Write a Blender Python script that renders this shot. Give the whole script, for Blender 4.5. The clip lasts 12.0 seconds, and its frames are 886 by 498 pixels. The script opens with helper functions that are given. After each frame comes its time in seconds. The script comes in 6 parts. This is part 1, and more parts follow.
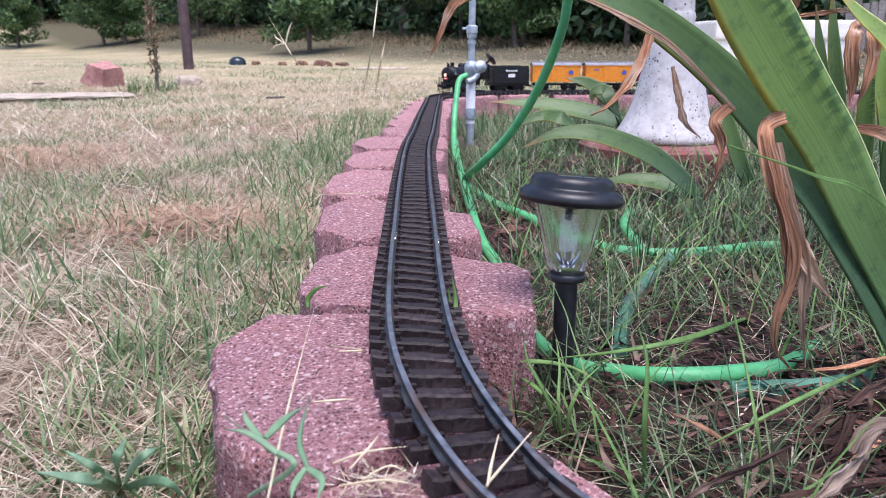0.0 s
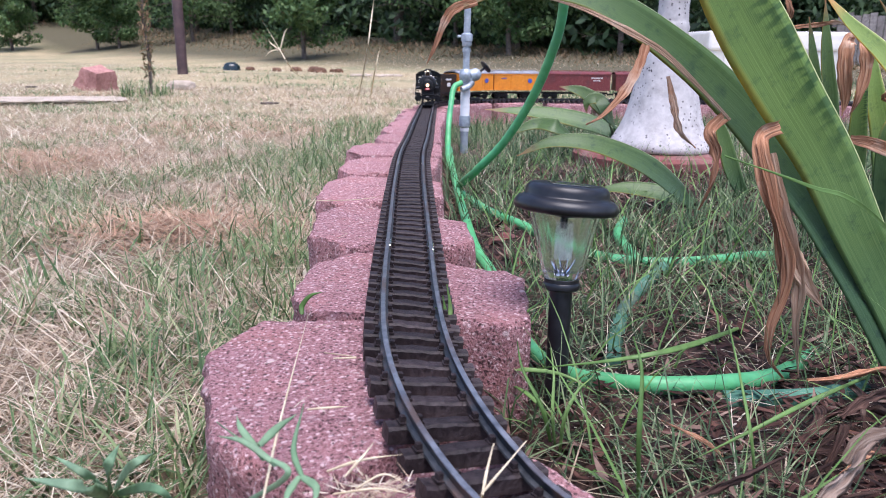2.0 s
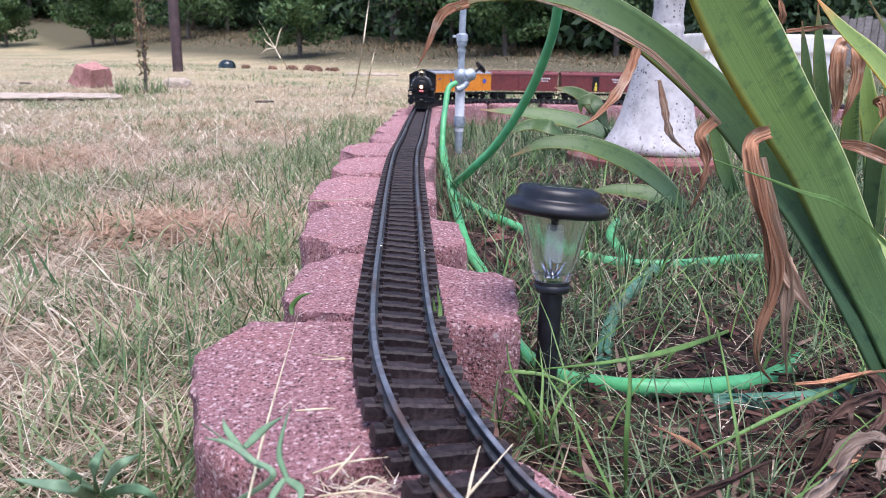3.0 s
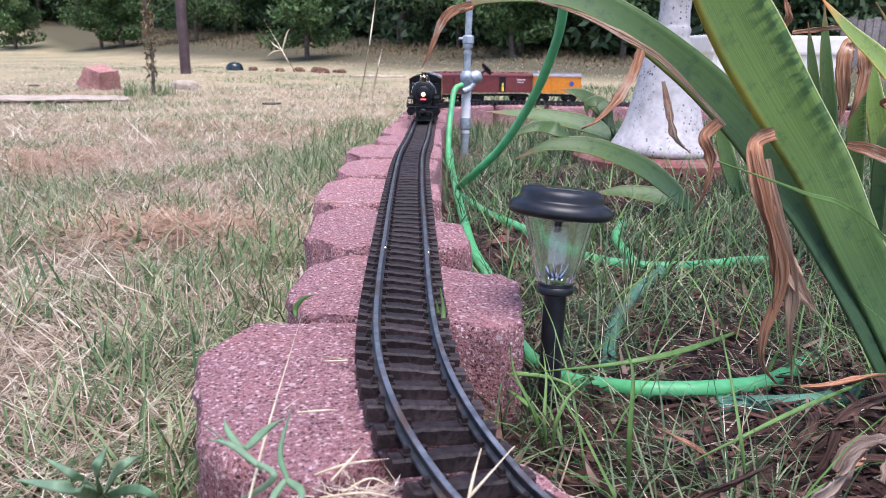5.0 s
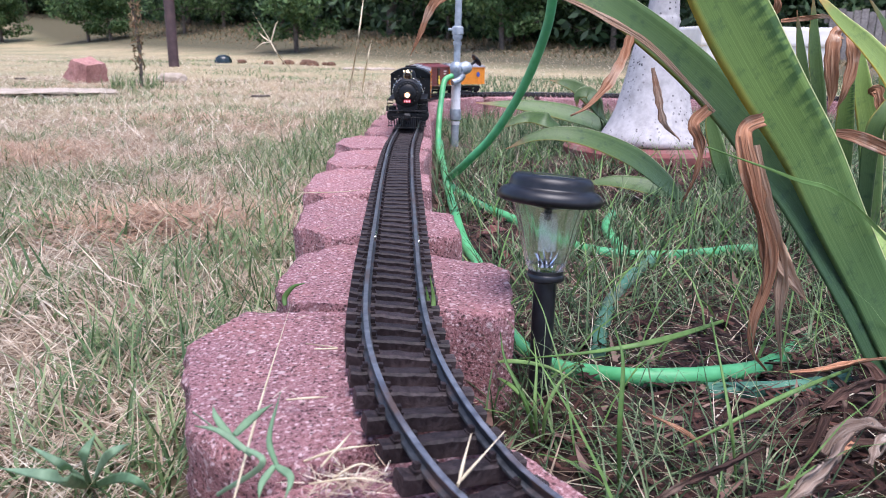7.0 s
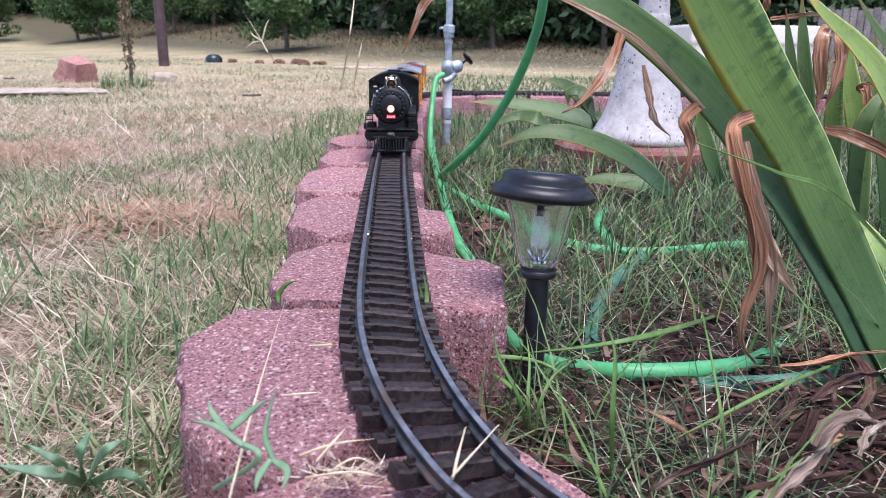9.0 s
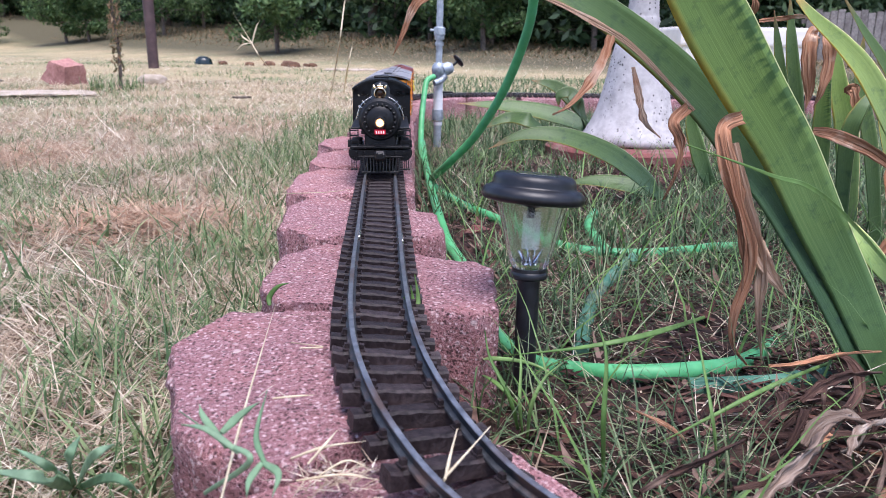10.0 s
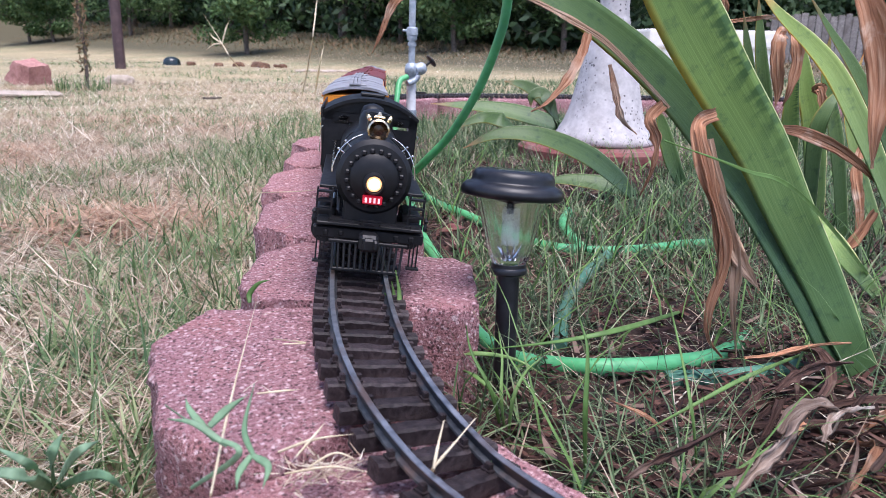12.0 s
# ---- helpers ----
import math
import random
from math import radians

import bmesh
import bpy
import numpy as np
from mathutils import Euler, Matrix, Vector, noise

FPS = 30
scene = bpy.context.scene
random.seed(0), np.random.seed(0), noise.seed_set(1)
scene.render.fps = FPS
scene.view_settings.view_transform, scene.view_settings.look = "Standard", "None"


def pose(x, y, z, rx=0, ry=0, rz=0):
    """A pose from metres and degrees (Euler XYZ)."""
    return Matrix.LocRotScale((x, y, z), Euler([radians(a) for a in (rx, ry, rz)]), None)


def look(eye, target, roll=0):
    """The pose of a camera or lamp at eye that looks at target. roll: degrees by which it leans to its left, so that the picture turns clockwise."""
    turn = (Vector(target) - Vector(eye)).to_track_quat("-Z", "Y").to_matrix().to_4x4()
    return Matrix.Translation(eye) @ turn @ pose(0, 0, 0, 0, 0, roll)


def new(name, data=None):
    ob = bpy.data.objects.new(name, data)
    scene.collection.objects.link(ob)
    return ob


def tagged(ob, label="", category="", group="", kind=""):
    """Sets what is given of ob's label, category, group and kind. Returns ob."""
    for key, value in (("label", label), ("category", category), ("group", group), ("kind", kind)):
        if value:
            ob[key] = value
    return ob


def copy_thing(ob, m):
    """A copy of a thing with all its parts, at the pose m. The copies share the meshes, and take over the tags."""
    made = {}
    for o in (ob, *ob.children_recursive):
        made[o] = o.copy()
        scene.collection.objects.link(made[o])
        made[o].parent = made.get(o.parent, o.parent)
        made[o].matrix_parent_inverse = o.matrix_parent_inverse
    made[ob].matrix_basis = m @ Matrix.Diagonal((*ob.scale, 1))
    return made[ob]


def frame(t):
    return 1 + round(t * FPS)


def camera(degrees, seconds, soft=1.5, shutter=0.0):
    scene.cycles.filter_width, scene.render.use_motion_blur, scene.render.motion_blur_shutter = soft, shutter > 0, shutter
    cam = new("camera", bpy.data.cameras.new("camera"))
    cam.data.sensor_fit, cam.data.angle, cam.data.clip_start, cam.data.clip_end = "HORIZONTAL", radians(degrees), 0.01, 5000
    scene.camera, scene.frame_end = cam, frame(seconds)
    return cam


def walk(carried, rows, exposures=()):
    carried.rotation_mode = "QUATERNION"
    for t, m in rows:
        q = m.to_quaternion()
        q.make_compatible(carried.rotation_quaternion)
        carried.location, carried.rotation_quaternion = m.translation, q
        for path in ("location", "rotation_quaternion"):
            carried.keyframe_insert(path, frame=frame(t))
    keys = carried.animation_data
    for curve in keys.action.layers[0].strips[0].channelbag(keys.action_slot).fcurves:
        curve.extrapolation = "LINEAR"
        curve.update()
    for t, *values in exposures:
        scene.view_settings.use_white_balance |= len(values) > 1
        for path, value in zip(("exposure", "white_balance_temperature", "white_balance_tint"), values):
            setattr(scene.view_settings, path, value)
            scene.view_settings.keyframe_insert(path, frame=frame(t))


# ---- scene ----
cam = camera(60.0, 12.0, soft=0.75)
PATH = [
    (0, (0.0, 0.0, 0.325), (0.0, 1.931, -0.196), -0.0),
    (0.5, (-0.001, -0.001, 0.326), (0.008, 1.932, -0.189), 0.3),
    (1, (-0.003, 0.0, 0.328), (0.005, 1.935, -0.177), 0.7),
    (1.5, (-0.001, 0.0, 0.326), (0.01, 1.936, -0.176), 0.6),
    (2, (-0.002, 0.001, 0.325), (0.017, 1.937, -0.178), 0.6),
    (2.5, (-0.001, 0.0, 0.326), (0.028, 1.935, -0.177), 0.9),
    (3, (0.002, 0.001, 0.327), (0.034, 1.936, -0.177), 1.1),
    (5, (0.005, 0.001, 0.327), (0.019, 1.938, -0.173), 1.0),
    (5.5, (0.005, 0.002, 0.324), (0.019, 1.937, -0.18), 1.0),
    (6, (0.005, 0.002, 0.322), (0.028, 1.936, -0.189), 0.9),
    (6.5, (0.007, 0.002, 0.322), (0.04, 1.934, -0.194), 0.8),
    (7, (0.006, 0.002, 0.322), (0.044, 1.934, -0.195), 0.9),
    (9, (0.005, -0.002, 0.321), (0.064, 1.928, -0.198), 0.8),
    (9.5, (0.004, -0.003, 0.322), (0.07, 1.929, -0.193), 0.9),
    (10, (0.005, -0.002, 0.321), (0.087, 1.929, -0.193), 0.8),
    (10.5, (0.003, -0.003, 0.32), (0.107, 1.928, -0.188), 0.8),
    (11, (-0.001, -0.005, 0.32), (0.123, 1.927, -0.184), 1.1),
    (11.5, (-0.004, -0.006, 0.319), (0.136, 1.924, -0.184), 1.2),
    (12, (-0.003, -0.006, 0.317), (0.153, 1.922, -0.192), 1.0),
]
cam.data.dof.use_dof, cam.data.dof.focus_distance, cam.data.dof.aperture_fstop = True, 0.85, 16.0
walk(cam, [(t, look(eye, aim, roll)) for t, eye, aim, roll in PATH])

# ---- world, light ----
SUN_EL, SUN_AZ = radians(72), radians(160)
world = bpy.data.worlds.new("sky")
scene.world = world
world.use_nodes = True
wn = world.node_tree
sky = wn.nodes.new("ShaderNodeTexSky")
sky.sky_type, sky.sun_disc = "NISHITA", False
sky.sun_elevation, sky.sun_rotation = SUN_EL, SUN_AZ
sky.dust_density, sky.ozone_density = 1.5, 1.5
wn.links.new(sky.outputs[0], wn.nodes["Background"].inputs[0])
wn.nodes["Background"].inputs[1].default_value = 0.09
sun = new("sun", bpy.data.lights.new("sun", "SUN"))
sun.data.energy, sun.data.angle, sun.data.color = 1.5, radians(40), (1.0, 0.965, 0.92)
sun.matrix_world = look((0, 0, 10), (-math.sin(SUN_AZ) * 8, -math.cos(SUN_AZ) * 8, 10 - 8 * math.tan(SUN_EL)))
scene.view_settings.exposure = 1.68
scene.view_settings.use_white_balance = True
scene.view_settings.white_balance_temperature, scene.view_settings.white_balance_tint = 6050, 20


# ---- materials ----
def nodes_of(name, rough=0.8, metal=0.0):
    m = bpy.data.materials.new(name)
    m.use_nodes = True
    t = m.node_tree
    b = t.nodes["Principled BSDF"]
    b.inputs["Roughness"].default_value, b.inputs["Metallic"].default_value = rough, metal
    return m, t, b


def tex(t, kind, scale, detail=4.0, rough=0.6):
    c = t.nodes.new("ShaderNodeTexCoord")
    n = t.nodes.new(kind)
    n.inputs["Scale"].default_value = scale
    if kind == "ShaderNodeTexNoise":
        n.inputs["Detail"].default_value, n.inputs["Roughness"].default_value = detail, rough
    t.links.new(c.outputs["Object"], n.inputs["Vector"])
    return n


def ramp(t, src, stops, smooth=True):
    r = t.nodes.new("ShaderNodeValToRGB")
    e = r.color_ramp.elements
    while len(e) < len(stops):
        e.new(0.5)
    for el, (p, c) in zip(e, stops):
        el.position, el.color = p, (*c, 1) if len(c) == 3 else c
    if not smooth:
        r.color_ramp.interpolation = "CONSTANT"
    t.links.new(src, r.inputs[0])
    return r.outputs[0]


def mix(t, fac, a, b, blend="MIX"):
    n = t.nodes.new("ShaderNodeMixRGB")
    n.blend_type = blend
    for i, v in ((0, fac), (1, a), (2, b)):
        if hasattr(v, "links") or hasattr(v, "is_linked"):
            t.links.new(v, n.inputs[i])
        elif i == 0:
            n.inputs[0].default_value = v
        else:
            n.inputs[i].default_value = (*v, 1)
    return n.outputs[0]


def bumped(t, b, height, strength, dist):
    n = t.nodes.new("ShaderNodeBump")
    n.inputs["Strength"].default_value, n.inputs["Distance"].default_value = strength, dist
    t.links.new(height, n.inputs["Height"])
    t.links.new(n.outputs[0], b.inputs["Normal"])


def plain(name, c1, c2, scale=60, rough=0.6, metal=0.0, bump=0.3, dist=0.001, wear=None, wscale=8, var=0.0, spec=0.5):
    """Two-scale noise between c1 and c2; wear: a third colour in larger patches; var: value change from object to object."""
    m, t, b = nodes_of(name, rough, metal)
    b.inputs["Specular IOR Level"].default_value = spec
    n = tex(t, "ShaderNodeTexNoise", scale)
    col = ramp(t, n.outputs["Fac"], ((0.35, c1), (0.68, c2)))
    if wear:
        w = tex(t, "ShaderNodeTexNoise", wscale, 6)
        col = mix(t, ramp(t, w.outputs["Fac"], ((0.5, (0, 0, 0)), (0.68, (1, 1, 1)))), col, wear)
    if var:
        o = t.nodes.new("ShaderNodeObjectInfo")
        v = ramp(t, o.outputs["Random"], ((0, (1 - var,) * 3), (1, (1 + var,) * 3)))
        col = mix(t, 1.0, col, v, "MULTIPLY")
    t.links.new(col, b.inputs["Base Color"])
    rr = t.nodes.new("ShaderNodeMapRange")
    rr.inputs["To Min"].default_value, rr.inputs["To Max"].default_value = max(rough - 0.12, 0.05), min(rough + 0.12, 1)
    t.links.new(n.outputs["Fac"], rr.inputs["Value"])
    t.links.new(rr.outputs[0], b.inputs["Roughness"])
    if bump:
        bumped(t, b, n.outputs["Fac"], bump, dist)
    return m


def islands(name, stops, rough=0.7, through_light=0.0, grain=90):
    """Colour from blade to blade or leaf to leaf, with a fine streak over it."""
    m, t, b = nodes_of(name, rough)
    g = t.nodes.new("ShaderNodeNewGeometry")
    col = ramp(t, g.outputs["Random Per Island"], stops)
    n = tex(t, "ShaderNodeTexNoise", grain)
    v = ramp(t, n.outputs["Fac"], ((0.3, (0.72, 0.72, 0.72)), (0.7, (1.2, 1.2, 1.2))))
    col = mix(t, 1.0, col, v, "MULTIPLY")
    t.links.new(col, b.inputs["Base Color"])
    b.inputs["Specular IOR Level"].default_value = 0.3
    if through_light:
        tr = t.nodes.new("ShaderNodeBsdfTranslucent")
        t.links.new(col, tr.inputs[0])
        s = t.nodes.new("ShaderNodeMixShader")
        s.inputs[0].default_value = through_light
        t.links.new(b.outputs[0], s.inputs[1])
        t.links.new(tr.outputs[0], s.inputs[2])
        t.links.new(s.outputs[0], t.nodes["Material Output"].inputs[0])
    return m


def block_material():
    m, t, b = nodes_of("red_block_concrete", 0.9)
    n = tex(t, "ShaderNodeTexNoise", 260, 6, 0.75)
    col = ramp(t, n.outputs["Fac"], ((0.3, (0.12, 0.050, 0.053)), (0.5, (0.34, 0.175, 0.175)), (0.72, (0.56, 0.38, 0.37))))
    big = tex(t, "ShaderNodeTexNoise", 14, 5)
    col = mix(t, ramp(t, big.outputs["Fac"], ((0.42, (0, 0, 0)), (0.62, (0.75, 0.75, 0.75)))), col, mix(t, 0.5, col, (0.44, 0.20, 0.17)))
    dirt = tex(t, "ShaderNodeTexNoise", 30, 8, 0.7)
    col = mix(t, ramp(t, dirt.outputs["Fac"], ((0.56, (0, 0, 0)), (0.70, (0.85, 0.85, 0.85)))), col, (0.11, 0.052, 0.047))
    v = tex(t, "ShaderNodeTexNoise", 230, 2, 0.5)
    col = mix(t, ramp(t, v.outputs["Fac"], ((0.60, (0, 0, 0)), (0.68, (0.9, 0.9, 0.9)))), col, (0.66, 0.52, 0.49))
    pit = tex(t, "ShaderNodeTexNoise", 420, 3, 0.6)
    col = mix(t, ramp(t, pit.outputs["Fac"], ((0.34, (0.9, 0.9, 0.9)), (0.44, (0, 0, 0)))), col, (0.05, 0.022, 0.022))
    col = mix(t, ramp(t, pit.outputs["Fac"], ((0.60, (0, 0, 0)), (0.70, (0.8, 0.8, 0.8)))), col, (0.60, 0.46, 0.43))
    big2 = tex(t, "ShaderNodeTexVoronoi", 75)
    grit = tex(t, "ShaderNodeTexVoronoi", 190)
    gdot = ramp(t, grit.outputs["Distance"], ((0.18, (1, 1, 1)), (0.34, (0, 0, 0))))
    col = mix(t, mix(t, 1.0, gdot, ramp(t, grit.outputs["Color"], ((0.54, (0, 0, 0)), (0.62, (0.9, 0.9, 0.9)))), "MULTIPLY"), col, (0.70, 0.57, 0.54))
    hole = tex(t, "ShaderNodeTexVoronoi", 230)
    hdot = ramp(t, hole.outputs["Distance"], ((0.22, (1, 1, 1)), (0.40, (0, 0, 0))))
    col = mix(t, mix(t, 1.0, hdot, ramp(t, hole.outputs["Color"], ((0.50, (0, 0, 0)), (0.60, (0.9, 0.9, 0.9)))), "MULTIPLY"), col, (0.075, 0.034, 0.034))
    chip = ramp(t, big2.outputs["Distance"], ((0.15, (1, 1, 1)), (0.28, (0, 0, 0))))
    few = ramp(t, big2.outputs["Color"], ((0.66, (0, 0, 0)), (0.72, (0.9, 0.9, 0.9))))
    col = mix(t, mix(t, 1.0, chip, few, "MULTIPLY"), col, (0.60, 0.50, 0.46))
    o = t.nodes.new("ShaderNodeObjectInfo")
    col = mix(t, 1.0, col, ramp(t, o.outputs["Random"], ((0, (1.10, 0.97, 1.02)), (1, (1.36, 1.20, 1.24)))), "MULTIPLY")
    t.links.new(col, b.inputs["Base Color"])
    bumped(t, b, mix(t, 0.5, n.outputs["Fac"], pit.outputs["Fac"]), 1.0, 0.008)
    return m


def ground_material():
    m, t, b = nodes_of("garden_ground", 0.95)
    fine = tex(t, "ShaderNodeTexNoise", 120, 8, 0.75)
    soil = ramp(t, fine.outputs["Fac"], ((0.3, (0.014, 0.008, 0.006)), (0.55, (0.06, 0.03, 0.02)), (0.75, (0.17, 0.10, 0.07))))
    straw = ramp(t, fine.outputs["Fac"], ((0.28, (0.18, 0.135, 0.07)), (0.5, (0.39, 0.305, 0.175)), (0.72, (0.57, 0.47, 0.295))))
    green = ramp(t, fine.outputs["Fac"], ((0.3, (0.05, 0.075, 0.025)), (0.7, (0.27, 0.29, 0.15))))
    patch = tex(t, "ShaderNodeTexNoise", 0.55, 6, 0.65)
    streak = tex(t, "ShaderNodeTexNoise", 2.6, 5, 0.65)
    field = mix(t, ramp(t, mix(t, 0.4, patch.outputs["Fac"], streak.outputs["Fac"]), ((0.45, (0, 0, 0)), (0.60, (0.8, 0.8, 0.8)))), straw, green)
    field = mix(t, ramp(t, streak.outputs["Fac"], ((0.58, (0, 0, 0)), (0.7, (0.7, 0.7, 0.7)))), field, (0.40, 0.25, 0.16))
    c = t.nodes.new("ShaderNodeTexCoord")
    xyz = t.nodes.new("ShaderNodeSeparateXYZ")
    wander = t.nodes.new("ShaderNodeVectorMath")
    wander.operation = "MULTIPLY_ADD"
    wander.inputs[1].default_value, wander.inputs[2].default_value = (1.6, 1.6, 0), (-0.8, -0.8, 0)
    t.links.new(patch.outputs["Color"], wander.inputs[0])
    uneven = t.nodes.new("ShaderNodeVectorMath")
    t.links.new(c.outputs["Object"], uneven.inputs[0])
    t.links.new(wander.outputs[0], uneven.inputs[1])
    border = t.nodes.new("ShaderNodeSeparateXYZ")
    t.links.new(uneven.outputs[0], border.inputs[0])
    t.links.new(c.outputs["Object"], xyz.inputs[0])
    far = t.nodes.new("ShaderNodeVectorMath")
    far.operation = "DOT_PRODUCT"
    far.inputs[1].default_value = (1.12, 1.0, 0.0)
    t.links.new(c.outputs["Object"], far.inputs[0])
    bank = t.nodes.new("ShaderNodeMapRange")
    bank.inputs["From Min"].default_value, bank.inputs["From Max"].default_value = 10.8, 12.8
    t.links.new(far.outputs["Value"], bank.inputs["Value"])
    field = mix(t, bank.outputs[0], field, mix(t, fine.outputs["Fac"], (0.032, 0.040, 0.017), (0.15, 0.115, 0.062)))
    near = t.nodes.new("ShaderNodeMapRange")
    near.inputs["From Min"].default_value, near.inputs["From Max"].default_value = 2.2, 4.5
    t.links.new(xyz.outputs["Y"], near.inputs["Value"])
    lawn = t.nodes.new("ShaderNodeMapRange")
    lawn.inputs["From Min"].default_value, lawn.inputs["From Max"].default_value = 0.0, -0.15
    t.links.new(xyz.outputs["X"], lawn.inputs["Value"])
    wide = t.nodes.new("ShaderNodeMapRange")
    wide.inputs["From Min"].default_value, wide.inputs["From Max"].default_value = 1.5, 1.9
    t.links.new(border.outputs["X"], wide.inputs["Value"])
    behind = t.nodes.new("ShaderNodeMapRange")
    behind.inputs["From Min"].default_value, behind.inputs["From Max"].default_value = 0.05, -0.9
    t.links.new(border.outputs["Y"], behind.inputs["Value"])
    thatch = mix(t, 0.48, soil, mix(t, ramp(t, streak.outputs["Fac"], ((0.4, (0, 0, 0)), (0.7, (0.7, 0.7, 0.7)))), straw, (0.36, 0.21, 0.14)))
    col = mix(t, near.outputs[0], mix(t, lawn.outputs[0], mix(t, wide.outputs[0], mix(t, behind.outputs[0], soil, thatch), thatch), thatch), field)
    t.links.new(col, b.inputs["Base Color"])
    bumped(t, b, fine.outputs["Fac"], 0.8, 0.01)
    return m


def iris_leaf_material(name="sword_leaf_green", gain=(1.0, 1.0, 1.0), ripple_shade=0.12):
    """Green sword leaf with fine lengthwise veins, yellow at the margin, brown in patches."""
    m, t, b = nodes_of(name, 0.42)
    uv = t.nodes.new("ShaderNodeUVMap")
    sep = t.nodes.new("ShaderNodeSeparateXYZ")
    t.links.new(uv.outputs[0], sep.inputs[0])
    mp = t.nodes.new("ShaderNodeMapping")
    mp.inputs["Scale"].default_value = (80, 1.2, 1)
    t.links.new(uv.outputs[0], mp.inputs[0])
    vein = t.nodes.new("ShaderNodeTexNoise")
    vein.inputs["Scale"].default_value, vein.inputs["Detail"].default_value = 1.0, 3
    t.links.new(mp.outputs[0], vein.inputs["Vector"])
    col = ramp(t, vein.outputs["Fac"], ((0.25, (0.085, 0.150, 0.042)), (0.55, (0.122, 0.202, 0.060)), (0.8, (0.175, 0.265, 0.090))))
    blot = tex(t, "ShaderNodeTexNoise", 55, 6, 0.7)
    col = mix(t, ramp(t, blot.outputs["Fac"], ((0.54, (0, 0, 0)), (0.72, (0.75, 0.75, 0.75)))), col, (0.032, 0.074, 0.036))
    # Shade of the crosswise ripples, painted as dark green bands on one half.
    mr = t.nodes.new("ShaderNodeMapping")
    mr.inputs["Scale"].default_value = (2.6, 62, 1)
    t.links.new(uv.outputs[0], mr.inputs[0])
    rip = t.nodes.new("ShaderNodeTexNoise")
    rip.inputs["Scale"].default_value, rip.inputs["Detail"].default_value = 1.0, 2
    t.links.new(mr.outputs[0], rip.inputs["Vector"])
    half = t.nodes.new("ShaderNodeMapRange")
    half.inputs["From Min"].default_value, half.inputs["From Max"].default_value = 0.5, 0.85
    t.links.new(sep.outputs["X"], half.inputs["Value"])
    rf = mix(t, 1.0, half.outputs[0], ramp(t, rip.outputs["Fac"], ((0.46, (0, 0, 0)), (0.56, (ripple_shade,) * 3))), "MULTIPLY")
    upper = t.nodes.new("ShaderNodeMapRange")
    upper.inputs["From Min"].default_value, upper.inputs["From Max"].default_value = 0.36, 0.52
    t.links.new(sep.outputs["Y"], upper.inputs["Value"])
    rf = mix(t, 1.0, rf, upper.outputs[0], "MULTIPLY")
    col = mix(t, rf, col, (0.034, 0.082, 0.030))
    edge = t.nodes.new("ShaderNodeMapRange")
    edge.inputs["From Min"].default_value, edge.inputs["From Max"].default_value = 0.15, 0.0
    t.links.new(sep.outputs["X"], edge.inputs["Value"])
    ragged = tex(t, "ShaderNodeTexNoise", 18, 4)
    ef = mix(t, 1.0, edge.outputs[0], ramp(t, ragged.outputs["Fac"], ((0.30, (0.35, 0.35, 0.35)), (0.52, (1.0, 1.0, 1.0)))), "MULTIPLY")
    ef = mix(t, 1.0, ef, upper.outputs[0], "MULTIPLY")
    col = mix(t, ef, col, (0.40, 0.32, 0.06))
    rim = t.nodes.new("ShaderNodeMapRange")
    rim.inputs["From Min"].default_value, rim.inputs["From Max"].default_value = 0.982, 0.996
    t.links.new(sep.outputs["X"], rim.inputs["Value"])
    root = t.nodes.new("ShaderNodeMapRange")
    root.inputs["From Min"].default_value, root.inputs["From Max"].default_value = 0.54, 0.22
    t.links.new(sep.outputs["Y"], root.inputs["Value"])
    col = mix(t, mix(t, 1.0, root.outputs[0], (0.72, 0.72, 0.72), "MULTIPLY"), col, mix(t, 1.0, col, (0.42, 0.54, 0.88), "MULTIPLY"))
    col = mix(t, rim.outputs[0], col, (0.50, 0.52, 0.34))
    tip = t.nodes.new("ShaderNodeMapRange")
    tip.inputs["From Min"].default_value, tip.inputs["From Max"].default_value = 0.86, 1.0
    t.links.new(sep.outputs["Y"], tip.inputs["Value"])
    col = mix(t, tip.outputs[0], col, (0.34, 0.17, 0.07))
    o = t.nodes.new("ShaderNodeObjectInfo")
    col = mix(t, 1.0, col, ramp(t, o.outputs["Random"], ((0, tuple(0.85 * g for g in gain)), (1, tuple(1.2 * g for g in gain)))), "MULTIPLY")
    t.links.new(col, b.inputs["Base Color"])
    bumped(t, b, vein.outputs["Fac"], 0.35, 0.001)
    tr = t.nodes.new("ShaderNodeBsdfTranslucent")
    t.links.new(col, tr.inputs[0])
    s = t.nodes.new("ShaderNodeMixShader")
    s.inputs[0].default_value = 0.36
    t.links.new(b.outputs[0], s.inputs[1])
    t.links.new(tr.outputs[0], s.inputs[2])
    t.links.new(s.outputs[0], t.nodes["Material Output"].inputs[0])
    return m


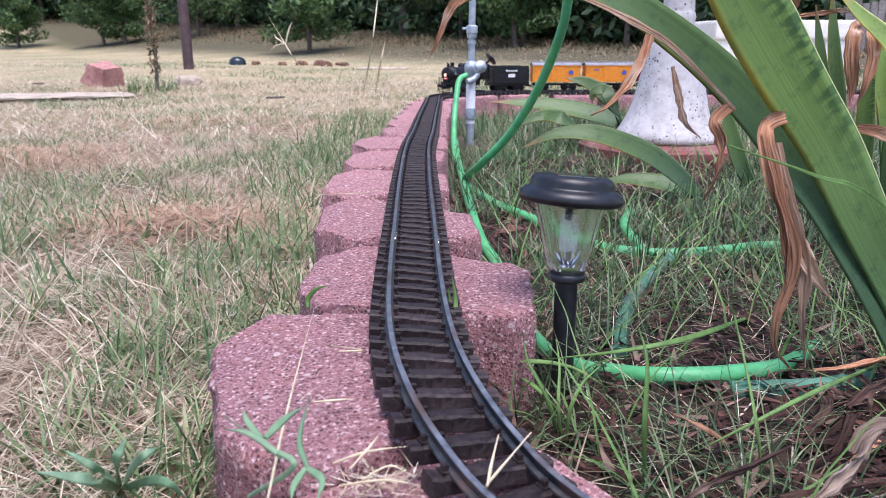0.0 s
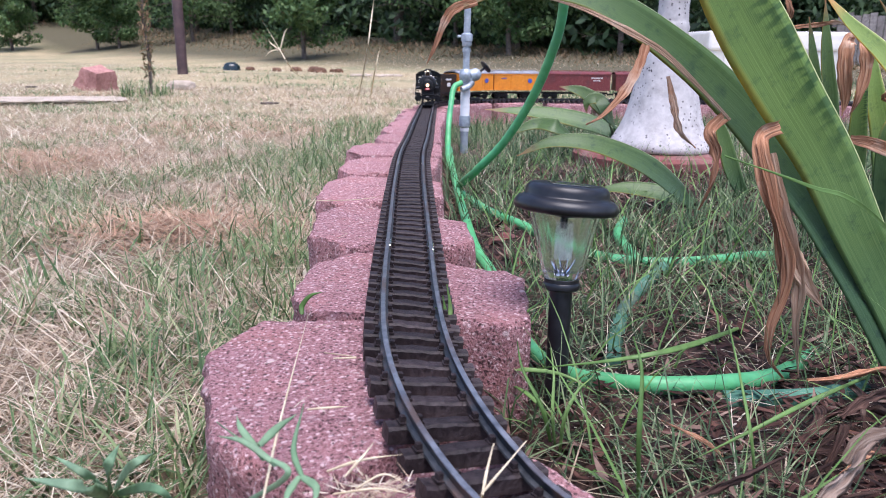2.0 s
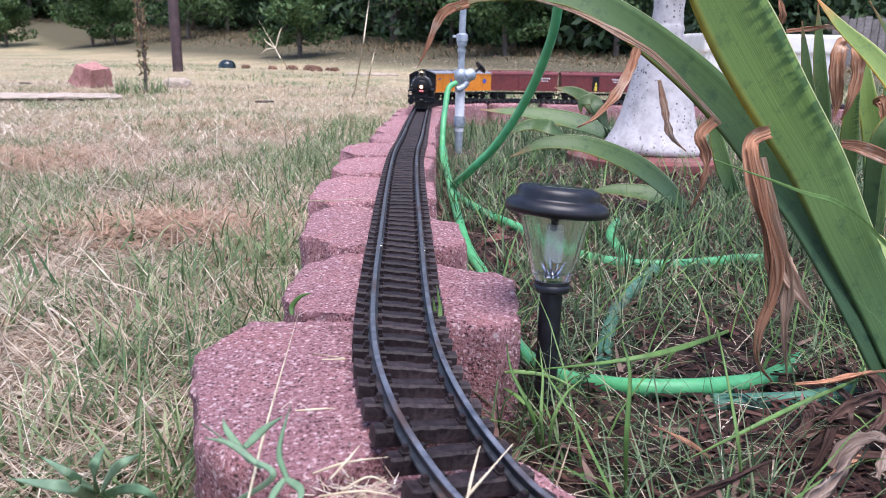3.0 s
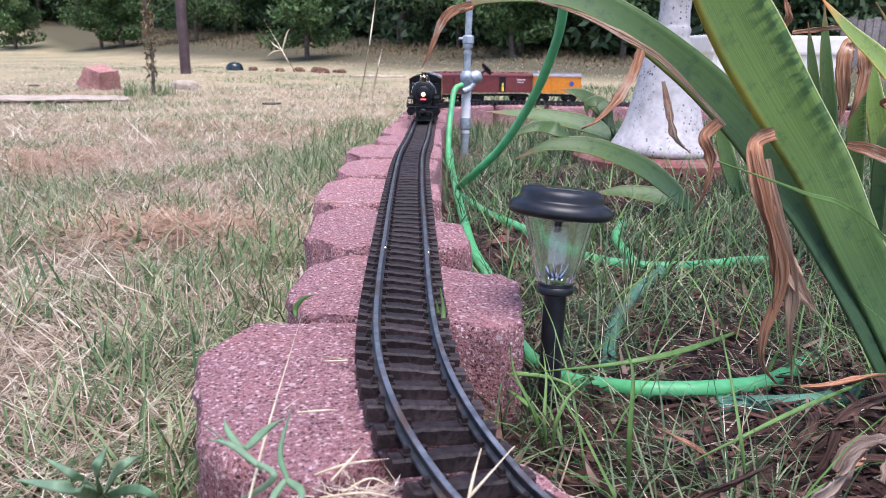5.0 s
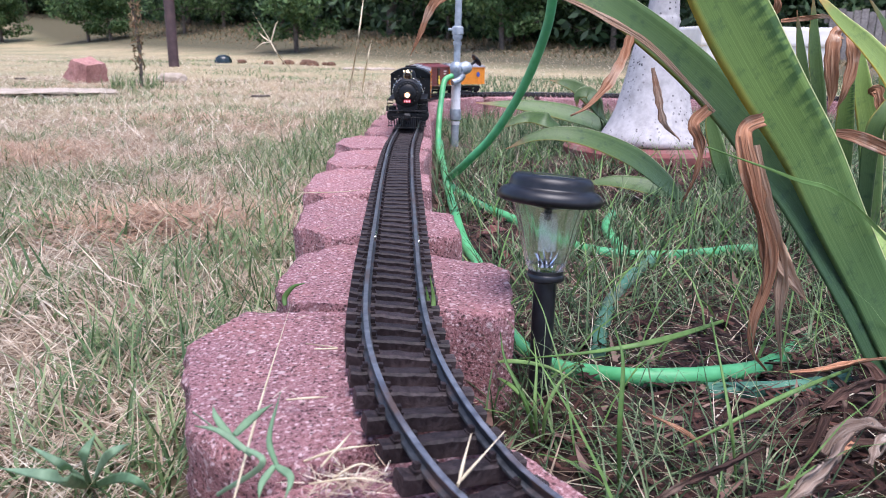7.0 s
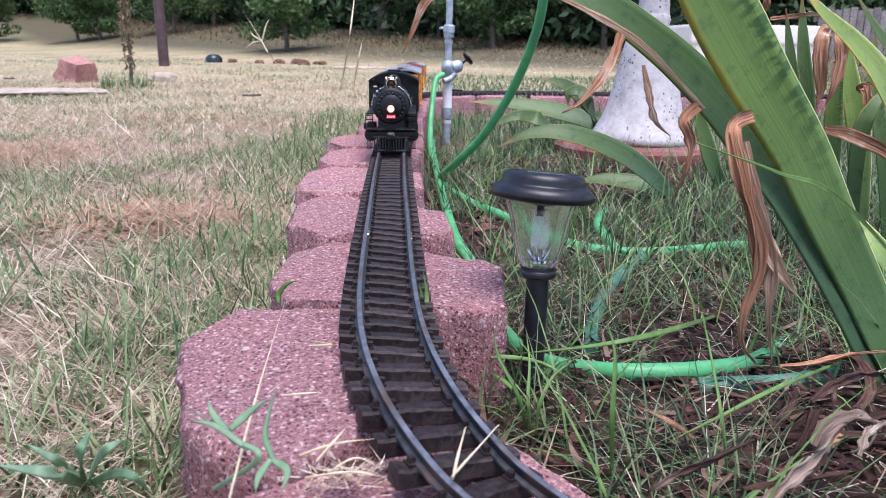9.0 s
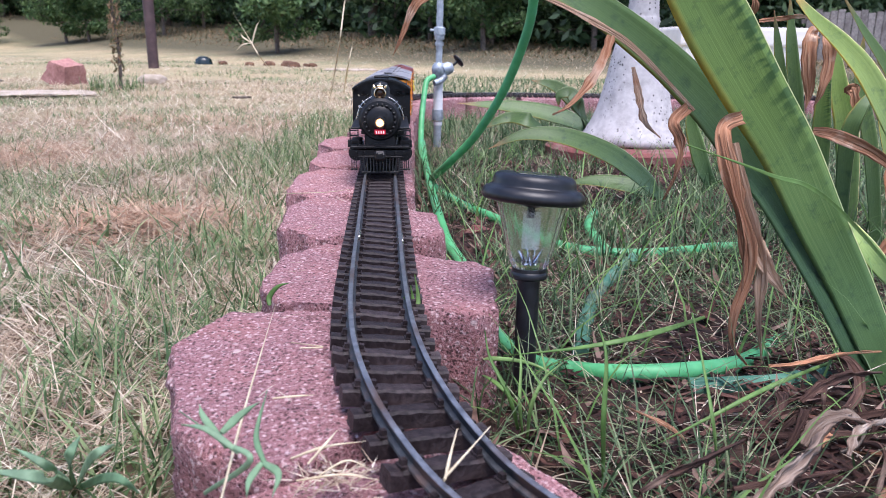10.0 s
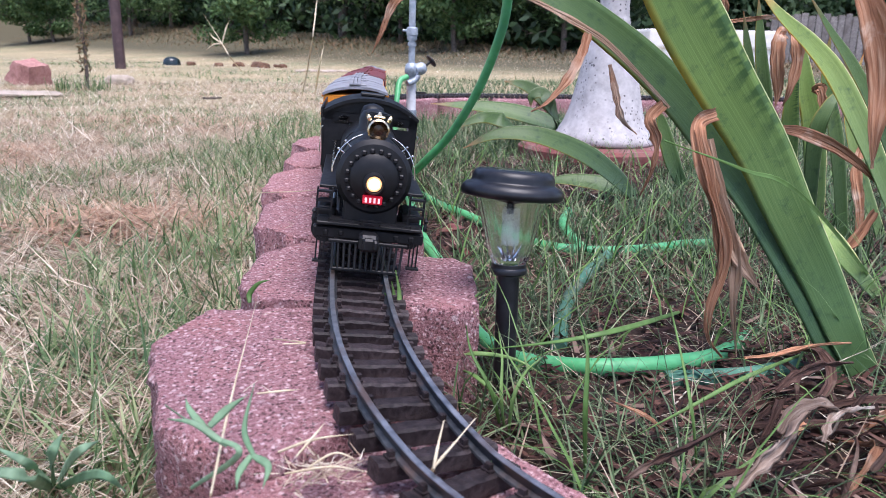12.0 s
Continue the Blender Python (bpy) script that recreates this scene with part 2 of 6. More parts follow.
def dead_leaf_material(name="withered_leaf_brown", tones=((0.11, 0.042, 0.022), (0.37, 0.175, 0.095), (0.62, 0.39, 0.25)), bleach=(0.70, 0.54, 0.41)):
    """Withered leaf: lengthwise dark and tan streaks, bleached in patches."""
    m, t, b = nodes_of(name, 0.8)
    b.inputs["Specular IOR Level"].default_value = 0.25
    uv = t.nodes.new("ShaderNodeUVMap")
    mp = t.nodes.new("ShaderNodeMapping")
    mp.inputs["Scale"].default_value = (5, 3.0, 1)
    t.links.new(uv.outputs[0], mp.inputs[0])
    vein = t.nodes.new("ShaderNodeTexNoise")
    vein.inputs["Scale"].default_value, vein.inputs["Detail"].default_value = 1.0, 6
    t.links.new(mp.outputs[0], vein.inputs["Vector"])
    col = ramp(t, vein.outputs["Fac"], tuple(zip((0.22, 0.48, 0.76), tones)))
    w = tex(t, "ShaderNodeTexNoise", 16, 5)
    col = mix(t, ramp(t, w.outputs["Fac"], ((0.56, (0, 0, 0)), (0.68, (0.8, 0.8, 0.8)))), col, bleach)
    o = t.nodes.new("ShaderNodeObjectInfo")
    col = mix(t, 1.0, col, ramp(t, o.outputs["Random"], ((0, (0.65, 0.62, 0.6)), (1, (1.35, 1.35, 1.35)))), "MULTIPLY")
    t.links.new(col, b.inputs["Base Color"])
    bumped(t, b, vein.outputs["Fac"], 1.0, 0.004)
    return m


def glow(name, colour, strength):
    m, t, b = nodes_of(name, 0.4)
    b.inputs["Base Color"].default_value = (*colour, 1)
    b.inputs["Emission Color"].default_value = (*colour, 1)
    b.inputs["Emission Strength"].default_value = strength
    return m


def glass(name, tint):
    m, t, b = nodes_of(name, 0.12)
    b.inputs["Base Color"].default_value = (*tint, 1)
    b.inputs["Transmission Weight"].default_value, b.inputs["IOR"].default_value = 1.0, 1.2
    return m


M_BLOCK = block_material()
M_GROUND = ground_material()
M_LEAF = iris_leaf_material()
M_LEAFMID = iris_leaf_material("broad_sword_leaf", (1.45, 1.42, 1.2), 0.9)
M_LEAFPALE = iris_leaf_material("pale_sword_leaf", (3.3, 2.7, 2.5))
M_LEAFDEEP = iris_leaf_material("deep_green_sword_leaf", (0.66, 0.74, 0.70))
M_TIE = plain("black_brown_plastic_tie", (0.014, 0.0098, 0.010), (0.044, 0.032, 0.033), 220, 0.5, 0, 0.9, 0.0014, (0.082, 0.063, 0.062), 30, 0.3, 0.2)
M_RAIL = plain("slate_grey_rail_side", (0.012, 0.013, 0.015), (0.040, 0.043, 0.048), 150, 0.5, 0.0, 0.2, 0.0003, (0.09, 0.05, 0.035), 25)
M_RAILTOP = plain("worn_bright_rail_head", (0.15, 0.155, 0.17), (0.32, 0.32, 0.33), 90, 0.34, 0.7, 0.2, 0.0003, (0.17, 0.11, 0.085), 18)
M_BLACK = plain("satin_black_plastic", (0.006, 0.006, 0.0075), (0.012, 0.012, 0.015), 120, 0.38, 0, 0.15, 0.0005, (0.018, 0.018, 0.021), 40, 0, 0.45)
M_LOCO = plain("black_engine_paint", (0.0045, 0.0045, 0.0052), (0.010, 0.0098, 0.011), 160, 0.46, 0, 0.15, 0.0004, (0.016, 0.015, 0.016), 60, 0, 0.3)
M_BRASS = plain("polished_brass", (0.55, 0.40, 0.22), (0.85, 0.72, 0.52), 200, 0.25, 1.0, 0.1, 0.0003)
M_WIRE = plain("bright_metal_wire", (0.6, 0.57, 0.5), (0.9, 0.87, 0.8), 200, 0.25, 1.0, 0)
M_ORANGE = plain("orange_car_paint", (0.66, 0.21, 0.010), (0.78, 0.27, 0.016), 90, 0.5, 0, 0.1, 0.0004, (0.58, 0.18, 0.01), 20)
M_BROWN = plain("oxide_red_car_paint", (0.13, 0.022, 0.022), (0.20, 0.04, 0.038), 90, 0.5, 0, 0.1, 0.0004, (0.11, 0.03, 0.03), 20)
M_ROOF = plain("grey_car_roof", (0.20, 0.20, 0.215), (0.32, 0.32, 0.34), 90, 0.55, 0, 0.1, 0.0004, (0.16, 0.15, 0.15), 25)
M_WHITE = plain("white_lettering", (0.62, 0.6, 0.58), (0.8, 0.78, 0.76), 200, 0.6, 0, 0)
M_BLUE = plain("blue_emblem", (0.03, 0.06, 0.32), (0.06, 0.10, 0.42), 200, 0.5, 0, 0)
M_YELLOW = plain("yellow_paint", (0.7, 0.5, 0.05), (0.8, 0.6, 0.08), 200, 0.5, 0, 0)
M_HOSE = plain("green_garden_hose", (0.07, 0.34, 0.12), (0.12, 0.46, 0.19), 40, 0.42, 0, 0.15, 0.0006, (0.07, 0.32, 0.17), 9)
M_HOSE_OLD = plain("faded_green_hose", (0.045, 0.15, 0.095), (0.085, 0.22, 0.145), 40, 0.75, 0, 0.2, 0.0006, (0.10, 0.14, 0.10), 14)
M_GALV = plain("galvanised_pipe", (0.30, 0.34, 0.38), (0.48, 0.52, 0.56), 70, 0.5, 0.4, 0.4, 0.0015, (0.16, 0.17, 0.18), 26)
M_PVC = plain("white_pvc_pipe", (0.80, 0.78, 0.78), (0.88, 0.86, 0.86), 40, 0.4, 0, 0.1, 0.001, (0.5, 0.47, 0.46), 12)
M_PINK = plain("red_painted_slab", (0.15, 0.045, 0.04), (0.26, 0.085, 0.072), 60, 0.85, 0, 0.6, 0.002, (0.25, 0.15, 0.13), 9)
M_BARK = plain("dark_tree_bark", (0.06, 0.045, 0.037), (0.17, 0.135, 0.11), 22, 0.95, 0, 0.9, 0.02, (0.18, 0.14, 0.11), 3)
M_POST = plain("brown_steel_post", (0.05, 0.028, 0.03), (0.085, 0.05, 0.052), 15, 0.6, 0.1, 0.2, 0.002, (0.11, 0.07, 0.065), 4)
M_ROCK = plain("red_sandstone_block", (0.32, 0.145, 0.125), (0.48, 0.25, 0.215), 40, 0.95, 0, 0.8, 0.006, (0.20, 0.085, 0.07), 6)
M_PALEROCK = plain("pale_dusty_rock", (0.38, 0.30, 0.235), (0.52, 0.43, 0.345), 40, 0.95, 0, 0.8, 0.006, (0.3, 0.25, 0.18), 6)
M_CLOD = plain("brown_soil_clod", (0.07, 0.035, 0.02), (0.20, 0.10, 0.06), 40, 0.95, 0, 0.9, 0.01, (0.26, 0.15, 0.09), 8)
M_TUB = plain("dark_green_glossy_tub", (0.01, 0.018, 0.02), (0.02, 0.032, 0.035), 20, 0.22, 0, 0.05, 0.001)
M_CREAM = plain("cream_metal_siding", (0.74, 0.69, 0.65), (0.84, 0.79, 0.74), 12, 0.6, 0, 0.1, 0.002, (0.66, 0.60, 0.56), 1.5)
M_WOODGREY = plain("weathered_grey_boards", (0.16, 0.14, 0.13), (0.30, 0.27, 0.25), 25, 0.9, 0, 0.5, 0.004, (0.12, 0.10, 0.09), 5, 0.2)
M_DEAD = dead_leaf_material()
M_PALE = dead_leaf_material("bleached_leaf", ((0.075, 0.045, 0.032), (0.20, 0.14, 0.105), (0.46, 0.38, 0.31)), (0.62, 0.55, 0.47))
M_TAN = dead_leaf_material("tan_dry_leaf", ((0.24, 0.135, 0.08), (0.48, 0.31, 0.205), (0.68, 0.52, 0.38)), (0.78, 0.65, 0.52))
M_GREEN = islands("green_grass", ((0, (0.036, 0.074, 0.032)), (0.4, (0.084, 0.145, 0.062)), (0.75, (0.165, 0.235, 0.112)), (1, (0.34, 0.39, 0.215))), 0.5, 0.3, 40)
M_LAWN = islands("dusty_lawn_green", ((0, (0.060, 0.115, 0.045)), (0.4, (0.130, 0.205, 0.080)), (0.75, (0.225, 0.305, 0.135)), (1, (0.38, 0.42, 0.22))), 0.55, 0.3, 40)
M_STRAW = islands("dry_grass", ((0, (0.21, 0.135, 0.085)), (0.25, (0.44, 0.33, 0.235)), (0.7, (0.63, 0.515, 0.375)), (1, (0.82, 0.74, 0.59))), 0.7, 0.3, 40)
M_FRESH = islands("fresh_green_blade", ((0, (0.11, 0.21, 0.055)), (0.5, (0.17, 0.30, 0.085)), (1, (0.25, 0.39, 0.13))), 0.45, 0.35, 60)
M_CRAB = islands("blue_green_crabgrass", ((0, (0.17, 0.30, 0.16)), (0.5, (0.23, 0.37, 0.21)), (1, (0.30, 0.44, 0.27))), 0.5, 0.35, 60)
M_STALK = plain("dry_tan_stalk", (0.50, 0.40, 0.25), (0.70, 0.60, 0.42), 90, 0.7, 0, 0.2, 0.0004)
M_MULCH = islands("bark_mulch", ((0, (0.010, 0.004, 0.003)), (0.5, (0.048, 0.019, 0.0135)), (0.85, (0.115, 0.052, 0.038)), (1, (0.25, 0.165, 0.128))), 0.85, 0, 70)
M_THATCH = islands("red_brown_thatch", ((0, (0.25, 0.13, 0.078)), (0.5, (0.45, 0.27, 0.17)), (1, (0.66, 0.49, 0.34))), 0.8, 0.15, 40)
M_TREE = islands("tree_leaves", ((0, (0.014, 0.030, 0.014)), (0.5, (0.036, 0.072, 0.030)), (0.85, (0.075, 0.130, 0.052)), (1, (0.13, 0.19, 0.085))), 0.6, 0.25, 6)
M_BUSH = islands("bright_shrub_leaves", ((0, (0.035, 0.078, 0.026)), (0.6, (0.085, 0.155, 0.052)), (1, (0.18, 0.26, 0.10))), 0.6, 0.25, 6)
M_BRACKEN = islands("rusty_undergrowth", ((0, (0.09, 0.095, 0.045)), (0.4, (0.17, 0.145, 0.075)), (0.75, (0.27, 0.16, 0.095)), (1, (0.36, 0.26, 0.155))), 0.8, 0.2, 10)
M_LITTER = dead_leaf_material("dark_rotting_leaf", ((0.018, 0.009, 0.007), (0.065, 0.033, 0.024), (0.16, 0.095, 0.07)), (0.24, 0.17, 0.13))
M_LAMP = glow("warm_headlight", (1.0, 0.50, 0.20), 0.5)
M_LAMPCORE = glow("bright_bulb", (1.0, 0.84, 0.62), 1.5)
M_PLATE = glow("red_lit_number_plate", (0.45, 0.005, 0.02), 0.16)
M_PLATEBAR = glow("white_lit_numeral", (0.9, 0.6, 0.6), 0.25)
M_GLASS = glass("ribbed_clear_plastic", (0.985, 0.985, 0.97))
M_FROST = plain("frosted_white_plastic", (0.72, 0.75, 0.71), (0.82, 0.84, 0.81), 100, 0.4, 0, 0)
ft = M_FROST.node_tree
clear, blend = ft.nodes.new("ShaderNodeBsdfTransparent"), ft.nodes.new("ShaderNodeMixShader")
blend.inputs[0].default_value = 0.24
ft.links.new(clear.outputs[0], blend.inputs[1])
ft.links.new(ft.nodes["Principled BSDF"].outputs[0], blend.inputs[2])
ft.links.new(blend.outputs[0], ft.nodes["Material Output"].inputs[0])
M_CHROME = plain("bright_chrome", (0.75, 0.76, 0.8), (0.9, 0.9, 0.92), 100, 0.12, 1.0, 0)


# ---- mesh helpers ----
def part(name, bm, material, parent=None, label="", smooth=0):
    me = bpy.data.meshes.new(name)
    if smooth:
        for f in bm.faces:
            f.smooth = True
    bm.to_mesh(me)
    bm.free()
    if smooth:
        me.set_sharp_from_angle(angle=radians(smooth))
    me.materials.append(material)
    ob = new(name, me)
    if parent:
        ob.parent = parent
    if label:
        ob["label"] = label
    return ob


def empty(name, m, label, category, group="", kind=""):
    ob = new(name)
    ob.matrix_world = m
    ob.empty_display_size = 0.02
    return tagged(ob, label, category, group, kind)


def box(bm, c, s, bevel=0.0, m=None, seg=1):
    r = bmesh.ops.create_cube(bm, size=1, matrix=(m or Matrix()) @ Matrix.LocRotScale(c, None, s))
    if bevel:
        es = list({e for v in r["verts"] for e in v.link_edges})
        bmesh.ops.bevel(bm, geom=es, offset=bevel, segments=seg, affect="EDGES", profile=0.6)
    return bm


def turned(bm, profile, n=32, m=None, wave=None):
    """A lathe: profile of (radius, height) about z. wave(angle, radius, z) gives a changed radius."""
    rings = []
    for r, z in profile:
        ring = []
        for i in range(n):
            a = 2 * math.pi * i / n
            q = wave(a, r, z) if wave else r
            v = Vector((q * math.cos(a), q * math.sin(a), z))
            ring.append(bm.verts.new(m @ v if m else v))
        rings.append(ring)
    for a, b in zip(rings, rings[1:]):
        for i in range(n):
            bm.faces.new((a[i], a[(i + 1) % n], b[(i + 1) % n], b[i]))
    for ring, flip in ((rings[0], True), (rings[-1], False)):
        if sum((v.co - ring[0].co).length for v in ring) > 1e-5:
            bm.faces.new(ring[::-1] if flip else ring)
    bmesh.ops.recalc_face_normals(bm, faces=bm.faces)
    return bm


def smooth_line(points, n):
    """A Catmull-Rom line through points, with n steps a span."""
    p = [Vector(q) for q in points]
    p = [2 * p[0] - p[1]] + p + [2 * p[-1] - p[-2]]
    out = []
    for a, b, c, d in zip(p, p[1:], p[2:], p[3:]):
        for i in range(n):
            u = i / n
            out.append(0.5 * (2 * b + (c - a) * u + (2 * a - 5 * b + 4 * c - d) * u * u + (3 * b - a - 3 * c + d) * u ** 3))
    return out + [p[-2]]


def tube(bm, line, radius, n=10, cap=True):
    """A round tube along a line; radius: a number or one for each point."""
    rings, up = [], Vector((0, 0, 1))
    for i, p in enumerate(line):
        d = (line[min(i + 1, len(line) - 1)] - line[max(i - 1, 0)]).normalized()
        s = d.cross(up if abs(d.z) < 0.95 else Vector((0, 1, 0))).normalized()
        w = s.cross(d)
        r = radius[i] if isinstance(radius, (list, tuple)) else radius
        rings.append([bm.verts.new(p + (s * math.cos(2 * math.pi * k / n) + w * math.sin(2 * math.pi * k / n)) * r) for k in range(n)])
    for a, b in zip(rings, rings[1:]):
        for k in range(n):
            bm.faces.new((a[k], a[(k + 1) % n], b[(k + 1) % n], b[k]))
    if cap:
        bm.faces.new(rings[0])
        bm.faces.new(rings[-1])
    bmesh.ops.recalc_face_normals(bm, faces=bm.faces)
    return bm


def sweep(bm, line, section, lift=0.0):
    """A flat section of (side, up) swept along a level line."""
    rings = []
    for i, p in enumerate(line):
        d = line[min(i + 1, len(line) - 1)] - line[max(i - 1, 0)]
        d.z = 0
        d.normalize()
        s = Vector((d.y, -d.x, 0))
        rings.append([bm.verts.new(p + s * a + Vector((0, 0, b + lift))) for a, b in section])
    k = len(section)
    for a, b in zip(rings, rings[1:]):
        for i in range(k):
            bm.faces.new((a[i], a[(i + 1) % k], b[(i + 1) % k], b[i]))
    bm.faces.new(rings[0])
    bm.faces.new(rings[-1])
    bmesh.ops.recalc_face_normals(bm, faces=bm.faces)
    return bm


def quick_mesh(name, verts, faces, material):
    me = bpy.data.meshes.new(name)
    n, k = faces.shape
    me.vertices.add(len(verts))
    me.vertices.foreach_set("co", verts.astype(np.float32).ravel())
    me.loops.add(n * k)
    me.loops.foreach_set("vertex_index", faces.astype(np.int32).ravel())
    me.polygons.add(n)
    me.polygons.foreach_set("loop_start", np.arange(0, n * k, k, dtype=np.int32))
    me.update(calc_edges=True)
    me.validate()
    me.materials.append(material)
    return me


def blades(rng, base, length, width, lean, curl, heading=None):
    """Grass blades of four quads each, from base points. lean: degrees from upright at the root; curl: added towards the tip."""
    n = len(base)
    az = rng.uniform(0, 2 * np.pi, n) if heading is None else heading
    side = np.stack([-np.sin(az), np.cos(az), np.zeros(n)], 1)
    twist = rng.uniform(-0.7, 0.7, n)
    fwd = np.stack([np.cos(az), np.sin(az), np.zeros(n)], 1)
    side = side * np.cos(twist)[:, None] + fwd * np.sin(twist)[:, None]
    pts, p = [], base.copy()
    steps = 4
    for i in range(steps + 1):
        w = width * (1 - (i / steps) ** 1.6) * 0.5 + 0.0001
        pts += [p - side * w[:, None], p + side * w[:, None]]
        a = np.radians(lean + curl * (i / steps))
        p = p + (fwd * np.sin(a)[:, None] + np.array([0, 0, 1.0]) * np.cos(a)[:, None]) * (length / steps)[:, None]
        p[:, 2] = np.maximum(p[:, 2], 0.004 + terrain(p[:, 0], p[:, 1]))
    v = np.stack(pts, 1).reshape(-1, 3)
    k = 2 * (steps + 1)
    o = np.arange(n)[:, None] * k
    f = np.concatenate([np.stack([o + 2 * i, o + 2 * i + 1, o + 2 * i + 3, o + 2 * i + 2], 2) for i in range(steps)], 1).reshape(-1, 4)
    return v, f


def wood_edge(x):
    """How far off the wood begins, nearer on the right."""
    return np.clip(16.6 - 1.1 * np.asarray(x, float), 12.0, 31)


def terrain(x, y):
    """Height of the ground: level by the track, falling a little beyond it, and rising to the wood."""
    x, y = np.asarray(x, float), np.asarray(y, float)
    s = np.clip((y - wood_edge(x) + 7) / 12, 0, 1)
    rise = s * s * (3 - 2 * s) * np.clip(0.55 - 0.06 * x, 0.12, 1.5)
    d = np.clip((y - 2.4) / 2.0, 0, 1) * np.clip((9 - y) / 4, 0, 1)
    bumps = 0.006 * np.sin(3.1 * x + 1.3 * y) * np.sin(2.3 * y - 0.7 * x)
    return rise - 0.035 * d + bumps


# ---- ground ----
def make_ground():
    xs = np.concatenate([np.linspace(-300, -12, 10), np.linspace(-11, -2.2, 24), np.linspace(-2, 3, 70), np.linspace(3.3, 12, 24), np.linspace(14, 300, 10)])
    ys = np.concatenate([np.linspace(-60, -1, 8), np.linspace(-0.8, 5, 80), np.linspace(5.3, 36, 70), np.linspace(40, 400, 12)])
    gx, gy = np.meshgrid(xs, ys)
    v = np.stack([gx, gy, terrain(gx, gy)], 2).reshape(-1, 3)
    nx = len(xs)
    i, j = np.meshgrid(np.arange(nx - 1), np.arange(len(ys) - 1))
    o = (j * nx + i).ravel()
    f = np.stack([o, o + 1, o + nx + 1, o + nx], 1)
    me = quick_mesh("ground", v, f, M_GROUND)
    for p in me.polygons:
        p.use_smooth = True
    tagged(new("ground", me), "dry grassy garden ground of soil, straw and mulch", "ground", kind="structure")


# ---- the track's line ----
TRACK_Z = 0.100


def track_points():
    pts = [(0.135, 0.25, -0.024), (0.088, 0.295, -0.023), (0.0473, 0.344, -0.0185), (0.0244, 0.380, -0.012), (0.001, 0.439, -0.004), (-0.016, 0.525, 0), (-0.026, 0.66, 0),
           (-0.035, 0.90, 0), (-0.048, 1.32, 0), (-0.053, 1.62, 0), (-0.048, 1.92, 0), (-0.045, 2.42, 0), (-0.041, 3.0, 0), (-0.040, 3.35, 0)]
    line = smooth_line(pts, 24)
    r = 0.6
    line += [Vector((-0.04 + r - r * math.cos(a), 3.35 + r * math.sin(a), 0)) for a in np.linspace(0.03, math.pi / 2, 50)]
    line += [Vector((0.56 + d, 3.95 + 0.01 * d, 0)) for d in np.linspace(0.03, 3.2, 90)]
    for p in line:
        p.z += TRACK_Z - 0.030 * min(max((p.y - 2.2) / 1.8, 0), 1)
    return line


LINE = track_points()
STEP = np.concatenate([[0], np.cumsum([(b - a).length for a, b in zip(LINE, LINE[1:])])])
LINE_XYZ = np.array(LINE)


def on_track(s):
    """The place at s metres along the track from its near end."""
    return Vector([float(np.interp(s, STEP, LINE_XYZ[:, k])) for k in range(3)])


def cant(s):
    """Degrees by which the track leans to the bed's side, on the unsettled near blocks."""
    u = min(max((0.98 - s) / 0.40, 0), 1)
    return 6.5 * u * u * (3 - 2 * u)


def on_track_pose(s, base=0.0):
    """A pose on the track: local -y looks towards the near end."""
    p, a, b = on_track(s), on_track(s - 0.01), on_track(s + 0.01)
    d = b - a
    return pose(p.x, p.y, p.z + base, 0, 0, math.degrees(math.atan2(d.y, d.x)) - 90) @ pose(0, 0, 0, 0, cant(s), 0)


